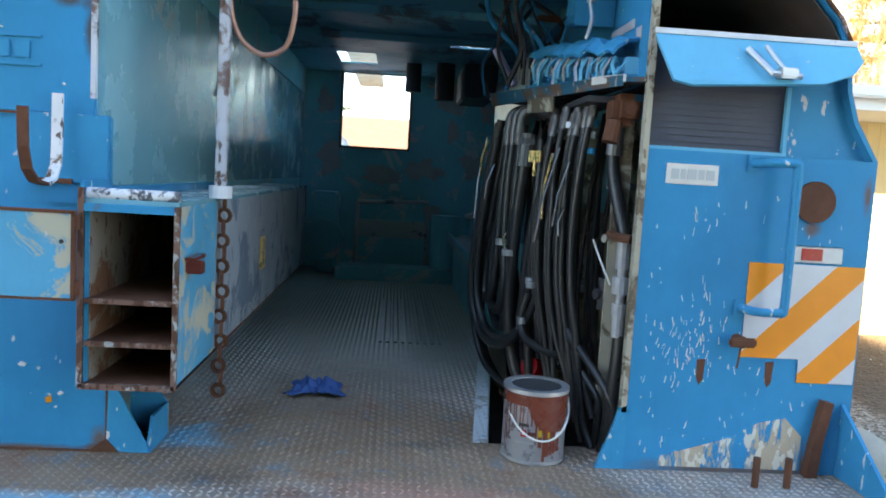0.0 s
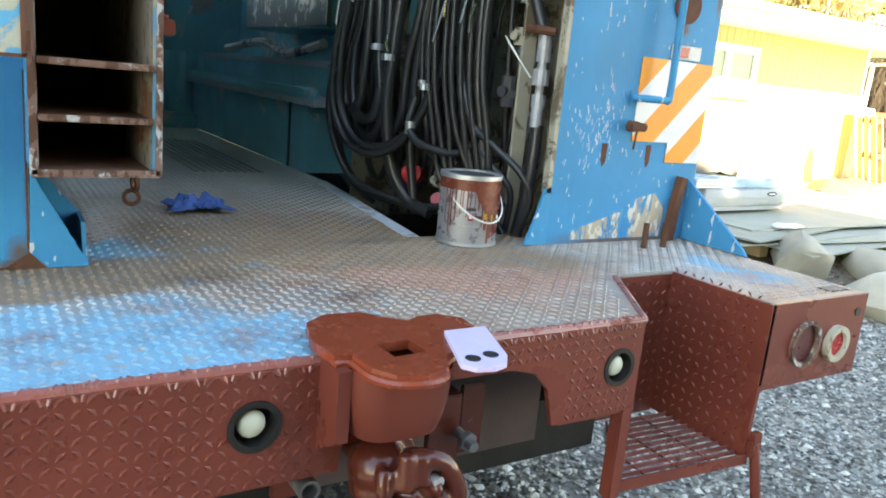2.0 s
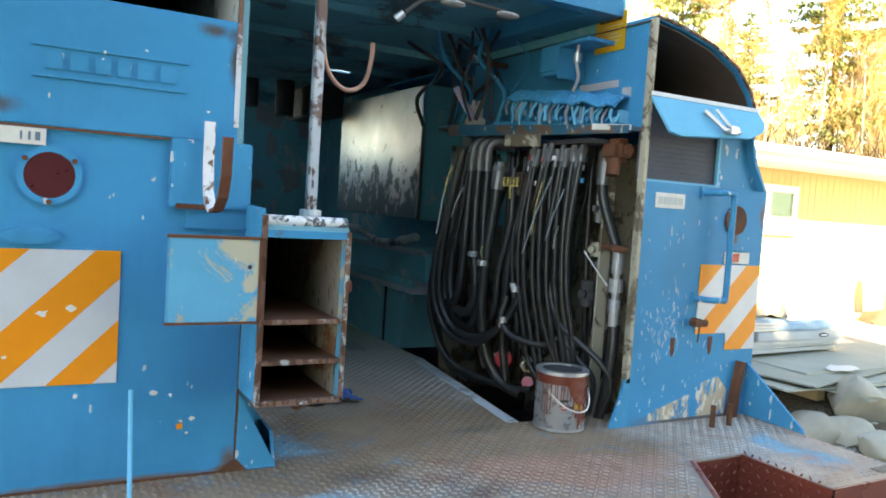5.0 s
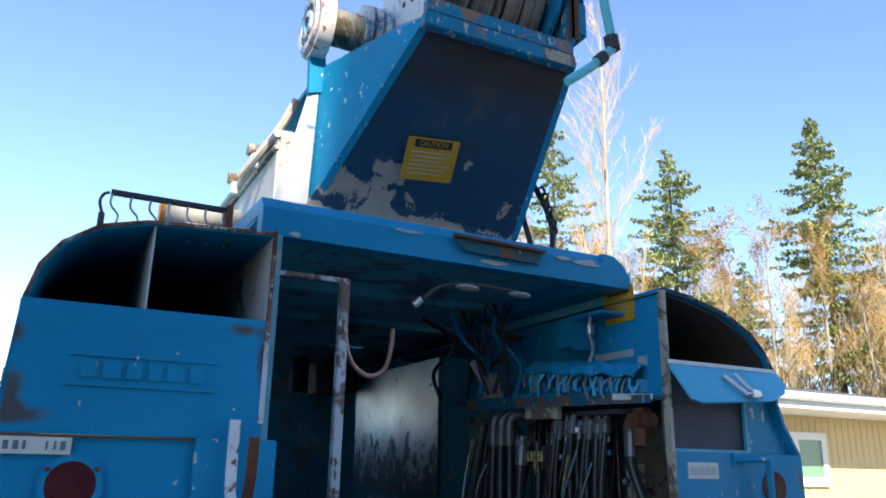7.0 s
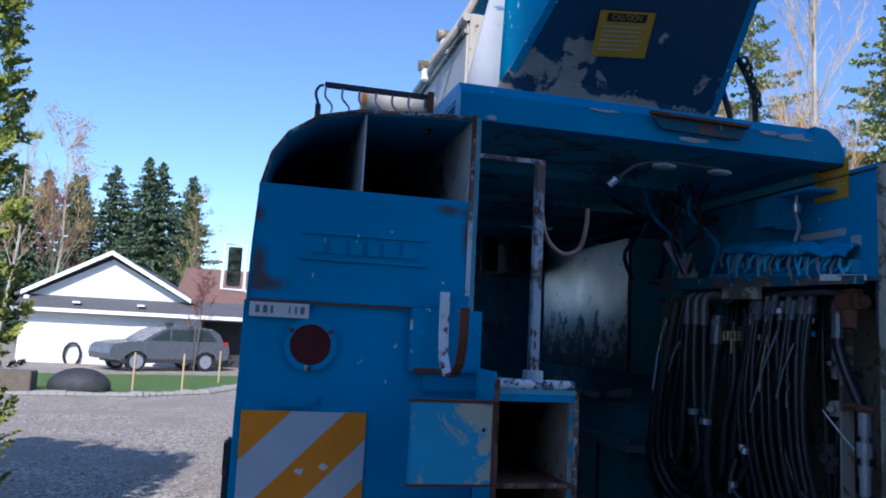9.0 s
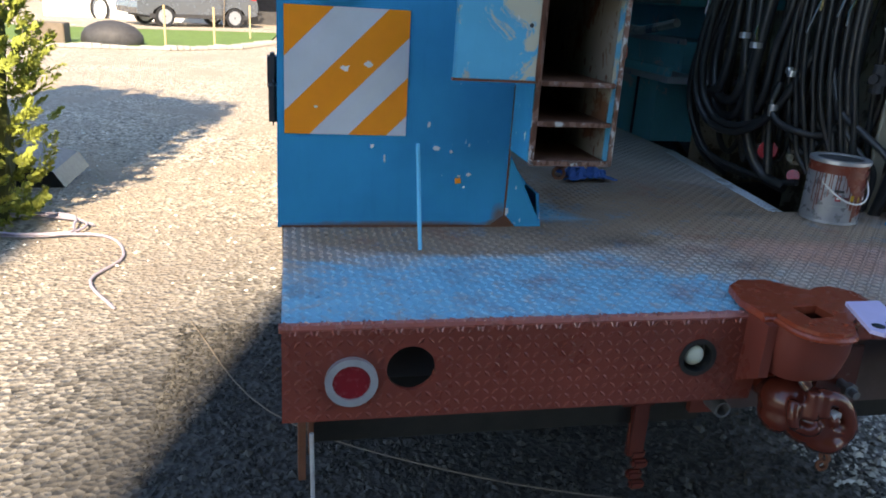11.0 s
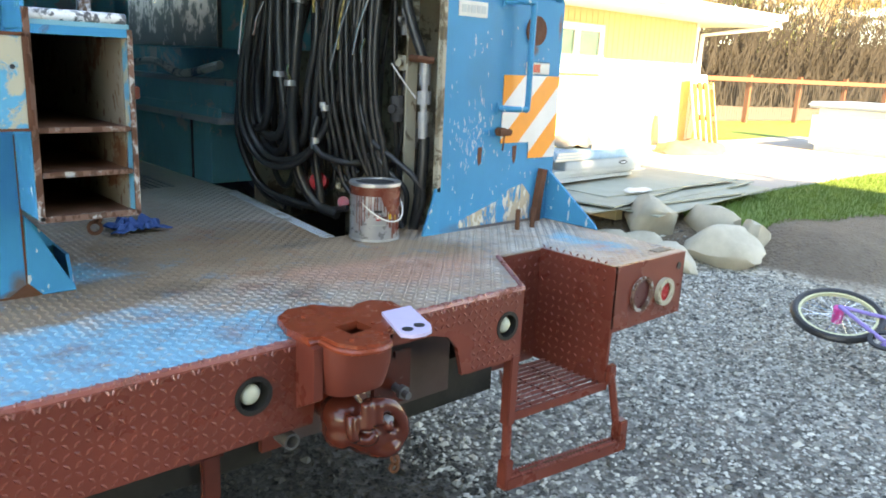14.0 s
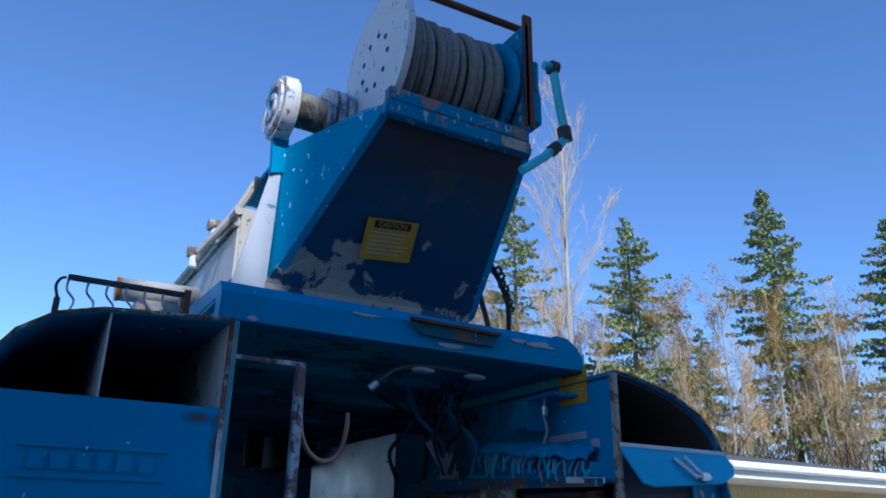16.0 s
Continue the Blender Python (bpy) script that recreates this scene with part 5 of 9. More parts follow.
for i, (px, pz, prx, prz) in enumerate(((0.42, 2.488, 0.07, 0.013), (0.33, 2.492, 0.04, 0.008), (0.06, 2.438, 0.06, 0.010), (-0.25, 2.495, 0.05, 0.006), (-0.60, 2.43, 0.02, 0.008))):
    peeled(px, pz, prx, prz, 2.03, i + 40, canopy)
for i, (px, pz, prx, prz) in enumerate(((0.40, 2.34, 0.17, 0.11), (0.20, 1.80, 0.16, 0.10), (-0.10, 1.75, 0.20, 0.08), (-0.46, 1.86, 0.12, 0.13), (0.58, 1.86, 0.10, 0.13), (0.42, 2.10, 0.06, 0.10), (-0.52, 2.25, 0.07, 0.12), (0.30, 1.50, 0.10, 0.06), (0.66, 2.25, 0.06, 0.10))):
    peeled(px, pz, prx, prz, 5.6, i + 3, wall)
bm = B()
for x0, x1, z0, z1 in ((-0.405, -0.388, 1.94, 2.485), (0.093, 0.108, 1.94, 2.485), (-0.405, 0.108, 1.935, 1.95), (-0.405, 0.108, 2.472, 2.487)):
    box(bm, x0, x1, 5.585, 5.63, z0, z1)
part("window_gasket", bm, M_BLACK, wall)
part("left_lower_wall", box(B(), -0.69, -0.68, 2.9, 5.6, DECK, 1.70), M_TEAL, truck)

rng = random.Random(12)
for cx, cz, r in ((-0.853, 1.263, 0.010), (-0.815, 1.255, 0.006), (-0.79, 1.19, 0.005), (-0.765, 1.195, 0.007), (-1.02, 1.265, 0.008), (-0.775, 1.16, 0.004), (-1.09, 1.455, 0.012), (-1.035, 1.465, 0.011), (-1.16, 1.36, 0.005), (-0.90, 2.05, 0.004), (-0.76, 1.93, 0.005)):
    pts = [(cx + r * rng.uniform(0.5, 1.3) * math.cos(0.785 * i), cz + 0.7 * r * rng.uniform(0.4, 1.3) * math.sin(0.785 * i)) for i in range(8)]
    part("paint_chip", prism(B(), pts, "y", REAR - (0.0125 if cz > 1.87 else 0.0065), REAR - (0.0095 if cz > 1.87 else 0.001)), M_PAPER, left, "pale chip in the paint")
part("paint_chip", prism(B(), [(-0.80, 1.183), (-0.786, 1.185), (-0.784, 1.172), (-0.798, 1.170)], "y", REAR - 0.0062, REAR - 0.001), M_ORANGE, left, "orange chip")
part("rust_bloom", prism(B(), [(-0.70, DECK + 0.002), (-0.655, 1.085), (-0.625, DECK + 0.002)], "y", REAR - 0.0075, REAR - 0.001), M_RUST, left, "rust at the foot of the seam")
part("foot_rust", box(B(), -1.245, -0.66, REAR - 0.0055, REAR - 0.001, DECK + 0.001, DECK + 0.006), M_RUST, left, "dark rust along the foot")

# ---- right body ----
RARC = [(0.625, 2.400), (0.74, 2.385), (0.90, 2.345), (1.02, 2.285), (1.09, 2.215), (1.125, 2.150), (1.135, 2.04), (1.160, 1.965), (1.222, 1.868), (1.225, 1.05)]
right = part("right_body", shell(shell(B(), RARC, REAR, 4.0, 0.012), RARC[5:], 4.0, 5.6, 0.012), M_BLUE, truck, "blue enamelled right side body with chamfered shoulder", smooth=True)
part("rear_panel", box(B(), 0.630, 1.220, REAR - 0.002, REAR + 0.012, DECK + 0.001, 1.868), M_STAINED_LOW, right, "scraped blue rear panel")
part("upper_rear_panel", prism(B(), [(0.985, 1.870), (1.220, 1.870), (1.158, 1.966), (1.132, 2.04), (1.125, 2.14), (0.985, 2.14)], "y", REAR + 0.03, REAR + 0.042), M_BLUE_WORN, right)
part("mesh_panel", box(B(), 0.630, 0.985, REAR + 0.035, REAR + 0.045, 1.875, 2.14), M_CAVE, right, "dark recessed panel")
bm = B()
for i in range(9):
    box(bm, 0.634, 0.980, REAR + 0.030, REAR + 0.036, 1.892 + i * 0.016, 1.898 + i * 0.016)
part("panel_ribs", bm, M_CAVE, right)
bm = B()
box(bm, 0.980, 0.990, REAR + 0.018, REAR + 0.03, 1.872, 2.04)
box(bm, 0.628, 0.990, REAR + 0.016, REAR + 0.03, 1.868, 1.877)
part("panel_frame", bm, M_BLUE_PALE, right)
part("inner_wall", box(B(), 0.618, 0.632, REAR + 0.004, 3.0, 2.03, 2.39), M_BLUE, right, "bright blue inner wall")
part("upper_filler", box(B(), 0.6195, 0.6305, REAR + 0.16, 3.0, 2.388, 2.481), M_TEAL, right)
part("corner_post", box(B(), 0.616, 0.630, REAR - 0.006, REAR + 0.02, 1.20, 2.39), M_CREAM, right, "pale chipped corner edge")
part("lower_corner", prism(B(), [(0.56, DECK + 0.002), (0.632, DECK + 0.002), (0.632, 1.22), (0.612, 1.21), (0.595, 1.15)], "y", REAR - 0.006, REAR + 0.006), M_BLUE_WORN, right)
part("bin_floor", box(B(), 0.632, 1.12, REAR + 0.05, 3.0, 2.135, 2.142), M_BROWN, right)
part("bin_back", box(B(), 0.632, 1.12, 3.0, 3.01, 2.14, 2.39), M_BROWN, right)
part("bin_lining", shell(B(), [(x - 0.014, z - 0.016) for x, z in RARC[:6]], REAR + 0.012, 3.0, 0.004), M_BROWN, right, "dull brown lining of the bin", smooth=True)
bm = B()
shell(bm, RARC[:6], REAR - 0.006, REAR + 0.01, 0.008)
part("opening_lip", bm, M_LIP, right, "rusty thin lip round the open bin")
flap = part("bin_flap", slab(B(), [(0.622, REAR - 0.002, 2.150), (0.655, REAR - 0.07, 2.028), (0.70, REAR - 0.075, 2.018), (1.02, REAR - 0.075, 2.040), (1.10, REAR - 0.06, 2.070), (1.135, REAR - 0.035, 2.105), (1.132, REAR - 0.002, 2.150)], 0.008), M_BLUE_PALE, right, "pale blue hinged flap hanging ajar")
part("flap_edge", box(B(), 0.622, 1.132, REAR - 0.008, REAR + 0.004, 2.145, 2.158), M_WHITE, flap)
bm = B()
tube(bm, [(0.845, REAR - 0.03, 2.118), (0.885, REAR - 0.085, 2.055), (0.955, REAR - 0.085, 2.052)], 0.008, 8)
tube(bm, [(0.885, REAR - 0.04, 2.125), (0.915, REAR - 0.085, 2.062)], 0.006, 8)
box(bm, 0.90, 0.945, REAR - 0.095, REAR - 0.065, 2.045, 2.07, 0.004)
part("flap_latch", bm, M_ZINC, flap, "worn steel latch")
label = part("label_plate", box(B(), 0.680, 0.812, REAR - 0.005, REAR - 0.002, 1.785, 1.835), M_PAPER, right, "grubby pale label with unreadable writing")
bm = B()
x = 0.692
for w in (0.02, 0.012, 0.022, 0.016, 0.02):
    box(bm, x, x + w, REAR - 0.0062, REAR - 0.0048, 1.797, 1.822)
    x += w + 0.005
part("writing_bar", bm, M_GREY_PANEL, label)
tape(0.914, 1.217, 1.296, 1.600, REAR - 0.004, [(-0.32, -0.195, M_ORANGE), (-0.195, -0.075, M_SILVER), (-0.075, 0.03, M_ORANGE), (0.03, 0.13, M_SILVER), (0.13, 0.235, M_ORANGE), (0.235, 0.32, M_SILVER)], right, (1.067, 1.357))
part("tail_lens", rod(B(), (1.067, REAR, 1.759), (1.067, REAR - 0.010, 1.759), 0.052, n=30), M_RUST, right, "rust red round lens")
bm = box(B(), 1.025, 1.155, REAR - 0.006, REAR - 0.002, 1.605, 1.648, 0.002)
sticker = part("danger_sticker", bm, M_PAPER, right, "torn red and white sticker")
part("sticker_patch", box(B(), 1.045, 1.10, REAR - 0.0075, REAR - 0.0055, 1.612, 1.642), M_REDBRIGHT, sticker)
bm = tube(B(), curve_points([(0.90, REAR - 0.004, 1.846), (0.92, REAR - 0.05, 1.848), (0.95, REAR - 0.058, 1.849), (0.975, REAR - 0.060, 1.848), (0.985, REAR - 0.060, 1.835), (0.985, REAR - 0.060, 1.70), (0.985, REAR - 0.060, 1.50), (0.975, REAR - 0.060, 1.484), (0.95, REAR - 0.058, 1.482), (0.92, REAR - 0.05, 1.482), (0.90, REAR - 0.004, 1.482)], 6), 0.011, 10)
handle = part("grab_handle", bm, M_BLUE_WORN, right, "bent tube grab handle in worn blue", smooth=True)
for z in (1.482, 1.846):
    part("handle_foot", box(B(), 0.882, 0.912, REAR - 0.008, REAR - 0.002, z - 0.022, z + 0.022, 0.002), M_BLUE_WORN, handle)
bm = B()
rod(bm, (0.900, REAR - 0.002, 1.400), (0.900, REAR - 0.035, 1.400), 0.016, n=12)
box(bm, 0.865, 0.935, REAR - 0.045, REAR - 0.03, 1.388, 1.412, 0.005)
rod(bm, (0.895, REAR - 0.04, 1.39), (0.890, REAR - 0.04, 1.335), 0.003, n=6)
part("door_latch", bm, M_RUST, right, "rusty turn latch")
for rx, rz in ((0.812, 1.317), (0.992, 1.317)):
    part("rust_streak", prism(B(), [(rx - 0.010, rz + 0.028), (rx + 0.012, rz + 0.03), (rx + 0.009, rz - 0.025), (rx, rz - 0.038), (rx - 0.008, rz - 0.02)], "y", REAR - 0.0035, REAR - 0.001), M_RUST, right, "rust hole")
for px, top in ((0.940, 1.125), (1.022, 1.125)):
    part("pin", rod(B(), (px, 1.79, DECK), (px, 1.79, top), 0.009, n=10), M_RUST, deck, "rusty upright pin")
part("fin", prism(B(), [(REAR, DECK + 0.002), (1.625, DECK + 0.002), (1.64, 1.07), (REAR, 1.245)], "x", 1.196, 1.206), M_BLUE_WORN, right, "triangular blue brace")
bm = prism(B(), [(1.105, DECK + 0.002), (1.135, DECK + 0.002), (1.142, 1.14), (1.160, 1.25), (1.134, 1.255), (1.116, 1.15)], "y", REAR - 0.030, REAR - 0.004)
part("rusty_stay", bm, M_RUST, right, "rusty bent stay")
m_scrape = painted("scraped_paint_patch", BLUE, under=(0.58, 0.40, 0.24), chips=0.48, under2=(0.66, 0.60, 0.50), chips2=0.55, big=10.0, stretch=(2.2, 2.2, 0.5))
part("scraped_patch", prism(B(), [(0.72, DECK + 0.012), (1.10, DECK + 0.012), (1.10, 1.15), (1.05, 1.20), (0.98, 1.185), (0.90, 1.14), (0.80, 1.11), (0.73, 1.09)], "y", REAR - 0.0028, REAR - 0.001), m_scrape, right, "paint scraped down to primer and rust")
bm = B()
rng = random.Random(4)
for _ in range(190):
    cx, cz = rng.uniform(0.66, 1.15), rng.uniform(1.10, 1.75)
    if rng.random() < 0.5:
        cx, cz = rng.gauss(0.78, 0.05), rng.gauss(1.40, 0.06)
    h, w = rng.uniform(0.004, 0.026), rng.uniform(0.0008, 0.0032)
    s = rng.uniform(-0.3, 0.3) * h
    bm.faces.new([bm.verts.new((cx + a * w + s * b, REAR - 0.0030, cz + b * h)) for a, b in ((-0.5, -0.5), (0.5, -0.4), (0.3, 0.5), (-0.4, 0.4))])
bmesh.ops.recalc_face_normals(bm, faces=bm.faces)
part("scratch_field", bm, M_PAPER, right, "pale scratches through the paint", "stuff")

# hose bay
baybox = part("hose_bay", box(B(), 0.95, 0.965, 1.95, 3.2, 0.80, 2.03), M_CREAM, truck, "grimy cream back of the hose bay")
part("bay_end", box(B(), 0.64, 0.95, 3.2, 3.212, 0.80, 2.03), M_CREAM, baybox)
part("bay_floor", box(B(), 0.24, 0.95, 2.0, 3.2, 0.79, 0.80), M_DARK, baybox)
part("bay_front", box(B(), 0.595, 0.64, REAR + 0.15, REAR + 0.16, 0.80, 1.98), M_CREAM, baybox)
part("bay_kerb", prism(B(), [(0.30, 2.03), (0.306, 2.03), (0.436, 3.0), (0.43, 3.0)], "z", 0.80, DECK + 0.002), M_ZINC, baybox)
shelf = part("valve_shelf", slab(B(), [(0.34, 2.80, 2.052), (0.35, 2.66, 2.052), (0.56, 1.90, 2.028), (0.62, 1.885, 2.028), (0.62, 2.99, 2.052)], -0.012), M_RUBBED, truck, "bent steel shelf over the hoses")
part("shelf_lip", slab(B(), [(0.335, 2.70, 2.066), (0.56, 1.895, 2.042), (0.56, 1.895, 2.016), (0.345, 2.70, 2.022)], 0.006), M_RUBBED, shelf)
part("shelf_tag", slab(B(), [(0.415, 2.40, 2.022), (0.462, 2.24, 2.018), (0.464, 2.24, 1.975), (0.418, 2.40, 1.98)], 0.005), M_CREAM, shelf, "grimy cream bracket plate")
part("shelf_end", slab(B(), [(0.52, 2.03, 2.05), (0.565, 1.892, 2.044), (0.565, 1.892, 2.026), (0.52, 2.03, 2.03)], 0.006), M_PAPER, shelf, "bare pale shelf edge")
bank = part("valve_bank", slab(B(), [(0.42, 2.50, 2.064), (0.58, 1.97, 2.045), (0.62, 1.97, 2.045), (0.62, 2.50, 2.064)], -0.012), M_BLUE_WORN, truck, "row of blue painted hydraulic valves")
for i in range(13):
    f = i / 12
    p = Vector((0.47, 2.40, 2.075)).lerp(Vector((0.595, 1.98, 2.055)), f)
    bm = box(B(), p.x - 0.012, p.x + 0.03, p.y - 0.009, p.y + 0.009, p.z - 0.02, p.z + 0.045, 0.003)
    rod(bm, (p.x - 0.005, p.y, p.z + 0.035), (p.x - 0.035, p.y - 0.012, p.z + 0.0), 0.005, n=6)
    rod(bm, (p.x - 0.012, p.y, p.z + 0.01), (p.x - 0.030, p.y, p.z + 0.012), 0.008, n=8)
    part("valve", bm, M_BLUE_WORN if i % 4 else M_BLUE_PALE, bank)
bm = B()
grid = []
for i in range(26):
    f = i / 25
    base = Vector((0.47, 2.42, 2.165)).lerp(Vector((0.60, 1.97, 2.115)), f)
    row = []
    for j in range(9):
        g = j / 8 - 0.5
        lift = 0.020 * noise.noise((f * 9, g * 4, 1)) + 0.012 * noise.noise((f * 22, g * 9, 4))
        row.append(bm.verts.new(base + Vector((g * 0.10 + 0.012 * noise.noise((f * 14, g * 3, 9)), g * 0.03, 0.045 * (0.25 - g * g) * 2 + lift + 0.03 * g))))
    grid.append(row)
for lo, hi in zip(grid, grid[1:]):
    for j in range(8):
        bm.faces.new((lo[j], lo[j + 1], hi[j + 1], hi[j]))
cover = part("valve_cover", bm, M_BLUE_WORN, bank, "battered bright blue valve cover")
so = cover.modifiers.new("thick", "SOLIDIFY")
so.thickness = 0.008
rng = random.Random(14)
for i in range(26):
    p = Vector((0.43, 2.42, 2.150)).lerp(Vector((0.565, 1.985, 2.10)), (i + rng.random()) / 26)
    q = p + Vector((rng.uniform(-0.03, 0.01), rng.uniform(-0.03, 0.02), rng.uniform(-0.085, -0.05)))
    part("valve_lever", tube(B(), [p, (p + q) / 2 + Vector((-0.008, 0.004, 0.004)), q], rng.choice((0.0035, 0.0045, 0.006)), 6), M_BLUE_PALE if i % 3 else M_ZINC, bank, "pale blue painted lever", smooth=True)
bm = box(B(), 0.50, 0.616, 2.06, 2.33, 2.330, 2.342, 0.003)
box(bm, 0.50, 0.512, 2.22, 2.33, 2.25, 2.340, 0.003)
box(bm, 0.50, 0.616, 2.215, 2.228, 2.22, 2.340, 0.003)
box(bm, 0.50, 0.60, 2.22, 2.33, 2.235, 2.247, 0.003)
part("filter_bracket", bm, M_BLUE, truck, "blue folded steel bracket")
bm = tube(B(), curve_points([(0.53, 2.15, 2.33), (0.525, 2.15, 2.27), (0.53, 2.14, 2.22), (0.52, 2.15, 2.17)], 5), 0.006, 8)
rod(bm, (0.528, 2.15, 2.30), (0.528, 2.15, 2.27), 0.014, n=10)
part("small_tap", bm, M_ZINC, truck, "small grey tap on a pipe", smooth=True)
bm = B()
for k in range(5):
    box(bm, 0.40 + 0.012 * k, 0.408 + 0.012 * k, 2.64, 2.66, 2.06, 2.15 + 0.02 * (k % 2), 0.002)
box(bm, 0.395, 0.465, 2.63, 2.67, 2.06, 2.10, 0.003)
part("lever_bank", bm, M_PAPER, truck, "bank of short pale levers")
part("rusty_strap", box(B(), 0.46, 0.54, 2.60, 2.62, 2.305, 2.325, 0.004), M_RUST, truck)
for y0, y1, z0, z1 in ((2.03, 2.24, 2.185, 2.21), (1.965, 2.01, 2.145, 2.18)):
    part("torn_label", box(B(), 0.6165, 0.6185, y0, y1, z0, z1), M_PEELED, right, "torn grey label")
rng = random.Random(8)
for i in range(14):
    x, y = rng.uniform(0.30, 0.58), rng.uniform(2.5, 3.0)
    bm = tube(B(), curve_points([(x, y, 2.08), (x + rng.uniform(-0.05, 0.05), y, 2.2), (x + rng.uniform(-0.08, 0.08), y + rng.uniform(-0.1, 0.1), 2.32), (x + rng.uniform(-0.1, 0.1), y + 0.1, 2.45)], 5), rng.choice((0.004, 0.006, 0.009)), 6)
    part("thin_line", bm, rng.choice((M_DARK, M_BLUE_WORN, M_ZINC)), truck, smooth=True)
part("lever", tube(B(), [(0.335, 2.66, 2.21), (0.40, 2.62, 2.09)], 0.014, 8), M_LILAC, truck, "pale blue lever")
bm = box(B(), 0.555, 0.628, 1.935, 2.03, 1.925, 2.005, 0.018)
rod(bm, (0.565, 1.96, 1.935), (0.555, 1.955, 1.88), 0.022, n=12)
rod(bm, (0.595, 1.925, 1.965), (0.595, 1.94, 1.965), 0.018, n=8)
part("rusty_elbow", bm, M_RUST, truck, "rusty cast pipe elbow")


def hose(pts, r, mat=None, fit=None, long=0.075):
    h = part("hose", tube(B(), curve_points(pts, 7), r, 10), mat or M_HOSE, hoses, smooth=True)
    if fit:
        a, b = Vector(pts[0]), Vector(pts[1])
        d = (b - a).normalized()
        bm = rod(B(), a - d * 0.004, a + d * long, r * 1.22, n=12)
        rod(bm, a + d * 0.012, a + d * 0.030, r * 1.45, n=6)
        rod(bm, a + d * (long - 0.008), a + d * long, r * 1.32, n=12)
        part("end_fitting", bm, fit, h, smooth=False)
    return h


hoses = part("hose_rack", box(B(), 0.50, 0.60, 2.0, 2.7, 1.985, 2.0), M_DARK, truck, "rack of black hydraulic hoses")
RACK_A, RACK_B, OUTWARD = Vector((0.37, 2.74, 0)), Vector((0.62, 2.02, 0)), Vector((-0.94, -0.34, 0))


def rack_at(u, out, z):
    """A place by its share of the rack's length, its distance into the aisle and its height."""
    return RACK_A.lerp(RACK_B, u) + OUTWARD * out + Vector((0, 0, z))


def run(r, fit, *stops, out=0.03, long=0.075):
    """A hose hung along the rack: its stops are shares of the rack's length and heights."""
    n = len(stops) - 1
    return hose([rack_at(u, out * (0.4 + 0.6 * math.sin(math.pi * min(1, 0.15 + i / n))), z) for i, (u, z) in enumerate(stops)], r, None, fit, long)


# a loose curtain of thinner hoses behind
rng = random.Random(21)
for i in range(26):
    u = 0.10 + 0.74 * (i + rng.random()) / 26
    r = rng.choice((0.0065, 0.008, 0.010, 0.012))
    low, top = rng.uniform(1.10, 1.32), rng.uniform(1.94, 1.99)
    sway, turn = rng.gauss(-0.02, 0.05), rng.choice((-1, 1)) * rng.uniform(0.08, 0.22)
    deep = -0.05 - 0.07 * rng.random()
    ends = (u + sway + turn, low + rng.uniform(0.2, 0.45))
    hose([rack_at(p, deep + 0.02 * math.sin(k), z) for k, (p, z) in enumerate(((u, top), (u + 0.006, top - 0.12), (u + sway * 0.5, 1.62), (u + sway, low + 0.15), (u + sway + turn * 0.35, low), (u + sway + turn * 0.8, low + 0.06), ends))], r)
# the heavy hoses with crimped elbows, that sweep down to the rear and up again
for i, u in enumerate((0.205, 0.255, 0.305)):
    bm = tube(B(), curve_points([rack_at(u + 0.075, -0.05, 1.985), rack_at(u + 0.04, 0.0, 2.004), rack_at(u + 0.005, 0.03, 1.985), rack_at(u, 0.035, 1.94)], 5), 0.017, 10)
    rod(bm, rack_at(u, 0.035, 1.945), rack_at(u, 0.035, 1.885), 0.0215, n=12)
    part("elbow_fitting", bm, M_CRIMP, hoses, "crimped grey elbow fitting", smooth=True)
run(0.0175, None, (0.205, 1.90), (0.205, 1.74), (0.20, 1.52), (0.17, 1.38), (0.09, 1.36), (0.055, 1.46), (0.075, 1.60), (0.13, 1.74), out=0.05)
run(0.0185, None, (0.255, 1.90), (0.262, 1.74), (0.28, 1.56), (0.30, 1.42), (0.25, 1.335), (0.14, 1.35), (0.09, 1.46), (0.10, 1.62), out=0.055)
run(0.0175, None, (0.305, 1.90), (0.312, 1.74), (0.322, 1.52), (0.315, 1.35), (0.24, 1.27), (0.13, 1.30), (0.06, 1.42), out=0.045)
run(0.021, M_CRIMP, (0.39, 1.915), (0.385, 1.76), (0.36, 1.54), (0.345, 1.38), (0.38, 1.20), (0.47, 1.09), (0.60, 1.06), out=0.055, long=0.10)
# long loops across the front
run(0.015, None, (0.16, 1.97), (0.12, 1.80), (0.075, 1.58), (0.085, 1.38), (0.19, 1.265), (0.35, 1.25), (0.49, 1.315), (0.58, 1.45), (0.66, 1.60), (0.74, 1.80), out=0.075)
run(0.013, None, (0.15, 1.96), (0.10, 1.75), (0.045, 1.53), (0.06, 1.36), (0.17, 1.245), (0.33, 1.225), (0.47, 1.29), (0.57, 1.42), (0.63, 1.56), (0.69, 1.74), out=0.085)
run(0.012, None, (0.14, 1.96), (0.08, 1.70), (0.0, 1.44), (0.02, 1.28), (0.14, 1.135), (0.34, 1.09), (0.53, 1.075), (0.66, 1.09), out=0.06)
run(0.011, None, (0.17, 1.96), (0.10, 1.66), (0.015, 1.42), (0.035, 1.24), (0.17, 1.11), (0.36, 1.075), (0.52, 1.07), out=0.045)
run(0.010, None, (0.18, 1.96), (0.12, 1.62), (0.035, 1.40), (0.05, 1.20), (0.19, 1.09), (0.38, 1.06), out=0.03)
run(0.009, None, (0.13, 1.95), (0.07, 1.68), (-0.02, 1.42), (0.0, 1.22), (0.10, 1.10), (0.25, 1.05), out=0.02)
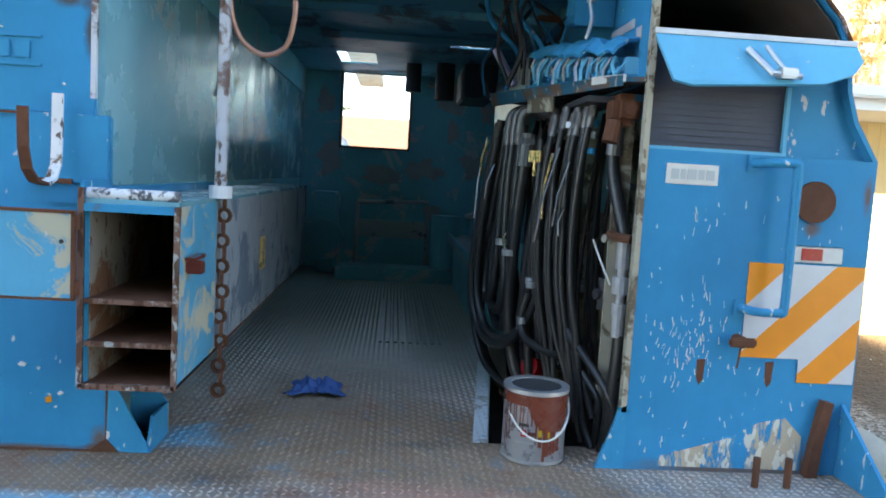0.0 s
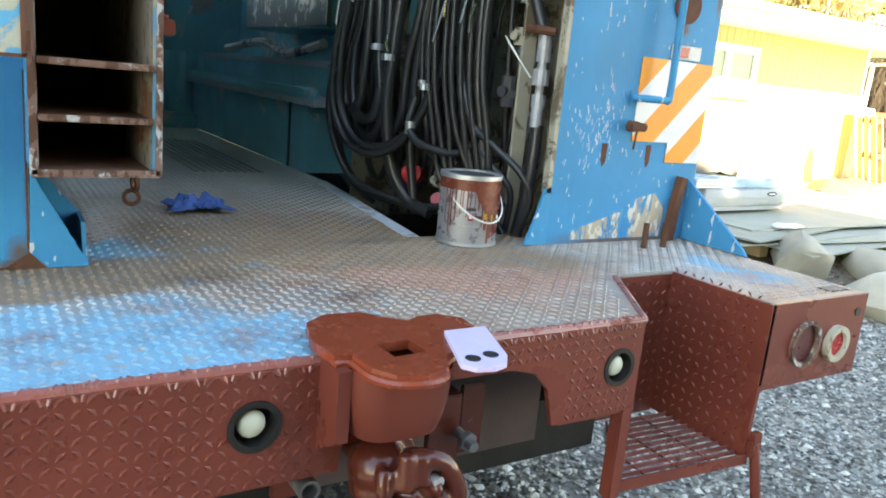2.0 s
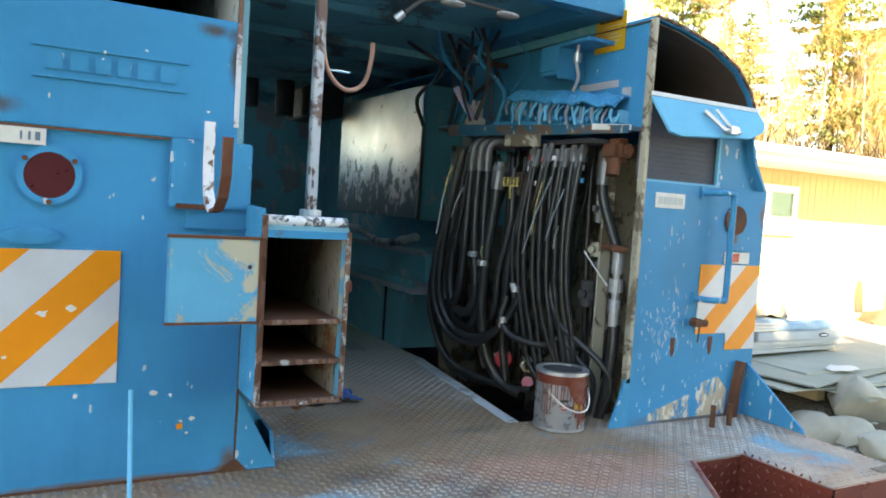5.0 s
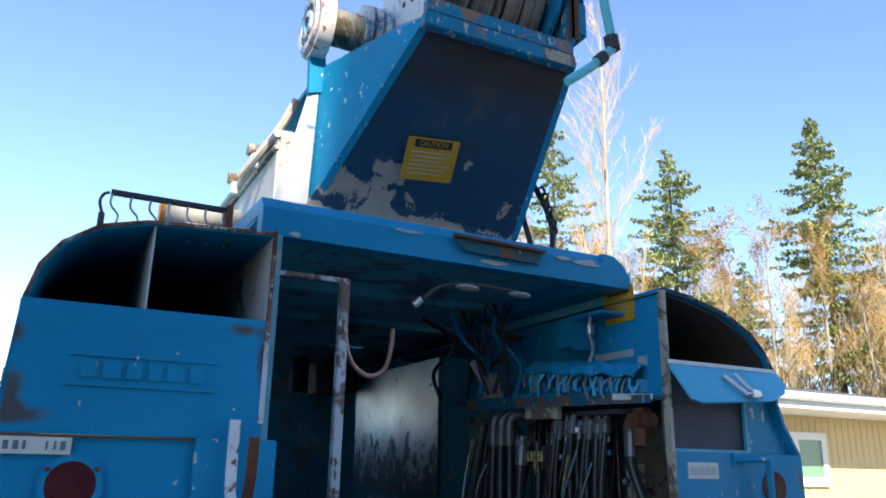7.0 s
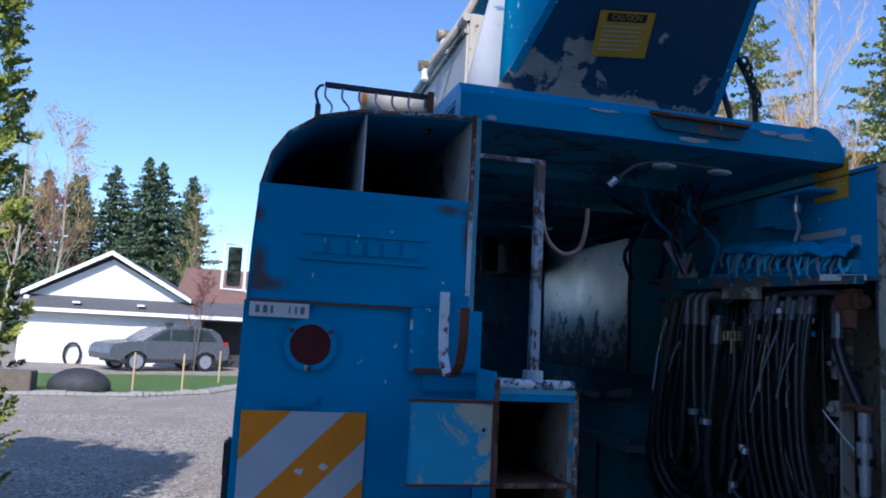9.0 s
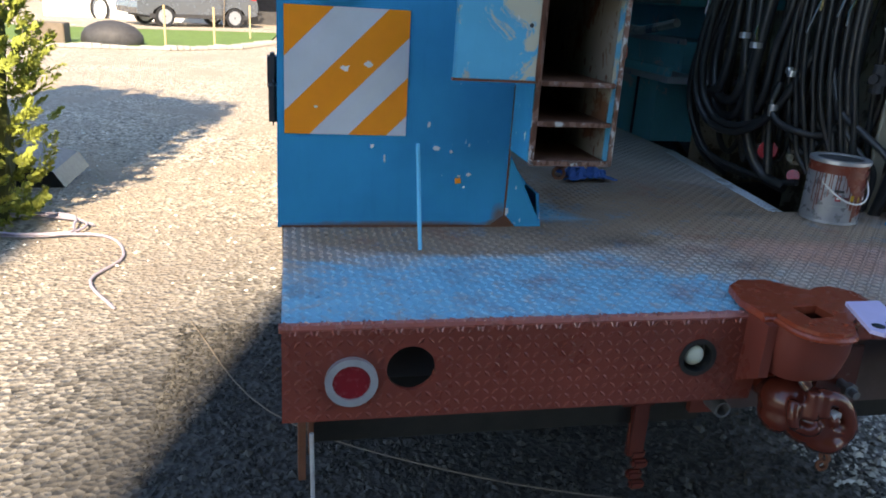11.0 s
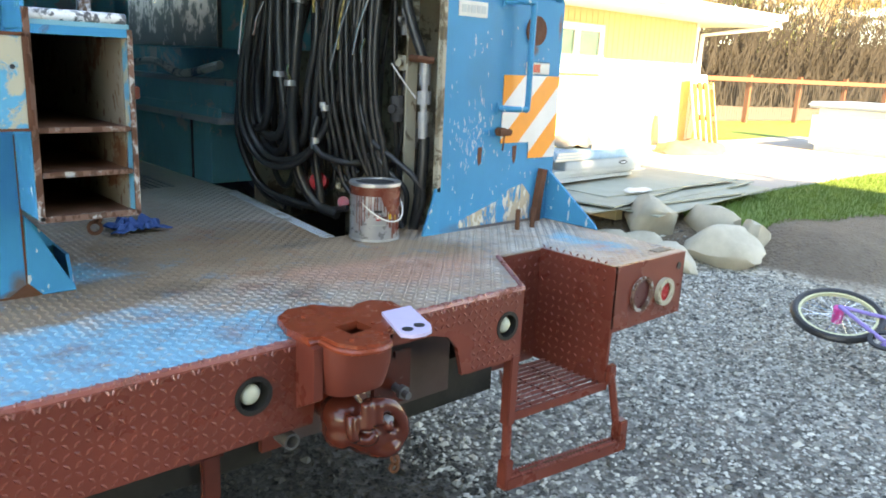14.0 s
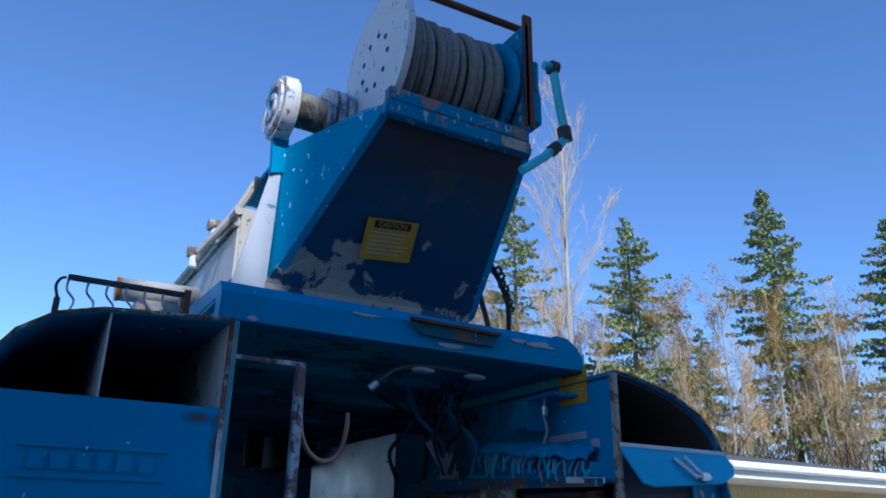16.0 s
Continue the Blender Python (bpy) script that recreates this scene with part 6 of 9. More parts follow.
run(0.013, None, (0.50, 1.42), (0.49, 1.34), (0.54, 1.29), (0.62, 1.27), (0.72, 1.265), (0.80, 1.30), out=0.07)
run(0.015, None, (0.56, 1.93), (0.53, 1.72), (0.49, 1.55), (0.47, 1.42), (0.46, 1.26), (0.50, 1.08), out=0.04)
run(0.016, None, (0.46, 1.90), (0.47, 1.70), (0.42, 1.52), (0.40, 1.36), (0.33, 1.29), (0.22, 1.31), out=0.03)
# the fall of thinner hoses from the marked caps
for i, (u, r, low, lean) in enumerate(((0.575, 0.0085, 1.26, -0.02), (0.60, 0.009, 1.20, 0.0), (0.625, 0.009, 1.17, 0.02), (0.65, 0.008, 1.30, -0.03), (0.675, 0.0095, 1.14, 0.01), (0.70, 0.009, 1.22, 0.03), (0.72, 0.0095, 1.16, 0.04), (0.765, 0.0105, 1.20, 0.0), (0.79, 0.009, 1.12, 0.03), (0.82, 0.014, 1.14, 0.02), (0.85, 0.010, 1.20, 0.02), (0.875, 0.011, 1.12, 0.01))):
    top = 1.985 if i % 2 else 1.965
    run(r, M_CRIMP, (u, top), (u - 0.015, top - 0.14), (u - 0.04 + lean, 1.66), (u - 0.03 + lean, 1.48), (u + lean, 1.34), (u + 0.03 + lean * 2, low), (u + 0.10 + lean, low - 0.07), out=0.05 + 0.012 * (i % 3), long=0.06)
run(0.011, None, (0.70, 1.62), (0.74, 1.48), (0.81, 1.36), (0.93, 1.30), (1.04, 1.24), (1.085, 1.17), (1.04, 1.06), out=0.05)
run(0.010, None, (0.66, 1.66), (0.72, 1.50), (0.80, 1.34), (0.90, 1.25), (0.99, 1.18), (0.98, 1.06), out=0.04)
# the hose and its couplings along the corner
run(0.018, M_CRIMP, (0.962, 1.96), (0.963, 1.84), (0.99, 1.76), (1.045, 1.65), (1.055, 1.62), out=0.02, long=0.11)
run(0.019, None, (1.072, 1.38), (1.075, 1.28), (1.06, 1.17), (1.03, 1.06), (1.0, 0.96), out=0.02)
for z0, z1, r in ((1.555, 1.635, 0.022), (1.535, 1.555, 0.014), (1.49, 1.535, 0.027), (1.465, 1.49, 0.014), (1.43, 1.465, 0.023), (1.375, 1.43, 0.019)):
    part("zinc_coupling", rod(B(), rack_at(1.068, 0.02, z0), rack_at(1.068, 0.02, z1), r * 0.9, n=12), M_FITTING, hoses, "dull zinc coupling")
part("coupling_clamp", tube(B(), [rack_at(1.00, 0.03, 1.642), rack_at(1.06, 0.05, 1.640), rack_at(1.12, 0.03, 1.636)], 0.012, 8), M_RUST, hoses, "rusty clamp", smooth=True)
part("thin_wire", tube(B(), curve_points([rack_at(0.90, 0.03, 1.62), rack_at(0.95, 0.035, 1.58), rack_at(1.04, 0.04, 1.51)], 5), 0.003, 6), M_PAPER, hoses, "thin pale wire", smooth=True)
# valves on the back of the bay
for u, z, tall, r, mat in ((0.91, 1.72, 0.10, 0.016, M_CRIMP), (0.91, 1.60, 0.05, 0.022, M_CREAM), (0.95, 1.50, 0.16, 0.018, M_CRIMP), (0.88, 1.42, 0.09, 0.026, M_DARK), (0.97, 1.33, 0.07, 0.020, M_CRIMP), (0.58, 1.14, 0.05, 0.024, M_CREAM), (0.40, 1.12, 0.06, 0.03, M_CREAM), (0.45, 1.52, 0.14, 0.02, M_CREAM)):
    bm = rod(B(), rack_at(u, -0.04, z), rack_at(u, -0.04, z + tall), r, n=14)
    rod(bm, rack_at(u, -0.04, z + tall * 0.3), rack_at(u, -0.04, z + tall * 0.55), r * 1.35, n=6)
    rod(bm, rack_at(u, -0.10, z + tall * 0.5), rack_at(u, 0.0, z + tall * 0.5), r * 0.6, n=10)
    part("bay_valve", bm, mat, hoses, "small valve body in the hose bay")
for (u0, z0), (u1, z1), mat in (((0.12, 1.91), (0.05, 1.63), M_CHROME), ((0.13, 1.90), (0.085, 1.78), M_BRASS), ((0.21, 1.82), (0.146, 1.70), M_CHROME), ((0.74, 1.87), (0.61, 1.59), M_CHROME), ((0.815, 1.83), (0.737, 1.645), M_CHROME), ((0.692, 1.85), (0.655, 1.66), M_BRASS), ((0.80, 1.70), (0.785, 1.62), M_CHROME), ((0.36, 1.60), (0.375, 1.55), M_CHROME)):
    part("bright_line", tube(B(), [rack_at(u0, 0.085, z0), rack_at((u0 + u1) / 2 - 0.004, 0.095, (z0 + z1) / 2), rack_at(u1, 0.09, z1)], 0.0036, 6), mat, hoses, "bare bright metal line", smooth=True)
part("brass_block", box(B(), 0.468, 0.515, 2.36, 2.44, 1.80, 1.885, 0.004), M_BROWN, hoses, "dull brown manifold block")
for i in range(5):
    p = rack_at(0.43 + 0.02 * i, 0.045, 1.865)
    part("brass_valve", rod(B(), p, p + Vector((0, 0, -0.035 - 0.045 * (i == 2))), 0.0055, n=8), M_BRASS, hoses, "brass fitting")
for i, (u, z, mat) in enumerate(((0.585, 1.945, M_REDBRIGHT), (0.582, 1.905, M_INKW), (0.612, 1.935, M_INKW), (0.665, 1.94, M_REDBRIGHT), (0.662, 1.915, M_INKW), (0.58, 1.875, M_REDBRIGHT), (0.605, 1.855, M_INKW), (0.71, 1.945, M_INKW), (0.868, 1.945, M_BLUE), (0.86, 1.915, M_INKW), (0.865, 1.87, M_BLUE))):
    part("marker_band", rod(B(), rack_at(u, 0.042, z), rack_at(u, 0.044, z - 0.017), 0.0125, n=10), mat, hoses, "coloured marker band")
for u, z, r in ((0.283, 1.575, 0.0215), (0.353, 1.545, 0.0235), (0.565, 1.465, 0.0165), (0.505, 1.345, 0.0165), (0.50, 1.325, 0.014), (0.55, 1.475, 0.014)):
    part("clamp_band", rod(B(), rack_at(u, 0.068, z), rack_at(u, 0.068, z - 0.02), r, n=12), M_ZINC, hoses, "bright crimped clamp")
part("red_cap", rod(B(), (0.50, 2.42, 1.165), (0.475, 2.40, 1.175), 0.034, n=16), M_REDBRIGHT, hoses, "dull red cap")
part("red_cap", rod(B(), (0.53, 2.30, 1.10), (0.51, 2.28, 1.11), 0.022, n=14), M_REDBRIGHT, hoses, "dull red cap")

# right side of the aisle
cab = part("steel_cabinet", box(B(), 0.605, 0.855, 3.46, 4.62, 1.655, 2.345, 0.004), M_TEAL, truck, "tall dark cabinet with a smeared steel door")
part("cabinet_door", box(B(), 0.592, 0.604, 3.45, 4.60, 1.662, 2.338, 0.003), M_MIRROR_PANEL, cab, "smeared shiny steel door")
part("door_edge", box(B(), 0.588, 0.608, 3.445, 3.452, 1.66, 2.34), M_STEEL, cab, "bright steel door edge")
part("bulkhead", box(B(), 0.86, 0.872, 3.212, 5.6, DECK, 1.66), M_TEAL, truck)
part("upper_strip", box(B(), 0.86, 0.872, 3.01, 5.6, 1.66, 2.482), M_TEAL, truck)
part("bulkhead_plate", box(B(), 0.69, 0.765, 3.19, 3.2, 2.035, 2.47), M_GREY_PANEL, truck, "bare grey upright plate")
bench = part("side_bench", box(B(), 0.43, 0.86, 3.212, 5.4, DECK + 0.001, 1.33), M_TEAL, truck, "low teal bench box")
part("bench_ledge", box(B(), 0.39, 0.86, 3.05, 5.4, 1.33, 1.36, 0.004), M_EDGE, bench, "pale chipped ledge")
part("bench_lip", box(B(), 0.385, 0.40, 3.04, 5.4, 1.36, 1.40, 0.003), M_TEAL, bench, "folded teal lip")
part("bench_step", box(B(), 0.56, 0.86, 3.25, 5.4, 1.36, 1.50, 0.006), M_TEAL, bench)
part("bench_step_edge", box(B(), 0.55, 0.562, 3.245, 5.4, 1.485, 1.512, 0.003), M_EDGE, bench, "chipped pale edge")
part("bench_joint", box(B(), 0.426, 0.431, 3.40, 3.42, DECK + 0.001, 1.33), M_DARK, bench)
part("bench_pipe", tube(B(), curve_points([(0.50, 3.25, 1.58), (0.47, 3.6, 1.53), (0.49, 4.0, 1.58), (0.46, 4.5, 1.54)]), 0.02, 8), M_GREY_PANEL, bench, "grey pipe along the bench", smooth=True)
part("wall_slot", box(B(), -0.673, -0.668, 4.32, 5.40, 2.31, 2.43), M_BLACK, left, "dark open slot")
part("slot_edge", box(B(), -0.674, -0.664, 4.30, 5.42, 2.43, 2.445), M_WHITE, left, "bright chipped slot edge")
bm = B()
rod(bm, (-0.45, 5.2, 1.30), (-0.45, 5.12, 1.30), 0.14, n=24)
box(bm, -0.55, -0.36, 5.15, 5.45, 1.35, 1.62, 0.02)
for k in range(5):
    ring(bm, (-0.45, 5.11 - 0.003 * k, 1.30), (0, -1, 0), 0.135 - 0.024 * k, 0.122 - 0.024 * k, 0.012)
rod(bm, (-0.45, 5.3, 1.06), (-0.45, 5.3, 1.40), 0.06)
part("pump_motor", bm, M_TEAL, truck, "dark blue pump motor against the back wall")
bm = B()
for x in (-0.235, 0.255):
    tube(bm, [(x, 5.3, DECK), (x, 5.3, 1.56)], 0.014, 8)
tube(bm, [(-0.235, 5.3, 1.56), (0.255, 5.3, 1.58)], 0.014, 8)
box(bm, -0.22, 0.24, 5.29, 5.31, 1.32, 1.44)
part("guard_frame", bm, M_GREY_PANEL, truck, "pale tubular guard frame")
part("floor_block", box(B(), -0.35, 0.45, 5.0, 5.25, DECK + 0.001, 1.14, 0.006), M_TEAL, truck)
part("hydraulic_motor", rod(B(), (0.38, 5.2, 1.14), (0.38, 5.2, 1.5), 0.10, n=18), M_TEAL, truck)
part("overhead_motor", rod(B(), (0.30, 4.9, 2.478), (0.30, 4.9, 2.25), 0.06, n=16), M_DARK, truck, "dark motor under the canopy", smooth=True)
part("overhead_motor", rod(B(), (0.10, 5.0, 2.478), (0.10, 5.0, 2.30), 0.05, n=16), M_DARK, truck, "dark motor under the canopy", smooth=True)
part("overhead_box", box(B(), 0.40, 0.60, 4.6, 5.2, 2.25, 2.45, 0.01), M_DARK, truck)

# ---- turret, winch and boom ----
P = {"bl": Vector((-0.408, 2.60, 2.73)), "br": Vector((0.488, 2.60, 2.735)), "tl": Vector((-0.169, 2.10, 3.318)), "tr": Vector((0.442, 2.10, 3.310))}
part("turret_base", rod(B(), (0.05, 3.1, 2.54), (0.05, 3.1, 2.70), 0.50, n=40), M_BLUE, truck, "round blue turret base", smooth=True)
turret = part("turret", slab(B(), [P["bl"], P["br"], P["tr"], P["tl"], (-0.372, 2.56, 2.800)], 0.012), M_TOWER, truck, "blue turret with flaking dark rear plate")
part("lower_plate", slab(B(), [(-0.42, 2.60, 2.54), (0.50, 2.60, 2.54), P["br"], P["bl"]], 0.012), M_TOWER, turret)
part("side_plate", slab(B(), [(-0.376, 2.565, 2.79), (-0.173, 2.10, 3.318), (-0.188, 2.30, 3.384), (-0.385, 2.62, 3.307), (-0.40, 2.63, 2.73)], 0.03), M_BLUE_WORN, turret, "bright blue side plate")
part("side_plate", slab(B(), [P["br"], P["tr"], (0.442, 2.30, 3.38), (0.49, 3.2, 3.30), (0.49, 3.2, 2.60)], 0.03), M_BLUE_WORN, turret, "bright blue side plate")
part("top_plate", slab(B(), [(-0.188, 2.30, 3.384), (0.442, 2.30, 3.384), (0.49, 3.2, 3.30), (-0.385, 3.2, 3.30), (-0.385, 2.62, 3.307)], 0.02), M_BLUE_WORN, turret)
for k, (fy, fz, fr) in enumerate(((2.50, 3.10, 0.055), (2.47, 3.06, 0.03), (2.55, 3.19, 0.03), (2.58, 3.02, 0.04), (2.40, 3.25, 0.022), (2.60, 3.24, 0.03))):
    a = Vector((-0.376, 2.565, 2.79)).lerp(Vector((-0.188, 2.30, 3.384)), (fz - 2.79) / 0.594)
    pts = []
    for i in range(18):
        w = 6.28319 * i / 18
        rr = fr * (0.7 + 0.7 * noise.noise((1.5 * math.cos(w), 1.5 * math.sin(w), k + 0.5)))
        z_, y_ = fz + rr * 1.2 * math.sin(w), fy + rr * 0.8 * math.cos(w)
        pts.append((-0.380 + (z_ - 2.79) * 0.3458 + (y_ - 2.565) * 0.0185, y_, z_))
    part("peeled_patch", slab(B(), pts, 0.006), M_PEELED, turret, "bare primer where paint has peeled")
part("white_edge", slab(B(), [(-0.565, 2.62, 2.55), (-0.41, 2.60, 2.55), (-0.384, 2.61, 3.31), (-0.40, 2.62, 3.31)], 0.03), M_EDGE, turret, "chipped white painted side face")
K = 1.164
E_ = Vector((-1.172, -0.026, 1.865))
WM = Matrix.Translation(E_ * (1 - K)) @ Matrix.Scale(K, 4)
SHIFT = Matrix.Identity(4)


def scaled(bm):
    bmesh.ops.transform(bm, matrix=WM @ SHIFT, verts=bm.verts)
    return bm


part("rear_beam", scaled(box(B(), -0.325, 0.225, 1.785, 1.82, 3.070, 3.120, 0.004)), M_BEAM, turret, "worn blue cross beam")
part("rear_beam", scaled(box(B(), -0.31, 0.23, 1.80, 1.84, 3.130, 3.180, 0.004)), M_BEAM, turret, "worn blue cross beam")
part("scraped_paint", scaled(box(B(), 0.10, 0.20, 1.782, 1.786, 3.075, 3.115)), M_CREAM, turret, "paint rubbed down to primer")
nrm = (P["br"] - P["bl"]).cross(P["tl"] - P["bl"]).normalized()
if nrm.z > 0:
    nrm = -nrm
up = P["tr"] - P["br"]
up.x = 0
up.normalize()


def decal(c, wide, tall, mw, parent, name="caution_decal"):
    """A yellow warning decal; mw is the pose of its middle, facing +z with y up."""
    bm = box(B(), -wide / 2, wide / 2, -tall / 2, tall / 2, 0, 0.002, m=mw)
    d = part(name, bm, M_YELLOW, parent, "faded yellow caution decal")
    part("decal_header", box(B(), -wide * 0.36, wide * 0.36, tall * 0.28, tall * 0.46, 0.0022, 0.003, m=mw), M_INK, d, "black header bar")
    writing("caution_letters", "CAUTION", tall * 0.17, mw @ pose(0, tall * 0.37, 0.0034), M_YELLOW, d, squeeze=wide * 0.72 / tall)
    bm = B()
    for i in range(6):
        box(bm, -wide * 0.40, wide * (0.40 - 0.08 * (i % 3)), tall * (0.16 - 0.10 * i), tall * (0.18 - 0.10 * i), 0.0022, 0.003, m=mw)
    part("text_bar", bm, M_GREY_PANEL, d)


axes = Matrix((Vector((1, 0, 0)), up, Vector((1, 0, 0)).cross(up))).transposed().to_4x4()
if (axes @ Vector((0, 0, 1))).dot(nrm) < 0:
    axes = Matrix((Vector((-1, 0, 0)), up, Vector((-1, 0, 0)).cross(up))).transposed().to_4x4()
decal(None, 0.212, 0.170, Matrix.Translation(Vector((0.010, P["bl"].y, P["bl"].z)) + up * 0.265 + nrm * 0.003) @ axes @ pose(0, 0, 0, 0, 0, 5.5), turret)
decal(None, 0.155, 0.13, Matrix.Translation((0.616, 2.09, 2.375)) @ Matrix(((0, 0, -1, 0), (-1, 0, 0, 0), (0, 1, 0, 0), (0, 0, 0, 1))), right)

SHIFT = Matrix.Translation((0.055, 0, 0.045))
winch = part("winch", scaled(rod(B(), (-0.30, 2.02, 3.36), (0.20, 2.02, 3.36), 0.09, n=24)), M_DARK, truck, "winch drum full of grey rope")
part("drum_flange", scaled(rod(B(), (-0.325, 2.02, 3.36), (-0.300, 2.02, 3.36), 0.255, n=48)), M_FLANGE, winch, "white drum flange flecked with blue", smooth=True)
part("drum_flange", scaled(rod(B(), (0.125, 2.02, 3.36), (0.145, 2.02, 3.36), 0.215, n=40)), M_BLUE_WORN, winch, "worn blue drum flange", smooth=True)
m_rope = plain("grey_braided_rope", (0.23, 0.21, 0.185), 0.9, 0, 0.5, 40, 1.6, 130)
turns = []
for i in range(12 * 24 + 1):
    a = 6.28319 * i / 24
    r = 0.180 + 0.007 * math.sin(i * 0.11) + 0.004 * math.sin(i * 0.037)
    turns.append((-0.280 + 0.39 * i / (12 * 24) + 0.006 * math.sin(i * 0.083) + 0.004 * math.sin(i * 0.31), 2.02 + r * math.cos(a), 3.36 + r * math.sin(a)))
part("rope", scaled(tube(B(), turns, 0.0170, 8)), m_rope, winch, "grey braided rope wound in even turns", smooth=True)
for i in range(9):
    a = 0.4 + i * 0.7
    bm = rod(B(), (-0.328, 2.02 + 0.10 * math.cos(a), 3.36 + 0.10 * math.sin(a)), (-0.324, 2.02 + 0.10 * math.cos(a), 3.36 + 0.10 * math.sin(a)), 0.010, n=8)
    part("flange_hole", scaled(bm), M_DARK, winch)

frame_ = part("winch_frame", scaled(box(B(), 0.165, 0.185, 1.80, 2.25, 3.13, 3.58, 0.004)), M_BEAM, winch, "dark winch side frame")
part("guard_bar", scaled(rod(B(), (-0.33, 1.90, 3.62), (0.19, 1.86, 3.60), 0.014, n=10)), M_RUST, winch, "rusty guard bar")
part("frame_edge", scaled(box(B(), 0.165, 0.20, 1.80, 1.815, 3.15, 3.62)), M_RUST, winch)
bm = B()
rod(bm, (0.20, 1.95, 3.36), (0.28, 1.95, 3.36), 0.07, n=16)
box(bm, 0.20, 0.27, 1.84, 2.0, 3.20, 3.34, 0.01)
rod(bm, (0.24, 1.86, 3.34), (0.24, 1.86, 3.46), 0.025, n=10)
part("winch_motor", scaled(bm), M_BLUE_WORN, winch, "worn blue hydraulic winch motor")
pipe = part("hydraulic_pipe", tube(B(), [(0.305, 1.80, 3.475), (0.345, 1.80, 3.475), (0.352, 1.80, 3.44), (0.366, 1.80, 3.34), (0.388, 1.80, 3.225), (0.390, 1.80, 3.195), (0.368, 1.80, 3.170), (0.30, 1.81, 3.10), (0.208, 1.82, 3.026)], 0.017, 8), M_TEAL, winch, "bent dark blue hydraulic pipe", smooth=True)
for p, q, r in (((0.335, 1.80, 3.475), (0.362, 1.80, 3.475), 0.028), ((0.383, 1.80, 3.235), (0.392, 1.80, 3.185), 0.026), ((0.352, 1.80, 3.152), (0.326, 1.806, 3.126), 0.022)):
    part("pipe_joint", rod(B(), p, q, r, n=12), M_DARK, pipe, "dark pipe joint", smooth=True)
# boom tip and sheaves on the far side
boom = part("boom", box(B(), -0.47, -0.18, 2.85, 9.4, 2.80, 3.12, 0.01), M_BOOM, truck, "white boom stowed over the roof")
part("boom_rail", tube(B(), [(-0.475, 2.85, 3.10), (-0.475, 9.3, 3.10)], 0.018, 8), M_BOOM, boom, "yellowed cable along the boom", smooth=True)
part("boom_rail", tube(B(), [(-0.475, 2.85, 3.04), (-0.475, 9.3, 3.04)], 0.010, 8), M_CREAM, boom, smooth=True)
for y in (3.15, 3.55, 4.3):
    part("roller", rod(B(), (-0.53, y, 3.13), (-0.44, y, 3.13), 0.028, n=12), M_CREAM, boom, "small cream roller", smooth=True)
    part("roller_bracket", box(B(), -0.515, -0.465, y - 0.02, y + 0.02, 3.05, 3.13, 0.006), M_WHITE, boom)
part("curved_arm", tube(B(), curve_points([(-0.56, 3.10, 2.98), (-0.50, 2.98, 3.07), (-0.45, 2.92, 3.16), (-0.40, 2.88, 3.28)]), 0.018, 8), M_BOOM, boom, "pale curved tube", smooth=True)
part("white_roll", rod(B(), (-0.88, 2.80, 2.675), (-0.60, 2.83, 2.695), 0.042, n=18), M_BOOM, truck, "white roll lying on the roof", smooth=True)
part("roll_end", rod(B(), (-0.892, 2.80, 2.675), (-0.878, 2.80, 2.675), 0.044, n=18), M_ORANGE, truck, "orange end cap")
part("roll_cradle", box(B(), -0.82, -0.66, 2.76, 2.86, 2.36, 2.64), M_TOWER, truck)
M_SHEAVE = painted("white_enamel_flaking_to_blue_and_rust", (0.72, 0.70, 0.66), under=(0.02, 0.25, 0.48), chips=0.52, under2=(0.30, 0.10, 0.04), chips2=0.60, big=9.0)
part("sheave", rod(B(), (-0.44, 2.60, 3.47), (-0.38, 2.60, 3.47), 0.135, n=32), M_SHEAVE, truck, "chipped white and blue sheave wheel", smooth=True)
bm = ring(B(), (-0.445, 2.60, 3.47), (-1, 0, 0), 0.115, 0.085, 0.012)
ring(bm, (-0.445, 2.60, 3.47), (-1, 0, 0), 0.055, 0.03, 0.016)
part("sheave_ring", bm, M_SHEAVE, truck, smooth=True)
bm = rod(B(), (-0.38, 2.60, 3.49), (-0.20, 2.60, 3.49), 0.075, n=24)
part("tip_drum", bm, M_CREAM, truck, "cream capstan drum", smooth=True)
bm = B()
for x in (-0.24, -0.20, -0.165):
    ring(bm, (x, 2.60, 3.50), (1, 0, 0), 0.115, 0.06, 0.022)
part("drum_rim", bm, M_SHEAVE, truck, smooth=True)
part("sheave_post", slab(B(), [(-0.43, 2.60, 3.18), (-0.36, 2.60, 3.20), (-0.385, 2.60, 3.50), (-0.44, 2.60, 3.48)], 0.03), M_BLUE_WORN, truck)
bm = B()
tube(bm, curve_points([(0.50, 2.55, 3.20), (0.56, 2.55, 3.0), (0.62, 2.55, 2.90), (0.66, 2.55, 2.80), (0.68, 2.58, 2.62)]), 0.012, 8)
tube(bm, curve_points([(0.50, 2.58, 3.05), (0.53, 2.58, 2.85), (0.57, 2.58, 2.72), (0.60, 2.58, 2.55)]), 0.012, 8)
for k in range(7):
    ring(bm, (0.60 + 0.010 * k, 2.53, 2.95 - 0.028 * k), ((0, 1, 0), (1, 0.3, 0))[k % 2], 0.020, 0.011, 0.009, 12)
part("hanging_chain", bm, M_DARK, truck, "dark chains and hoses hanging off the turret", smooth=True)
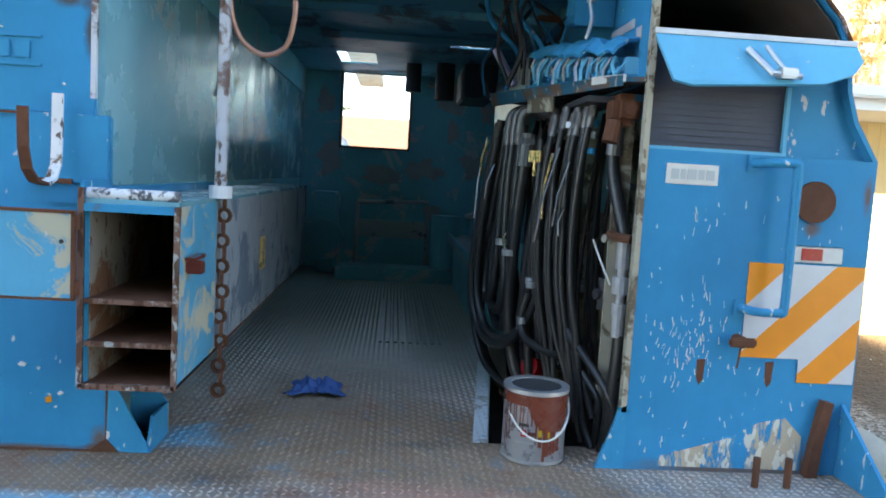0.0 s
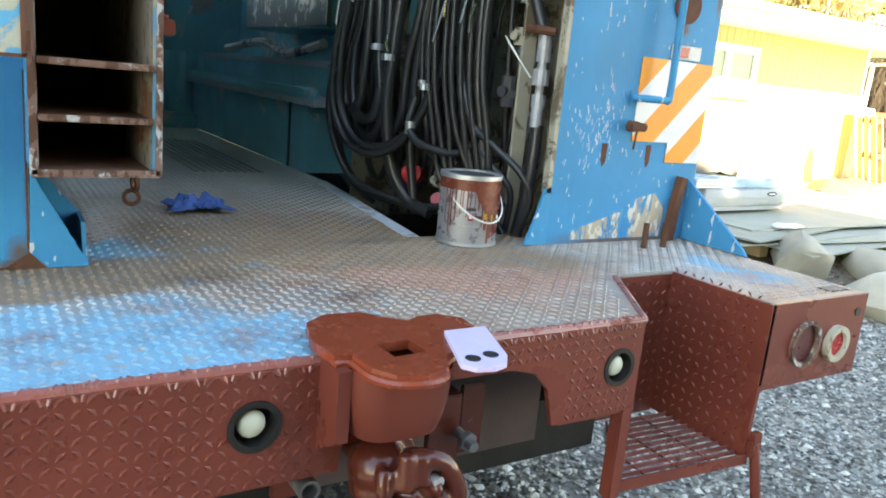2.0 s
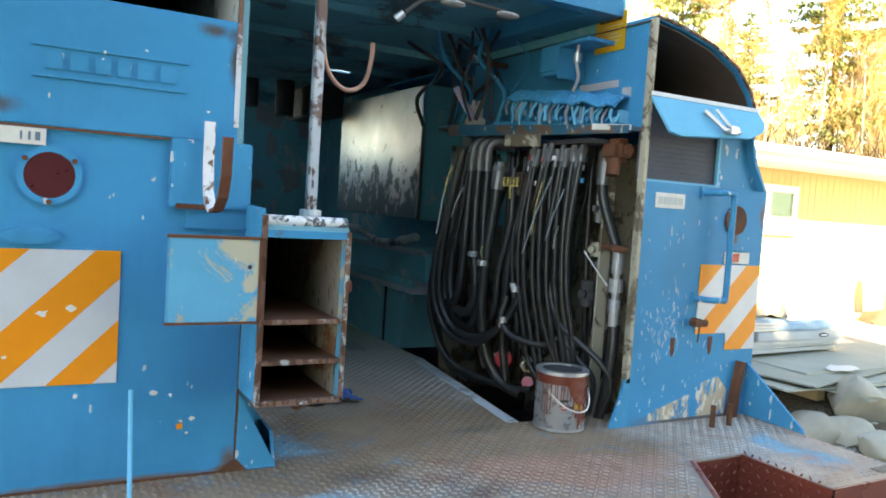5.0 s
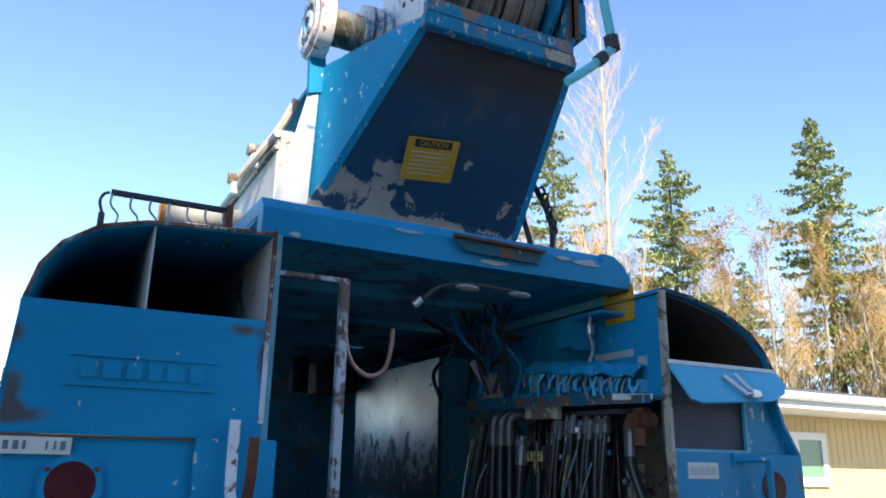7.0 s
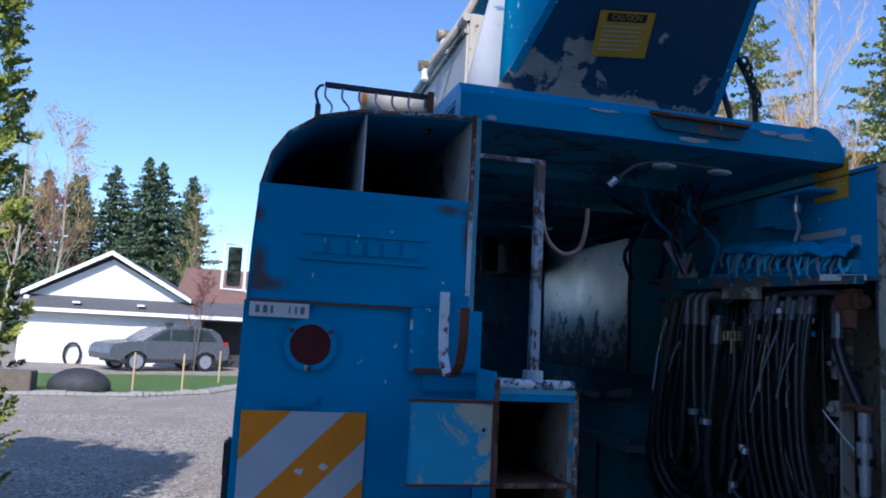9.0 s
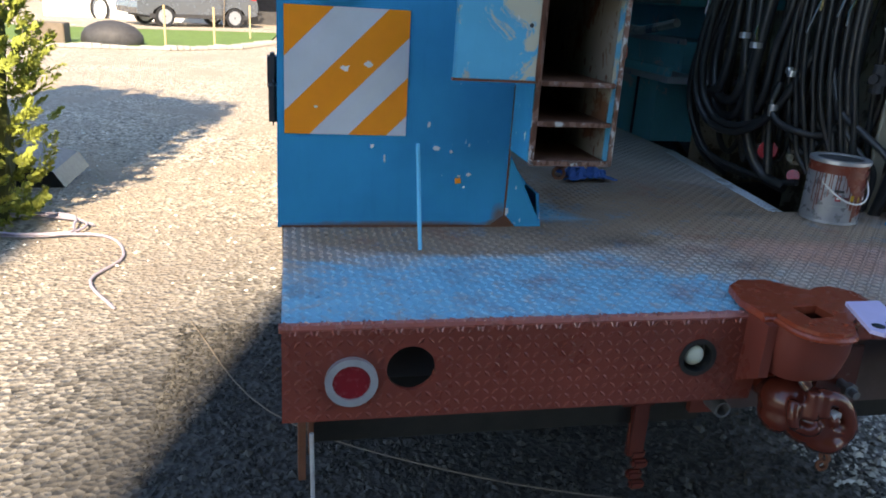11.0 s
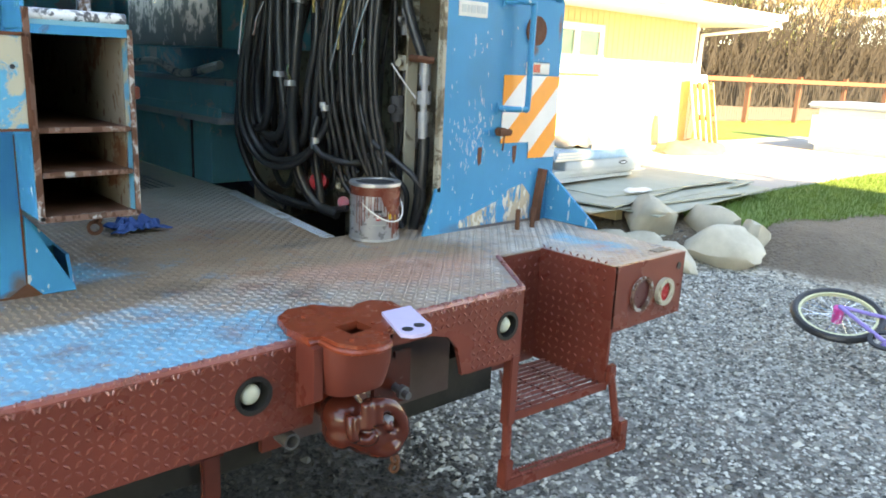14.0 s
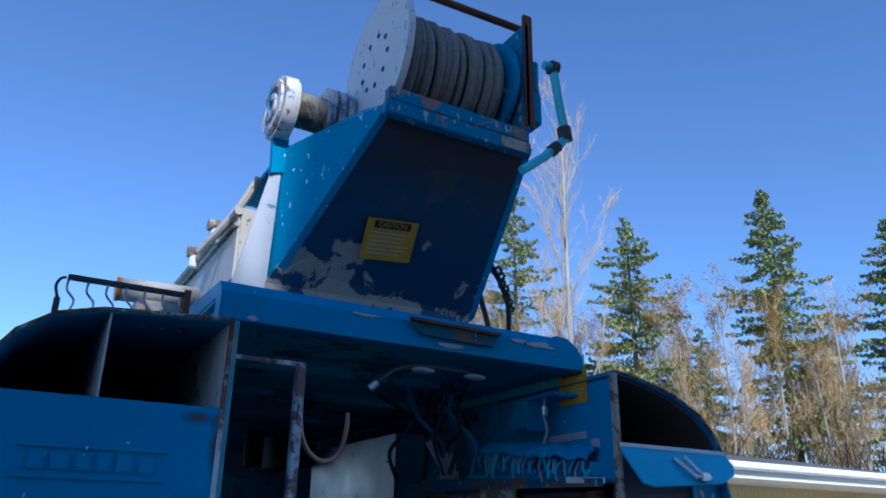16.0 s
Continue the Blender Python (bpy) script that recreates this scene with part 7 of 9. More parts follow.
# rack on the left roof
rack = part("roof_rack", box(B(), -1.085, -0.79, 1.995, 2.012, 2.452, 2.464), M_DARK, truck, "low rack of bent wire on the roof")
for i in range(7):
    x = -1.075 + i * 0.046
    part("wire", tube(B(), curve_points([(x, 2.0, 2.355), (x + 0.008, 2.0, 2.375), (x + 0.012, 2.0, 2.40), (x - 0.008, 2.0, 2.425), (x - 0.006, 2.0, 2.455)], 4), 0.003, 6), M_ZINC, rack, smooth=True)
part("end_plate", box(B(), -0.800, -0.785, 1.98, 2.03, 2.36, 2.468), M_RUST, rack)
bm = rod(B(), (-1.10, 2.0, 2.35), (-1.10, 2.0, 2.40), 0.008)
tube(bm, curve_points([(-1.10, 2.0, 2.40), (-1.108, 2.0, 2.43), (-1.10, 2.0, 2.45), (-1.088, 2.0, 2.455)], 4), 0.004, 6)
part("end_wire", bm, M_DARK, rack, smooth=True)
# cab ahead, with its mirror
cabin = part("cab", box(B(), -1.15, -0.45, 6.2, 8.6, 0.95, 2.1, 0.08), M_BLUE, truck, "blue truck cab")
part("cab_rear_side", box(B(), 0.20, 1.15, 6.2, 8.6, 0.95, 2.5, 0.08), M_BLUE, cabin)
part("cab_floor", box(B(), -0.45, 0.20, 6.2, 8.6, 0.95, 1.9, 0.04), M_WHITE, cabin)
part("mirror_arm", tube(B(), [(-1.15, 7.5, 2.0), (-1.36, 7.5, 2.14), (-1.36, 7.5, 2.57), (-1.56, 7.5, 2.58), (-1.57, 7.5, 2.14), (-1.36, 7.5, 2.13)], 0.018, 8), M_TRIM, cabin, "white tubular mirror arm", smooth=True)
part("mirror", box(B(), -1.53, -1.40, 7.49, 7.52, 2.17, 2.55, 0.008), M_CHROME, cabin, "side mirror in a white frame")
bm = B()
box(bm, -1.29, -1.256, 2.6, 2.7, 1.30, 1.42, 0.01)
box(bm, -1.285, -1.256, 2.5, 2.62, 1.20, 1.34, 0.012)
part("side_lamp", bm, M_DARK, left, "small dark side lamp")

# ---- loose things on the deck ----
def paint_can(x, y):
    can = thing("paint_can", (x, y, DECK + 0.003), "dented paint can with red oxide paint running down its sides", "paint can")
    z = DECK + 0.003
    body = part("body", rod(B(), (x, y, z), (x, y, z + 0.185), 0.082, n=40), M_CANBODY, can, "grey printed steel body", smooth=True)
    part("rim", ring(B(), (x, y, z + 0.180), (0, 0, 1), 0.086, 0.066, 0.010, 40), M_ZINC, can, "bright steel rim", smooth=True)
    part("foot_ring", ring(B(), (x, y, z), (0, 0, 1), 0.0845, 0.078, 0.008, 40), M_ZINC, can, smooth=True)
    part("paint_inside", rod(B(), (x, y, z + 0.1855), (x, y, z + 0.1865), 0.066, n=32), M_DARK, can, "dark skin of old paint")
    wrap = shell_band(x, y, 0.0832, z + 0.150, z + 0.178, 0, 6.283, 40)
    part("paint_collar", wrap, M_CANPAINT, can, "red oxide paint smeared round the top", smooth=True)
    rng = random.Random(3)
    for i in range(22):
        a = math.radians(190 + i * 7.2 + rng.uniform(-2, 2))
        mid = abs(math.degrees(a) - 290) < 22
        w = rng.uniform(0.08, 0.16) if mid else rng.uniform(0.02, 0.05)
        low = rng.uniform(0.004, 0.05) if mid else rng.uniform(0.03, 0.11)
        part("paint_run", shell_band(x, y, 0.0836, z + low, z + 0.152, a - w / 2, a + w / 2, 3), M_CANPAINT, can, "run of red paint", smooth=True)
    bm = B()
    edge = []
    for k in range(41):
        f = k / 40
        a = math.radians(246 + 94 * f)
        low = 0.150 - 0.075 * math.sin(math.pi * f) ** 0.8 + 0.004 * math.sin(k * 1.7)
        edge.append([bm.verts.new((x + 0.0838 * math.cos(a), y + 0.0838 * math.sin(a), z + h)) for h in (low, 0.155)])
    for p, q in zip(edge, edge[1:]):
        bm.faces.new((p[0], q[0], q[1], p[1]))
    part("paint_sheet", bm, M_CANPAINT, can, "sheet of red paint down one side", smooth=True)
    for a0, a1, z0, z1, mat in ((236, 246, 0.072, 0.090, M_REDBRIGHT), (238, 244, 0.077, 0.085, M_INKW), (249, 262, 0.076, 0.086, M_REDLENS), (300, 312, 0.076, 0.086, M_INKW), (266, 273, 0.075, 0.092, M_YELLOW), (284, 288, 0.070, 0.088, M_YELLOW), (232, 250, 0.098, 0.106, M_INK), (228, 262, 0.055, 0.058, M_GREY_PANEL)):
        part("label_bar", shell_band(x, y, 0.0841, z + z0, z + z1, math.radians(a0), math.radians(a1), 6), mat, can, "plain printed bar", smooth=True)
    pts = []
    for i in range(17):
        a = math.pi * i / 16
        pts.append((x + 0.090 * math.cos(a) * 0.92 + 0.004, y - 0.088 * math.sin(a) * 0.85 - 0.03 * math.sin(a) + 0.004, z + 0.155 - 0.085 * math.sin(a)))
    part("wire_handle", tube(B(), pts, 0.0028, 6), M_PAPER, can, "thin wire bail handle", smooth=True)


def shell_band(x, y, r, z0, z1, a0, a1, n):
    bm = B()
    rows = [[bm.verts.new((x + r * math.cos(a0 + (a1 - a0) * i / n), y + r * math.sin(a0 + (a1 - a0) * i / n), z)) for i in range(n + 1)] for z in (z0, z1)]
    for i in range(n):
        bm.faces.new((rows[0][i], rows[0][i + 1], rows[1][i + 1], rows[1][i]))
    return bm


M_CANPAINT = plain("glossy_red_brown_paint", (0.17, 0.036, 0.021), 0.28, 0.0, 0.15, 12, 0.15, 60)
M_CANBODY = plain("grey_printed_tin", (0.36, 0.36, 0.38), 0.32, 0.55, 0.15, 20, 0.05)
paint_can(0.412, 1.955)


def rag(x, y):
    bm = B()
    n = 22
    grid = []
    for i in range(n):
        row = []
        for j in range(n):
            u, v = (i / (n - 1) - 0.5), (j / (n - 1) - 0.5)
            w = 1 + 0.5 * noise.noise((u * 4, v * 4, 5))
            z = 0.012 + 0.055 * max(0, noise.noise((u * 7, v * 7, 1)) + 0.25) * (1 - 2.2 * (u * u + v * v))
            row.append(bm.verts.new((x + u * 0.155 * w, y + v * 0.12 * w, DECK + 0.004 + max(0.0, z))))
        grid.append(row)
    for a, b in zip(grid, grid[1:]):
        for j in range(n - 1):
            bm.faces.new((a[j], b[j], b[j + 1], a[j + 1]))
    ob = single("rag", bm, plain("blue_cotton_cloth", (0.025, 0.11, 0.33), 0.9, 0, 0.25, 30, 0.4, 200), "crumpled dark blue shop rag on the deck", "rag", smooth=True)
    so = ob.modifiers.new("thick", "SOLIDIFY")
    so.thickness = 0.004


rag(-0.20, 2.43)


# ---- yard ----
def gravel():
    rng = np.random.default_rng(5)
    verts, faces = [], []
    base = np.array([(1, 0, 0), (-1, 0, 0), (0, 1, 0), (0, -1, 0), (0, 0, 1), (0, 0, -1)], float)
    tri = [(0, 2, 4), (2, 1, 4), (1, 3, 4), (3, 0, 4), (2, 0, 5), (1, 2, 5), (3, 1, 5), (0, 3, 5)]
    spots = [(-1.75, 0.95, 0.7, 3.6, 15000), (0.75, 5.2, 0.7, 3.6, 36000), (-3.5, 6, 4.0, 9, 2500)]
    # low first tone puts the truck's shade into the stones beneath it
    for (x0, x1, y0, y1, count), tone, label in zip(spots, (0.11, 1.0, 1.4), ("crushed gravel with the truck's shade in its colour", "loose crushed grey gravel beside the truck", "pale gravel on the drive")):
        verts, faces = [], []
        for _ in range(count):
            x, y = rng.uniform(x0, x1), rng.uniform(y0, y1)
            h = land(x, y)
            if h > 0.06 and rng.random() < 0.8:
                continue
            s = rng.uniform(0.005, 0.015) * (1 + 0.7 * (rng.random() < 0.06))
            p = base * s * rng.uniform(0.6, 1.35, (6, 3)) * np.array((1.2, 0.95, 0.62))
            a = rng.uniform(0, 6.28)
            c, d = math.cos(a), math.sin(a)
            k = len(verts)
            for q in p:
                verts.append((x + c * q[0] - d * q[1], y + d * q[0] + c * q[1], h + s * 0.25 + q[2]))
            faces += [tuple(k + i for i in f) for f in tri]
        me = bpy.data.meshes.new("gravel_stones")
        me.from_pydata(verts, [], faces)
        m, nt, bs = shader("loose_gravel")
        geo = nt.nodes.new("ShaderNodeNewGeometry")
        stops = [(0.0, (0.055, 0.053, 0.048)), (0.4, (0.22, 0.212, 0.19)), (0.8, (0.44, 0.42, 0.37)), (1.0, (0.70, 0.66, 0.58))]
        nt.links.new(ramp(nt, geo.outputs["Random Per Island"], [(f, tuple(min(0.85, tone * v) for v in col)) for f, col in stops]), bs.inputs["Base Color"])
        bs.inputs["Roughness"].default_value = 0.8
        me.materials.append(m)
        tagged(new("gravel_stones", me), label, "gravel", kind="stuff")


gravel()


def boulder(c, s, seed, foot=0.0):
    bm = B()
    bmesh.ops.create_icosphere(bm, subdivisions=3, radius=1)
    for v in bm.verts:
        n1 = noise.noise(v.co * 1.3 + Vector((seed * 3.1, 0, 0)))
        n2 = noise.noise(v.co * 4 + Vector((0, seed * 1.7, 0)))
        v.co *= 1 + 0.34 * n1 + 0.08 * n2
    cuts = random.Random(seed * 7 + 1)
    for _ in range(13):
        d = Vector((cuts.gauss(0, 1), cuts.gauss(0, 1), cuts.gauss(0, 1))).normalized()
        off = cuts.uniform(0.52, 0.80)
        for v in bm.verts:
            k = v.co.dot(d)
            if k > off:
                v.co -= d * (k - off) * 0.97
    for v in bm.verts:
        v.co = Vector((v.co.x * s[0], v.co.y * s[1], v.co.z * s[2]))
    bmesh.ops.rotate(bm, verts=bm.verts, matrix=Matrix.Rotation(seed * 1.3, 3, "Z"))
    low = min(v.co.z for v in bm.verts)
    bmesh.ops.translate(bm, verts=bm.verts, vec=(c[0], c[1], foot - low - 0.12))
    single("boulder", bm, M_ROCK, "pale rounded boulder in a low retaining bank", "boulder", "boulders along the bank", smooth=True)


for i, (x, y, a, b, c) in enumerate(((4.05, 4.0, 0.26, 0.22, 0.17), (4.35, 3.82, 0.30, 0.25, 0.21), (4.66, 3.30, 0.26, 0.22, 0.22), (5.12, 3.12, 0.40, 0.30, 0.27), (5.50, 3.02, 0.22, 0.20, 0.25), (5.56, 3.45, 0.46, 0.30, 0.30), (5.0, 3.75, 0.36, 0.30, 0.28), (3.6, 4.4, 0.30, 0.26, 0.21), (3.2, 4.7, 0.30, 0.28, 0.20), (4.66, 3.72, 0.30, 0.25, 0.23), (4.18, 3.55, 0.16, 0.14, 0.10), (5.12, 2.92, 0.15, 0.13, 0.10), (3.85, 3.95, 0.2, 0.17, 0.13), (5.95, 3.35, 0.28, 0.22, 0.2))):
    boulder((x, y), (a, b, c), i + 1, (-0.02, 0.0, 0.04, 0.06, 0.10, 0.04, 0.08, 0.0, 0.0, 0.03, -0.02, -0.03, -0.03, 0.06)[i])

YARD = 0.34
slabs = [(5.95, 4.22, 2.5, 1.2, 4), (5.45, 4.36, 2.3, 1.2, -7), (6.05, 4.45, 2.4, 1.2, 3), (5.35, 4.50, 2.0, 1.1, 9), (5.9, 4.58, 2.2, 1.1, -4)]
for i, (x, y, w, d, a) in enumerate(slabs):
    bm = box(B(), -w / 2, w / 2, -d / 2, d / 2, 0, 0.014, m=pose(x, y, YARD + 0.085 + 0.016 * i, 1.0 - 0.5 * i, -1.0, a))
    single("plywood_sheet", bm, M_PLY, "weathered plywood sheet lying on the stones", "plywood", "plywood sheets")
for i in range(4):
    single("bearer", box(B(), 4.7 + i * 0.62, 4.8 + i * 0.62, 3.95, 5.0, YARD - 0.04, YARD + 0.08), M_WOOD, "wooden bearer under the plywood sheets", "timber", "plywood bearers")
rng = random.Random(11)
for k in range(3):
    for i in range(5):
        x0 = 4.75 + rng.uniform(-0.25, 0.15)
        bm = box(B(), 0, 1.5 + rng.uniform(-0.2, 0.1), 0, 0.135, 0, 0.038, 0.003, m=pose(x0, 4.72 + i * 0.145, YARD + 0.185 + k * 0.04, 0, 0, rng.uniform(-3, 3)))
        single("lumber_board", bm, M_LUMBER, "pale weathered board in a stack", "board", "stacked boards")
crate = single("white_case", box(B(), 4.85, 6.12, 4.70, 5.30, YARD + 0.305, YARD + 0.395, 0.01), M_LUMBER, "long pale case on the board stack", "case")
part("badge", prism(B(), [(5.82 + 0.075 * math.cos(0.3927 * i), YARD + 0.352 + 0.022 * math.sin(0.3927 * i)) for i in range(16)], "y", 4.695, 4.699), M_INK, crate, "plain dark oval badge")
part("badge_bar", box(B(), 5.775, 5.865, 4.692, 4.6955, YARD + 0.345, YARD + 0.358), M_INKW, crate)
M_FOIL = plain("pale_blue_plastic_wrap", (0.27, 0.43, 0.55), 0.22, 0.0, 0.45, 7, 0.9, 22)
pack = single("wrapped_pack", box(B(), 4.7, 6.02, 4.72, 5.28, YARD + 0.397, YARD + 0.50, 0.02), M_FOIL, "long pack in shiny pale blue plastic", "package")
bm = B()
for i in range(3):
    box(bm, 4.70 + i * 0.02, 5.15 + 0.05 * i, 4.713, 4.719, YARD + 0.405 + i * 0.030, YARD + 0.425 + i * 0.030)
part("strip", bm, M_ZINC, pack, "silvery strips")
bm = B()
bmesh.ops.create_icosphere(bm, subdivisions=3, radius=1, matrix=pose(5.30, 5.0, YARD + 0.55) @ Matrix.Diagonal((0.26, 0.18, 0.10, 1)))
for v in bm.verts:
    v.co += Vector((0.06, 0.05, 0.07)) * noise.noise(v.co * 7)
single("folded_sack", bm, plain("grey_brown_sacking", (0.33, 0.28, 0.22), 0.9, 0, 0.4, 12, 0.6, 60), "grey brown folded sacking on the pack", "sack", smooth=True)
bm = B()
bmesh.ops.create_icosphere(bm, subdivisions=3, radius=1, matrix=pose(5.25, 4.1, YARD + 0.178) @ Matrix.Diagonal((0.20, 0.09, 0.008, 1)))
for v in bm.verts:
    v.co += Vector((0.05, 0.05, 0.010)) * noise.noise(v.co * 11)
single("plastic_scrap", bm, M_PAPER, "scrap of clear plastic on the plywood", "plastic", smooth=True)


# ---- yellow garage ----
def garage():
    g = thing("garage_building", (9.5, 10.2, 0.2), "cream yellow garage with wide white eaves", "garage")
    x0, x1, y0, y1, z0, z1 = 2.0, 12.2, 7.7, 13.5, 0.15, 2.62
    wall_ = part("front_wall", box(B(), x0, x1, y0, y0 + 0.15, z0, z1), M_SIDING, g, "cream yellow board siding")
    part("end_wall", box(B(), x1 - 0.15, x1, y0 + 0.15, y1, z0, z1), M_SIDING, g)
    part("end_wall", box(B(), x0, x0 + 0.15, y0 + 0.15, y1, z0, z1), M_SIDING, g)
    part("rear_wall", box(B(), x0, x1, y1, y1 + 0.15, z0, z1), M_SIDING, g)
    bm = B()
    for i in range(68):
        box(bm, x0 + 0.15 * i + 0.07, x0 + 0.15 * i + 0.082, y0 - 0.006, y0, z0, z1)
    part("board_joints", bm, M_SIDING, wall_)
    part("corner_board", box(B(), x1 - 0.06, x1 + 0.02, y0 - 0.02, y0, z0, z1), M_TRIM, g)
    roof = part("roof", slab(B(), [(x0 - 0.8, y0 - 0.95, 2.78), (x1 + 1.3, y0 - 0.95, 2.78), (x1 + 1.3, 10.6, 3.45), (x0 - 0.8, 10.6, 3.45)], 0.1), M_SHINGLE, g, "low grey shingle roof")
    part("rear_slope", slab(B(), [(x0 - 0.8, 10.6, 3.45), (x1 + 1.3, 10.6, 3.45), (x1 + 1.3, 14.4, 2.78), (x0 - 0.8, 14.4, 2.78)], 0.1), M_SHINGLE, g)
    part("soffit", box(B(), x0 - 0.8, x1 + 1.3, y0 - 0.93, y1 + 0.8, 2.60, 2.63), M_TRIM, g)
    part("fascia", box(B(), x0 - 0.8, x1 + 1.3, y0 - 0.97, y0 - 0.94, 2.60, 2.80), M_TRIM, roof, "white fascia board")
    part("gutter", box(B(), x0 - 0.8, x1 + 1.32, y0 - 1.08, y0 - 0.97, 2.70, 2.80, 0.02), M_TRIM, roof, "white gutter")
    part("gable_fill", prism(B(), [(y0 - 0.9, 2.63), (14.3, 2.63), (10.6, 3.40)], "x", x1 + 1.15, x1 + 1.25), M_SIDING, g)
    part("downpipe", tube(B(), [(x1 + 1.1, y0 - 1.0, 2.68), (x1 + 0.9, y0 - 0.9, 2.56), (x1 + 0.08, y0 - 0.06, 2.38), (x1 + 0.05, y0 - 0.05, 0.3)], 0.045, 8), M_TRIM, g, "white downpipe", smooth=True)
    d = part("window", box(B(), 7.86, 9.26, y0 - 0.02, y0 - 0.005, 1.60, 2.36), M_TRIM, g, "white framed double window")
    for a in (8.0, 8.64):
        part("pane", box(B(), a, a + 0.50, y0 - 0.035, y0 - 0.024, 1.72, 2.25), M_GREENGLASS, d, "green tinted glass")
    bm = B()
    for a, b, c, e in ((7.86, 8.0, 1.60, 2.36), (8.50, 8.64, 1.72, 2.25), (9.14, 9.26, 1.60, 2.36), (8.0, 9.14, 2.25, 2.36), (8.0, 9.14, 1.60, 1.72)):
        box(bm, a, b, y0 - 0.06, y0 - 0.021, c, e)
    part("window_frame", bm, M_TRIM, d)


garage()
tagged(new("pavement", mesh_of("pavement", box(B(), 6.2, 17.0, 3.9, 7.7, 0.1, YARD + 0.03), M_CONCRETE)), "sunlit pale concrete yard by the garage", "pavement", kind="structure")


def pallet(x, y, a, spin):
    p = thing("pallet", (x, y, YARD + 0.03), "raw wooden pallet leaning against the garage wall", "pallet", "leaning pallets")
    m = pose(x, y, YARD + 0.03, 0, 0, spin) @ pose(0, 0, 0, a, 0, 0)
    for i in range(3):
        part("slat", box(B(), -0.5 + i * 0.148, -0.5 + i * 0.148 + 0.09, -0.02, 0, 0, 1.2, m=m), M_WOOD, p)
        part("slat", box(B(), -0.5 + i * 0.148, -0.5 + i * 0.148 + 0.09, 0.09, 0.11, 0, 1.2, m=m), M_WOOD, p)
    for z in (0.02, 0.56, 1.10):
        part("stringer", box(B(), -0.5, -0.10, 0.0, 0.09, z, z + 0.08, m=m), M_REDWOOD, p)


pallet(11.3, 6.9, -14, 70)
single("white_board", box(B(), -0.33, 0.33, 0, 0.03, 0, 1.32, 0.004, m=pose(12.15, 7.25, YARD + 0.03, -12, 0, 4)), M_TRIM, "white painted board leaning against the garage wall", "board")
# low brown heap at the foot of the pallet
bm = B()
bmesh.ops.create_icosphere(bm, subdivisions=3, radius=1, matrix=pose(10.7, 6.7, YARD + 0.05) @ Matrix.Diagonal((0.85, 0.5, 0.16, 1)))
for v in bm.verts:
    v.co += Vector((0.1, 0.1, 0.12)) * noise.noise(v.co * 5)
single("bark_mound", bm, M_BARK, "low brown mound by the pallet", "mound", smooth=True)


def hot_tub():
    t = thing("hot_tub", (14.6, 5.0, YARD + 0.03), "white hot tub with a grey blue cover", "hot tub")
    z = YARD + 0.03
    part("shell", box(B(), 13.6, 15.8, 3.9, 6.0, z, z + 0.78, 0.12), M_TRIM, t, "white tub shell", smooth=True)
    part("cover", box(B(), 13.55, 15.85, 3.85, 6.05, z + 0.79, z + 0.90, 0.04), plain("grey_blue_vinyl", (0.30, 0.38, 0.45), 0.5, 0, 0.15, 4, 0.2), t, "grey blue cover", smooth=True)


hot_tub()


def umbrella():
    u = thing("folded_umbrella", (15.55, 4.65, YARD + 0.03), "folded cream garden umbrella beside the hot tub", "umbrella")
    z0 = YARD + 0.03
    part("pole", rod(B(), (15.55, 4.65, z0), (15.55, 4.65, 3.6), 0.03, n=10), M_TRIM, u, "pale pole")
    part("foot", rod(B(), (15.55, 4.65, z0), (15.55, 4.65, z0 + 0.06), 0.28, n=20), M_CONCRETE, u)
    bm = B()
    rows = []
    for k in range(9):
        f = k / 8
        r = 0.10 + 0.30 * math.sin(math.pi * min(1, 0.12 + 0.75 * (1 - f))) * (1 - 0.55 * f)
        rows.append([bm.verts.new((15.55 + r * (1 + 0.22 * math.sin(8 * a)) * math.cos(a), 4.65 + r * (1 + 0.22 * math.sin(8 * a)) * math.sin(a), 1.35 + 2.2 * f)) for a in [6.28319 * i / 40 for i in range(40)]])
    for lo, hi in zip(rows, rows[1:]):
        for i in range(40):
            bm.faces.new((lo[i], lo[(i + 1) % 40], hi[(i + 1) % 40], hi[i]))
    part("canopy", bm, plain("cream_canvas", (0.62, 0.58, 0.50), 0.85, 0, 0.1, 4, 0.2), u, "gathered cream canvas", smooth=True)


umbrella()


def fence():
    f = thing("fence", (18, 12.2, 0.3), "reddish cedar post and rail fence with wire", "fence")
    for i in range(9):
        part("post", box(B(), 13.8 + i * 2.2, 13.92 + i * 2.2, 12.1 - i * 0.5, 12.22 - i * 0.5, 0.2, 1.75), M_REDWOOD, f)
    for z in (1.55,):
        part("rail", slab(B(), [(13.0, 12.1, z), (33.0, 7.55, z), (33.0, 7.55, z + 0.12), (13.0, 12.1, z + 0.12)], 0.05), M_REDWOOD, f)
    bm = B()
    for i in range(190):
        x = 13.0 + i * 0.1
        y = 12.13 - (x - 13.0) * 0.2275
        rod(bm, (x, y, 0.5), (x, y, 1.6), 0.006, n=4)
    part("wire_mesh", bm, M_DARK, f, "dark wire mesh", "stuff")


fence()
bm = slab(B(), [(12.5, 8.2, YARD + 0.035), (34, 5.0, YARD + 0.035), (34, 9.0, YARD + 0.035), (12.5, 12.6, YARD + 0.035)], 0.2)
tagged(new("lawn", mesh_of("lawn", bm, M_GRASS)), "bright green strip of lawn", "lawn", kind="structure")


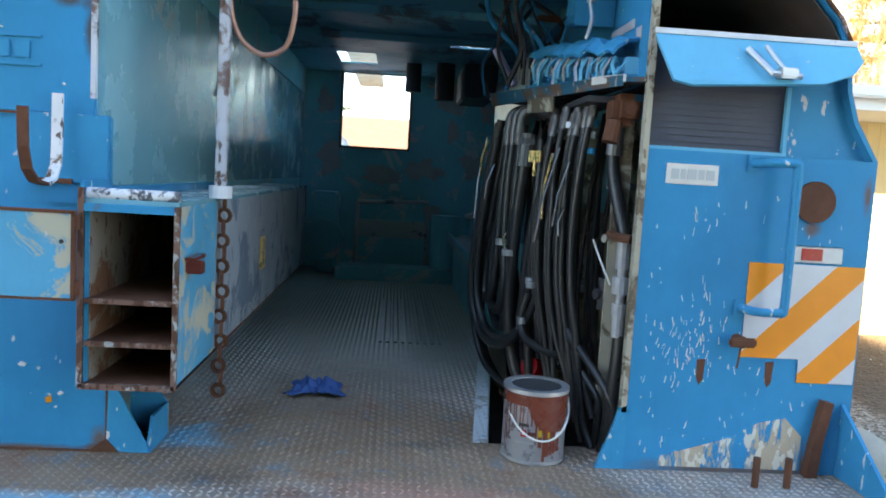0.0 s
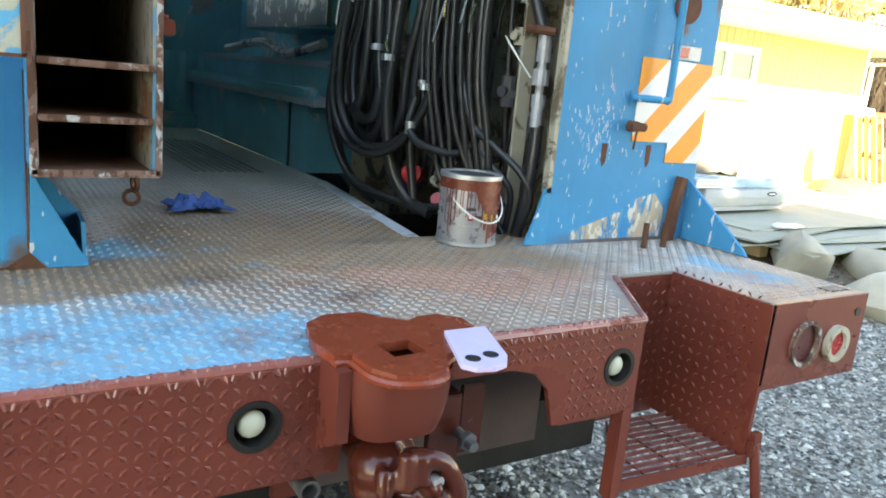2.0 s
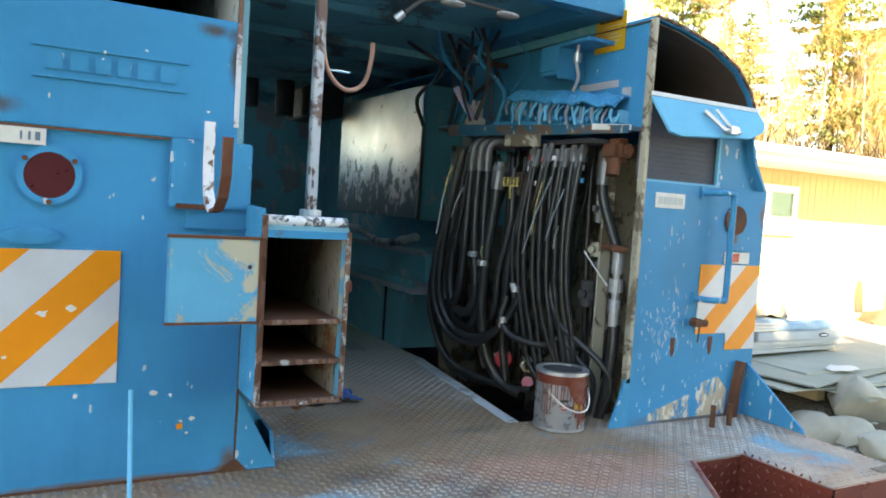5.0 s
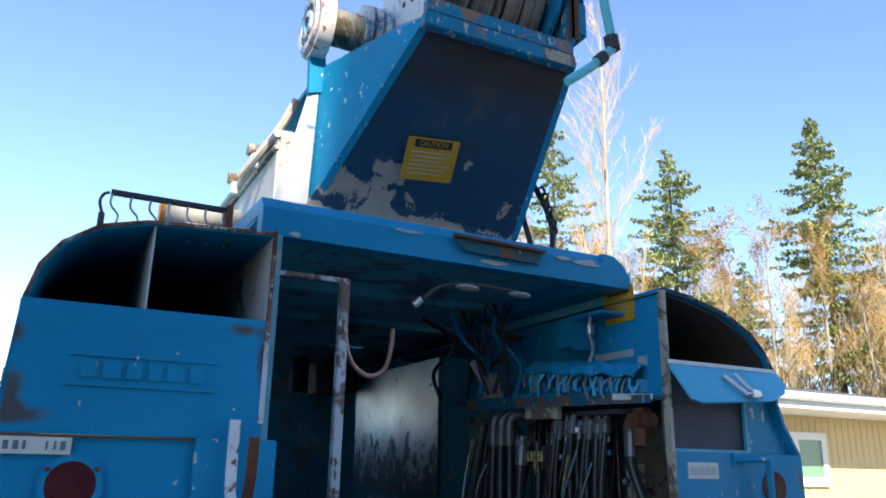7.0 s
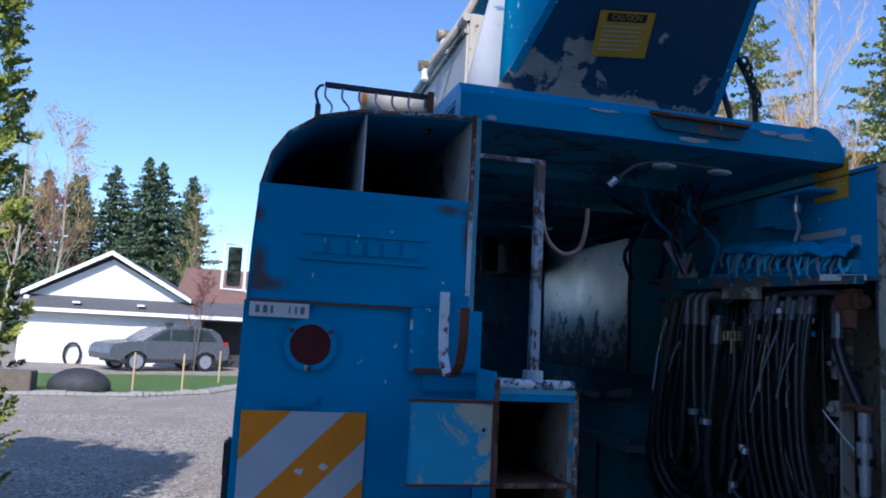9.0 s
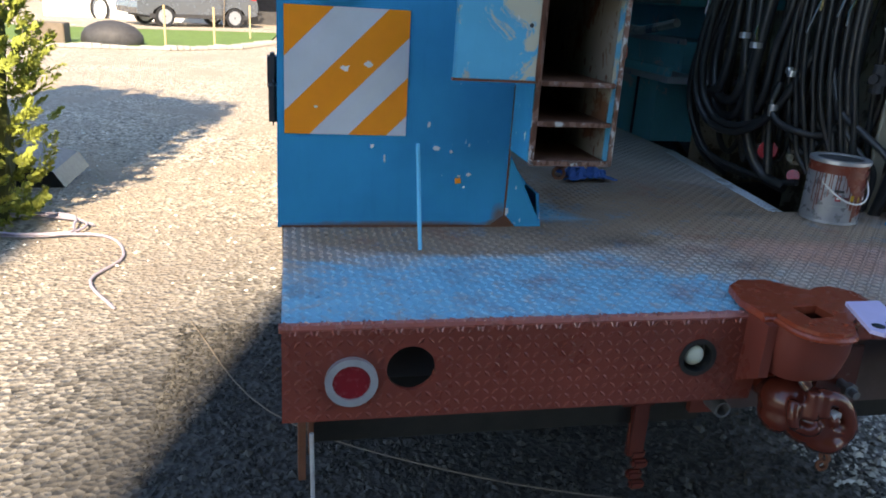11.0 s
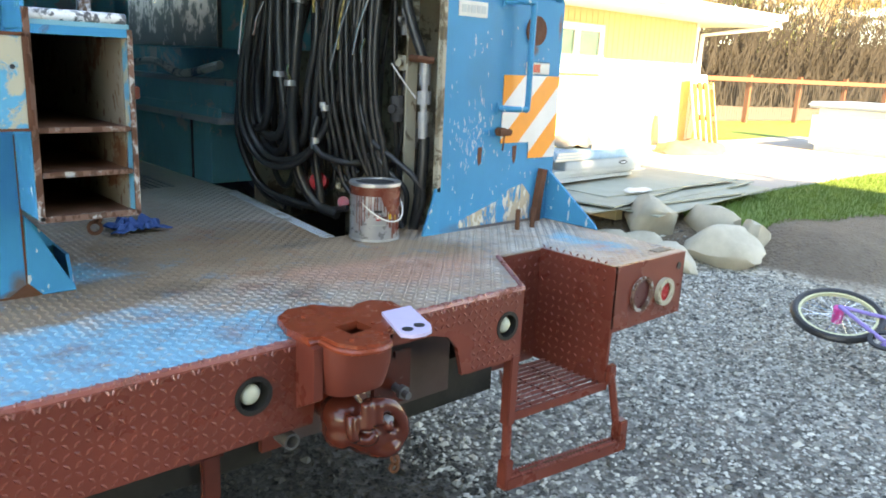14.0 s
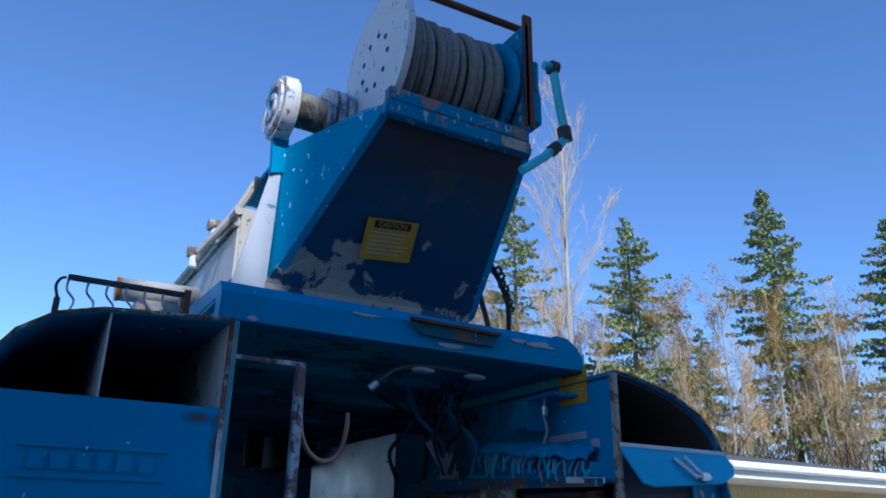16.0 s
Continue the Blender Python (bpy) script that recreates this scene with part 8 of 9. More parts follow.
def tufts(name, label, area, count, seed, tall, inside=None):
    rng = np.random.default_rng(seed)
    verts, faces = [], []
    for _ in range(count):
        x, y = rng.uniform(area[0], area[1]), rng.uniform(area[2], area[3])
        if inside and not inside(x, y):
            continue
        a, h = rng.uniform(0, 6.28), tall * rng.uniform(0.5, 1.2)
        z = land(x, y)
        k = len(verts)
        dx, dy = 0.004 * math.cos(a), 0.004 * math.sin(a)
        verts += [(x - dx, y - dy, z - 0.01), (x + dx, y + dy, z - 0.01), (x + rng.uniform(-0.4, 0.4) * h, y + rng.uniform(-0.4, 0.4) * h, z + h)]
        faces.append((k, k + 1, k + 2))
    me = bpy.data.meshes.new(name)
    me.from_pydata(verts, [], faces)
    me.materials.append(M_GRASS)
    tagged(new(name, me), label, "grass", kind="stuff")


def grassy(x, y):
    """Where turf covers the bank: its top, behind a ragged edge."""
    return x > 5.45 and y > 3.0 - 0.27 * (x - 5.6) + 0.22 * noise.noise((x * 2, y * 2, 0)) and land(x, y) > 0.2


tufts("mound_grass", "green grass on the top of the soil bank", (5.0, 11.0, 0.9, 3.9), 34000, 3, 0.06, grassy)
bm = B()
gx = [5.0 + 0.1 * i for i in range(80)]
gy = [0.4 + 0.1 * i for i in range(36)]
grid = {(i, j): bm.verts.new((x, y, land(x, y) + 0.006)) for i, x in enumerate(gx) for j, y in enumerate(gy) if grassy(x, y)}
for (i, j) in list(grid):
    if all(k in grid for k in ((i + 1, j), (i + 1, j + 1), (i, j + 1))):
        bm.faces.new((grid[i, j], grid[i + 1, j], grid[i + 1, j + 1], grid[i, j + 1]))
tagged(new("turf", mesh_of("turf", bm, M_GRASS, True)), "green turf on the soil bank", "grass", kind="structure")


def bicycle():
    b = thing("bicycle", (3.5, 1.2, 0.0), "small bicycle with yellow rims and pink details lying on the gravel", "bicycle")
    tyre, rim = M_BLACK, plain("pale_yellow_rim", (0.74, 0.70, 0.42), 0.4, 0.2, 0.1, 10, 0.05)
    pink = plain("hot_pink_plastic", (0.75, 0.06, 0.30), 0.4, 0, 0.1, 10, 0.05)
    lilac = plain("purple_lilac_paint", (0.30, 0.22, 0.55), 0.35, 0, 0.1, 10, 0.05)
    zx = Vector((-0.93 * 0.34, -0.37 * 0.34, 0.93)).normalized()
    xx = Vector((0.0, -1.0, 0.0))
    xx = (xx - zx * xx.dot(zx)).normalized()
    m = Matrix.Translation((3.49, 1.21, 0.24)) @ Matrix((xx, zx.cross(xx), zx)).transposed().to_4x4()
    for name, cx, cy in (("rear_wheel", -0.32, 0.05), ("front_wheel", 0.46, -0.36)):
        bm = B()
        tube(bm, [(cx + 0.235 * math.cos(a * 0.19635), cy + 0.235 * math.sin(a * 0.19635), 0) for a in range(33)], 0.024, 8, False)
        bmesh.ops.transform(bm, matrix=m, verts=bm.verts)
        w = part(name, bm, tyre, b, "black tyre", smooth=True)
        bm = ring(B(), (cx, cy, -0.01), (0, 0, 1), 0.218, 0.200, 0.02, 36)
        bmesh.ops.transform(bm, matrix=m, verts=bm.verts)
        part("rim", bm, rim, w, "pale yellow rim", smooth=True)
        bm = B()
        for k in range(20):
            a = k * 0.31416
            rod(bm, (cx + 0.02 * math.cos(a + 1), cy + 0.02 * math.sin(a + 1), 0.02 * (-1) ** k), (cx + 0.20 * math.cos(a), cy + 0.20 * math.sin(a), 0), 0.0016, n=4)
        bmesh.ops.transform(bm, matrix=m, verts=bm.verts)
        part("spokes", bm, M_CHROME, w)
        bm = rod(B(), (cx, cy, -0.05), (cx, cy, 0.05), 0.03, n=12)
        bmesh.ops.transform(bm, matrix=m, verts=bm.verts)
        part("hub", bm, pink, w, "pink hub")
    bm = B()
    for p, q, r in (((-0.32, 0.05, 0.06), (-0.02, -0.08, 0.03), 0.012), ((-0.02, -0.08, 0), (0.02, 0.28, 0), 0.017), ((-0.02, -0.08, 0), (0.36, 0.0, 0), 0.02), ((0.36, 0.0, 0), (0.46, -0.36, 0.06), 0.014), ((0.36, 0.0, 0), (0.33, 0.14, 0), 0.018), ((0.02, 0.20, 0), (-0.32, 0.05, 0.06), 0.011)):
        rod(bm, p, q, r)
    bmesh.ops.transform(bm, matrix=m, verts=bm.verts)
    part("frame", bm, lilac, b, "lilac frame")
    bm = rod(B(), (0.33, 0.14, -0.22), (0.33, 0.14, 0.22), 0.012)
    bmesh.ops.transform(bm, matrix=m, verts=bm.verts)
    part("handlebar", bm, M_BLACK, b)
    bm = B()
    bmesh.ops.create_uvsphere(bm, u_segments=14, v_segments=8, radius=1, matrix=m @ pose(0.03, 0.32, 0) @ Matrix.Diagonal((0.12, 0.035, 0.06, 1)))
    part("saddle", bm, lilac, b, "purple saddle", smooth=True)
    bm = ring(B(), (-0.02, -0.08, 0.03), (0, 0, 1), 0.085, 0.06, 0.012, 24)
    bmesh.ops.transform(bm, matrix=m, verts=bm.verts)
    part("chainring", bm, M_BLACK, b)


bicycle()
M_LEAF = plain("pale_yellow_leaf", (0.58, 0.55, 0.24), 0.7, 0, 0.15, 20, 0.1)


# ---- far house, car and drive ----
def far_house():
    h = thing("white_house", (-7.5, 33.5, 0), "white gabled house with grey roof and wide garage door", "house")
    m = pose(-7.1, 32.5, 0.0)

    def put(name, bm, mat, parent, label=""):
        bmesh.ops.transform(bm, matrix=m, verts=bm.verts)
        return part(name, bm, mat, parent, label)
    put("front_wall", box(B(), -3.1, 3.6, 0, 0.2, -0.3, 2.10), M_WHITEWALL, h, "white horizontal siding")
    for i in range(11):
        put("door_slat", box(B(), -2.7, 2.2, -0.03, -0.012, -0.1 + i * 0.185, 0.07 + i * 0.185), M_TRIM, h)
    put("gable_wall", prism(B(), [(-3.1, 2.6), (3.1, 2.6), (0, 4.25)], "y", 0.6, 0.8), M_WHITEWALL, h)
    put("skirt_roof", slab(B(), [(-3.25, -0.5, 2.12), (8.5, -0.5, 2.12), (8.5, 0.75, 2.72), (-3.25, 0.75, 2.72)], 0.1), M_SHINGLE, h, "grey shingle skirt roof")
    put("skirt_fascia", box(B(), -3.3, 8.5, -0.58, -0.5, 1.98, 2.13), M_TRIM, h)
    put("roof_left", slab(B(), [(-3.4, 0.2, 2.55), (0, 0.2, 4.42), (0, 14, 4.42), (-3.4, 14, 2.55)], -0.12), M_SHINGLE, h)
    put("roof_right", slab(B(), [(0, 0.2, 4.42), (3.4, 0.2, 2.55), (3.4, 14, 2.55), (0, 14, 4.42)], -0.12), M_SHINGLE, h)
    bm = slab(B(), [(-3.2, 0.1, 2.60), (0, 0.1, 4.40), (0, 0.1, 4.58), (-3.2, 0.1, 2.78)], 0.08)
    slab(bm, [(0, 0.1, 4.40), (3.2, 0.1, 2.60), (3.2, 0.1, 2.78), (0, 0.1, 4.58)], 0.08)
    put("barge_board", bm, M_TRIM, h, "white barge boards")
    put("side_wing", box(B(), 3.6, 9.5, 1.5, 1.7, 0, 2.3), M_WHITEWALL, h)
    put("wing_roof", slab(B(), [(2.4, 0.8, 2.7), (14, 0.8, 2.7), (14, 6, 4.5), (2.4, 6, 4.5)], 0.14), M_TILE, h, "reddish brown roof")
    put("carport_dark", box(B(), 3.7, 6.6, 1.3, 1.5, 0, 1.9), M_DARK, h)
    put("left_wall", box(B(), -3.1, -2.9, 0.2, 13, 0, 2.6), M_WHITEWALL, h)
    win = put("small_window", box(B(), 1.2, 2.5, -0.05, -0.012, 1.45, 1.88), M_TRIM, h)
    for i in range(3):
        put("pane", box(B(), 1.25 + i * 0.42, 1.60 + i * 0.42, -0.06, -0.045, 1.5, 1.83), M_WHITEWALL, win)
    for x in (-1.2, 1.2):
        put("vent", box(B(), x, x + 0.28, -0.3, 0.1, 2.36, 2.44), M_TRIM, h)
    put("coiled_hose", tube(B(), [(-1.05 + 0.30 * math.cos(a * 0.3), -0.15, 0.35 + 0.45 * math.sin(a * 0.3)) for a in range(46)], 0.05, 6), M_BLACK, h, "black hose coiled on the wall")


M_TILE = plain("reddish_brown_roof", (0.22, 0.12, 0.09), 0.9, 0, 0.3, 3, 0.4, 20)
far_house()


def parked_car():
    c = thing("parked_car", (-4.6, 30.2, 0), "silver grey estate SUV parked before the house", "car")
    m = pose(-4.62, 30.27, 0, 0, 0, 33)
    grey = plain("silver_grey_car_paint", (0.17, 0.185, 0.21), 0.25, 0.6, 0.05, 2, 0)

    def put(name, bm, mat, parent, label="", smooth=False):
        bmesh.ops.transform(bm, matrix=m, verts=bm.verts)
        return part(name, bm, mat, parent, label, smooth=smooth)
    low = [(-2.28, 0.42), (-2.33, 0.62), (-2.30, 0.82), (-2.12, 0.97), (-1.7, 1.04), (-1.1, 1.09), (2.15, 1.11), (2.30, 1.0), (2.36, 0.78), (2.30, 0.45), (1.85, 0.34), (1.72, 0.60), (1.45, 0.72), (1.2, 0.70), (0.98, 0.55), (0.9, 0.33), (-0.9, 0.33), (-1.0, 0.58), (-1.25, 0.72), (-1.5, 0.71), (-1.75, 0.55), (-1.82, 0.36)]
    put("body", prism(B(), low, "y", -0.9, 0.9), grey, c, "silver grey body")
    top = [(-1.12, 1.08), (-0.62, 1.40), (-0.25, 1.58), (0.2, 1.66), (0.9, 1.67), (1.6, 1.61), (1.95, 1.42), (2.15, 1.10)]
    put("roof", prism(B(), top, "y", -0.78, 0.78), grey, c)
    for pts in ([(-0.85, 1.12), (-0.2, 1.52), (-0.1, 1.53), (-0.1, 1.12)], [(-0.04, 1.12), (-0.04, 1.53), (0.85, 1.545), (0.85, 1.12)], [(0.91, 1.12), (0.91, 1.545), (1.45, 1.54), (1.85, 1.14)]):
        put("side_window", prism(B(), pts, "y", -0.80, 0.80), M_GLASS, c, "dark side window")
    for x in (-0.1, 0.85):
        put("door_pillar", box(B(), x, x + 0.06, -0.81, 0.81, 1.1, 1.55), grey, c)
    put("lower_trim", box(B(), -1.9, 1.9, -0.91, 0.91, 0.30, 0.44), M_DARK, c)
    put("tail_lamp", box(B(), 2.05, 2.30, -0.905, -0.6, 0.98, 1.12, 0.02), M_REDBRIGHT, c)
    put("roof_box", box(B(), 0.1, 0.35, -0.1, 0.1, 1.66, 1.78), M_DARK, c)
    for x in (-1.35, 1.35):
        for y in (-0.92, 0.70):
            w = put("wheel", ring(B(), (x, y, 0.35), (0, 1, 0), 0.35, 0.25, 0.22, 28), M_BLACK, c, "black tyre", True)
            put("rim", ring(B(), (x, y - 0.005, 0.35), (0, 1, 0), 0.255, 0.03, 0.12, 10), M_ZINC, w, "light alloy rim")


parked_car()
bm = prism(B(), [(-12, 19.8), (-6.2, 19.2), (-4.0, 19.6), (-2.4, 21.0), (-1.6, 23.5), (-1.4, 27.5), (-6.0, 25.9), (-12, 24.5)], "z", -0.05, 0.06)
tagged(new("front_lawn", mesh_of("front_lawn", bm, M_GRASS)), "green front lawn with a low stone edge", "lawn", kind="structure")
bm = B()
rng = random.Random(2)
edge = [(-9, 19.3), (-6.2, 18.9), (-4.0, 19.3), (-2.4, 20.6), (-1.5, 23.0)]
for a, b in zip(edge, edge[1:]):
    for k in range(12):
        f = k / 12
        x, y = a[0] + (b[0] - a[0]) * f, a[1] + (b[1] - a[1]) * f
        box(bm, x - 0.16, x + 0.16, y - 0.12, y + 0.12, 0, 0.07 + rng.uniform(0, 0.05), 0.02)
tagged(new("lawn_edging", mesh_of("lawn_edging", bm, M_CONCRETE)), "low row of pale edging stones", "edging", kind="stuff")
for x, y in ((-4.1, 20.3), (-2.95, 20.6), (-2.2, 24)):
    single("stake", rod(B(), (x, y, 0), (x, y, 1.0), 0.026, n=8), M_WOOD, "pale wooden stake in the lawn", "stake", "lawn stakes")
bm = B()
bmesh.ops.create_icosphere(bm, subdivisions=3, radius=1, matrix=pose(-5.25, 19.9, 0.15) @ Matrix.Diagonal((0.72, 0.5, 0.45, 1)))
single("covered_mound", bm, M_DARK, "dark grey covered mound on the lawn", "cover", smooth=True)
single("planter_box", box(B(), -7.1, -6.2, 19.4, 20.0, 0, 0.5, 0.02), M_BARK, "brown wooden planter box", "planter")
bm = prism(B(), [(-4.3, 0.0), (-2.95, 0.0), (-3.03, 0.13), (-3.5, 0.24), (-4.3, 0.24)], "y", 6.3, 7.1)
single("black_mat", bm, M_BLACK, "folded black rubber mat on the gravel", "mat")
rng = random.Random(6)
pts = [(-2.9 + 0.35 * math.cos(i * 0.9) + rng.uniform(-0.08, 0.08), 5.2 + 0.25 * math.sin(i * 0.9) + rng.uniform(-0.05, 0.05), 0.02 + 0.004 * i / 3) for i in range(20)]
pts += [(-2.4, 5.0, 0.02), (-2.2, 4.6, 0.015), (-2.3, 4.2, 0.015), (-2.1, 3.8, 0.015)]
single("garden_hose", tube(B(), curve_points(pts, 5), 0.009, 6), plain("dull_mauve_hose", (0.36, 0.32, 0.38), 0.6, 0, 0.2, 20, 0.1), "tangled pale hose on the gravel", "hose", smooth=True)
single("ground_wire", tube(B(), curve_points([(-1.7, 3.6, 0.02), (-1.3, 2.7, 0.02), (-0.6, 2.2, 0.02), (0.2, 1.9, 0.02), (0.6, 1.7, 0.02)], 6), 0.003, 6), M_BARK, "thin wire lying on the gravel", "wire", smooth=True)
for x, y in ((-1.35, 1.42), (-0.9, 1.40), (-1.55, 1.36)):
    bm = B()
    bmesh.ops.create_icosphere(bm, subdivisions=2, radius=1, matrix=pose(x, y, 0.03, 10, 8, x * 40) @ Matrix.Diagonal((0.045, 0.022, 0.006, 1)))
    single("fallen_leaf", bm, M_LEAF, "pale yellow fallen leaf on the gravel", "leaf", "fallen leaves", smooth=True)


# ---- plants ----
def leafy(bm_verts, bm_faces, rng, c, size, flat=0.4):
    a, b = rng.uniform(0, 6.283), rng.uniform(-flat, flat)
    d = np.array((math.cos(a), math.sin(a), b))
    e = np.array((-math.sin(a), math.cos(a), rng.uniform(-flat, flat)))
    k = len(bm_verts)
    w = size * rng.uniform(0.35, 0.6)
    bm_verts.extend([tuple(c - d * size * 0.5), tuple(c + e * w), tuple(c + d * size * 0.6), tuple(c - e * w * 0.8)])
    bm_faces.extend([(k, k + 1, k + 2), (k, k + 2, k + 3)])


def mesh_from(name, verts, faces, mat):
    me = bpy.data.meshes.new(name)
    me.from_pydata(verts, [], faces)
    me.materials.append(mat)
    return me


def hang(ob, parent):
    ob.parent = parent
    return ob


def conifer(loc, tall, wide, seed, mat, sparse=1.0, bare=0.12, fine=1.0):
    t = thing("conifer", loc, "tall dark green conifer with uneven boughs", "tree", "conifers behind the yard")
    rng = random.Random(seed)
    bm = B()
    rod(bm, (0, 0, -0.3), (0, 0, tall * 0.98), tall * 0.016, 0.02, 7)
    hang(new("trunk", mesh_of("trunk", bm, M_BARK)), t)
    verts, faces = [], []
    z = tall * bare
    size = 0.115 * (tall / 18) ** 0.5 * (2.6 / fine) ** 0.6
    while z < tall * 0.99:
        f = (z - tall * bare) / (tall * (1 - bare))
        reach = 0.80 * wide * (1 - f) ** 0.72 * (0.55 + 0.45 * min(1, f * 5 + 0.3)) * (1 + 0.25 * noise.noise((z * 0.45, seed, 0))) + 0.12
        for _ in range(max(3, int((5 + 2 * (1 - f)) * sparse))):
            a = rng.uniform(0, 6.283)
            r = reach * (rng.uniform(0.55, 1.0) if rng.random() < 0.8 else rng.uniform(1.0, 1.35))
            zz = z + rng.uniform(-0.2, 0.2)
            n = max(8, int(r * fine * 20))
            for _ in range(n):
                g = rng.random() ** 0.7
                side = rng.gauss(0, 1) * 0.16 * r * (1.15 - g) + rng.gauss(0, 0.03)
                x, y = r * g, side
                sag = zz - 0.22 * x + 0.16 * r * g ** 3 - abs(side) * 0.25 + rng.gauss(0, 0.05)
                c = np.array((x * math.cos(a) - y * math.sin(a), x * math.sin(a) + y * math.cos(a), sag))
                leafy(verts, faces, rng, c, size * rng.uniform(0.7, 1.5), 1.3)
        z += tall * 0.030 * rng.uniform(0.6, 1.35) * (1 - 0.5 * f)
    tagged(hang(new("crown", mesh_from("crown", verts, faces, mat)), t), "drooping needle boughs")
    return t


def bare_tree(loc, tall, spread, seed, bark, twig, leaf=None, name="bare_tree", label="leafless tree with fine upright branches"):
    t = thing(name, loc, label, "tree", "bare trees behind the yard")
    rng = random.Random(seed)
    bm = B()
    twigs = B()
    tips = []

    def grow(p, d, length, r, level):
        q = p + d * length
        target = bm if level < 2 else twigs
        r = max(r, 0.0085)
        mid = (p + q) / 2 + Vector((rng.uniform(-1, 1), rng.uniform(-1, 1), 0)) * length * (0.03 if level == 0 else 0.10)
        tube(target, [p, mid, q], [r, r * 0.75, r * 0.25], (6, 5, 3, 3)[level], False)
        if level >= 3:
            tips.append(q)
            return
        for _ in range((rng.randint(16, 20), rng.randint(7, 9), rng.randint(5, 7))[level]):
            f = rng.uniform(0.22, 1.0) ** (0.8 if level == 0 else 1)
            s = p.lerp(mid, f * 2) if f < 0.5 else mid.lerp(q, f * 2 - 1)
            a = rng.uniform(0, 6.283)
            lean = rng.uniform(0.45, 1.0) * spread * (1 if level == 0 else 1.2)
            nd = (d + Vector((math.cos(a), math.sin(a), 0.25)) * lean).normalized()
            grow(s, nd, length * rng.uniform(0.20, 0.36) * (1.25 - 0.7 * f) * (1 if level == 0 else 1.5), r * (0.22 if level == 0 else 0.34) * (1.15 - 0.6 * f), level + 1)
    grow(Vector((0, 0, -0.2)), Vector((rng.uniform(-0.04, 0.04), rng.uniform(-0.04, 0.04), 1)).normalized(), tall, tall * 0.0075, 0)
    tagged(hang(new("trunk", mesh_of("trunk", bm, bark)), t), "trunk with its limbs", kind="stuff")
    tagged(hang(new("twig_spray", mesh_of("twig_spray", twigs, twig)), t), "fine bare twigs", kind="stuff")
    if leaf:
        verts, faces = [], []
        for q in tips:
            for _ in range(4):
                leafy(verts, faces, rng, np.array(q) + np.array([rng.uniform(-0.25, 0.25) for _ in range(3)]), rng.uniform(0.05, 0.12))
        tagged(hang(new("crown", mesh_from("crown", verts, faces, leaf)), t), "thin spring leaves")
    return t


def far_copy(t, x, y, s, turn):
    c = copy_thing(t, pose(x, y, 0, 0, 0, turn))
    c.scale = (s, s, s)
    return c


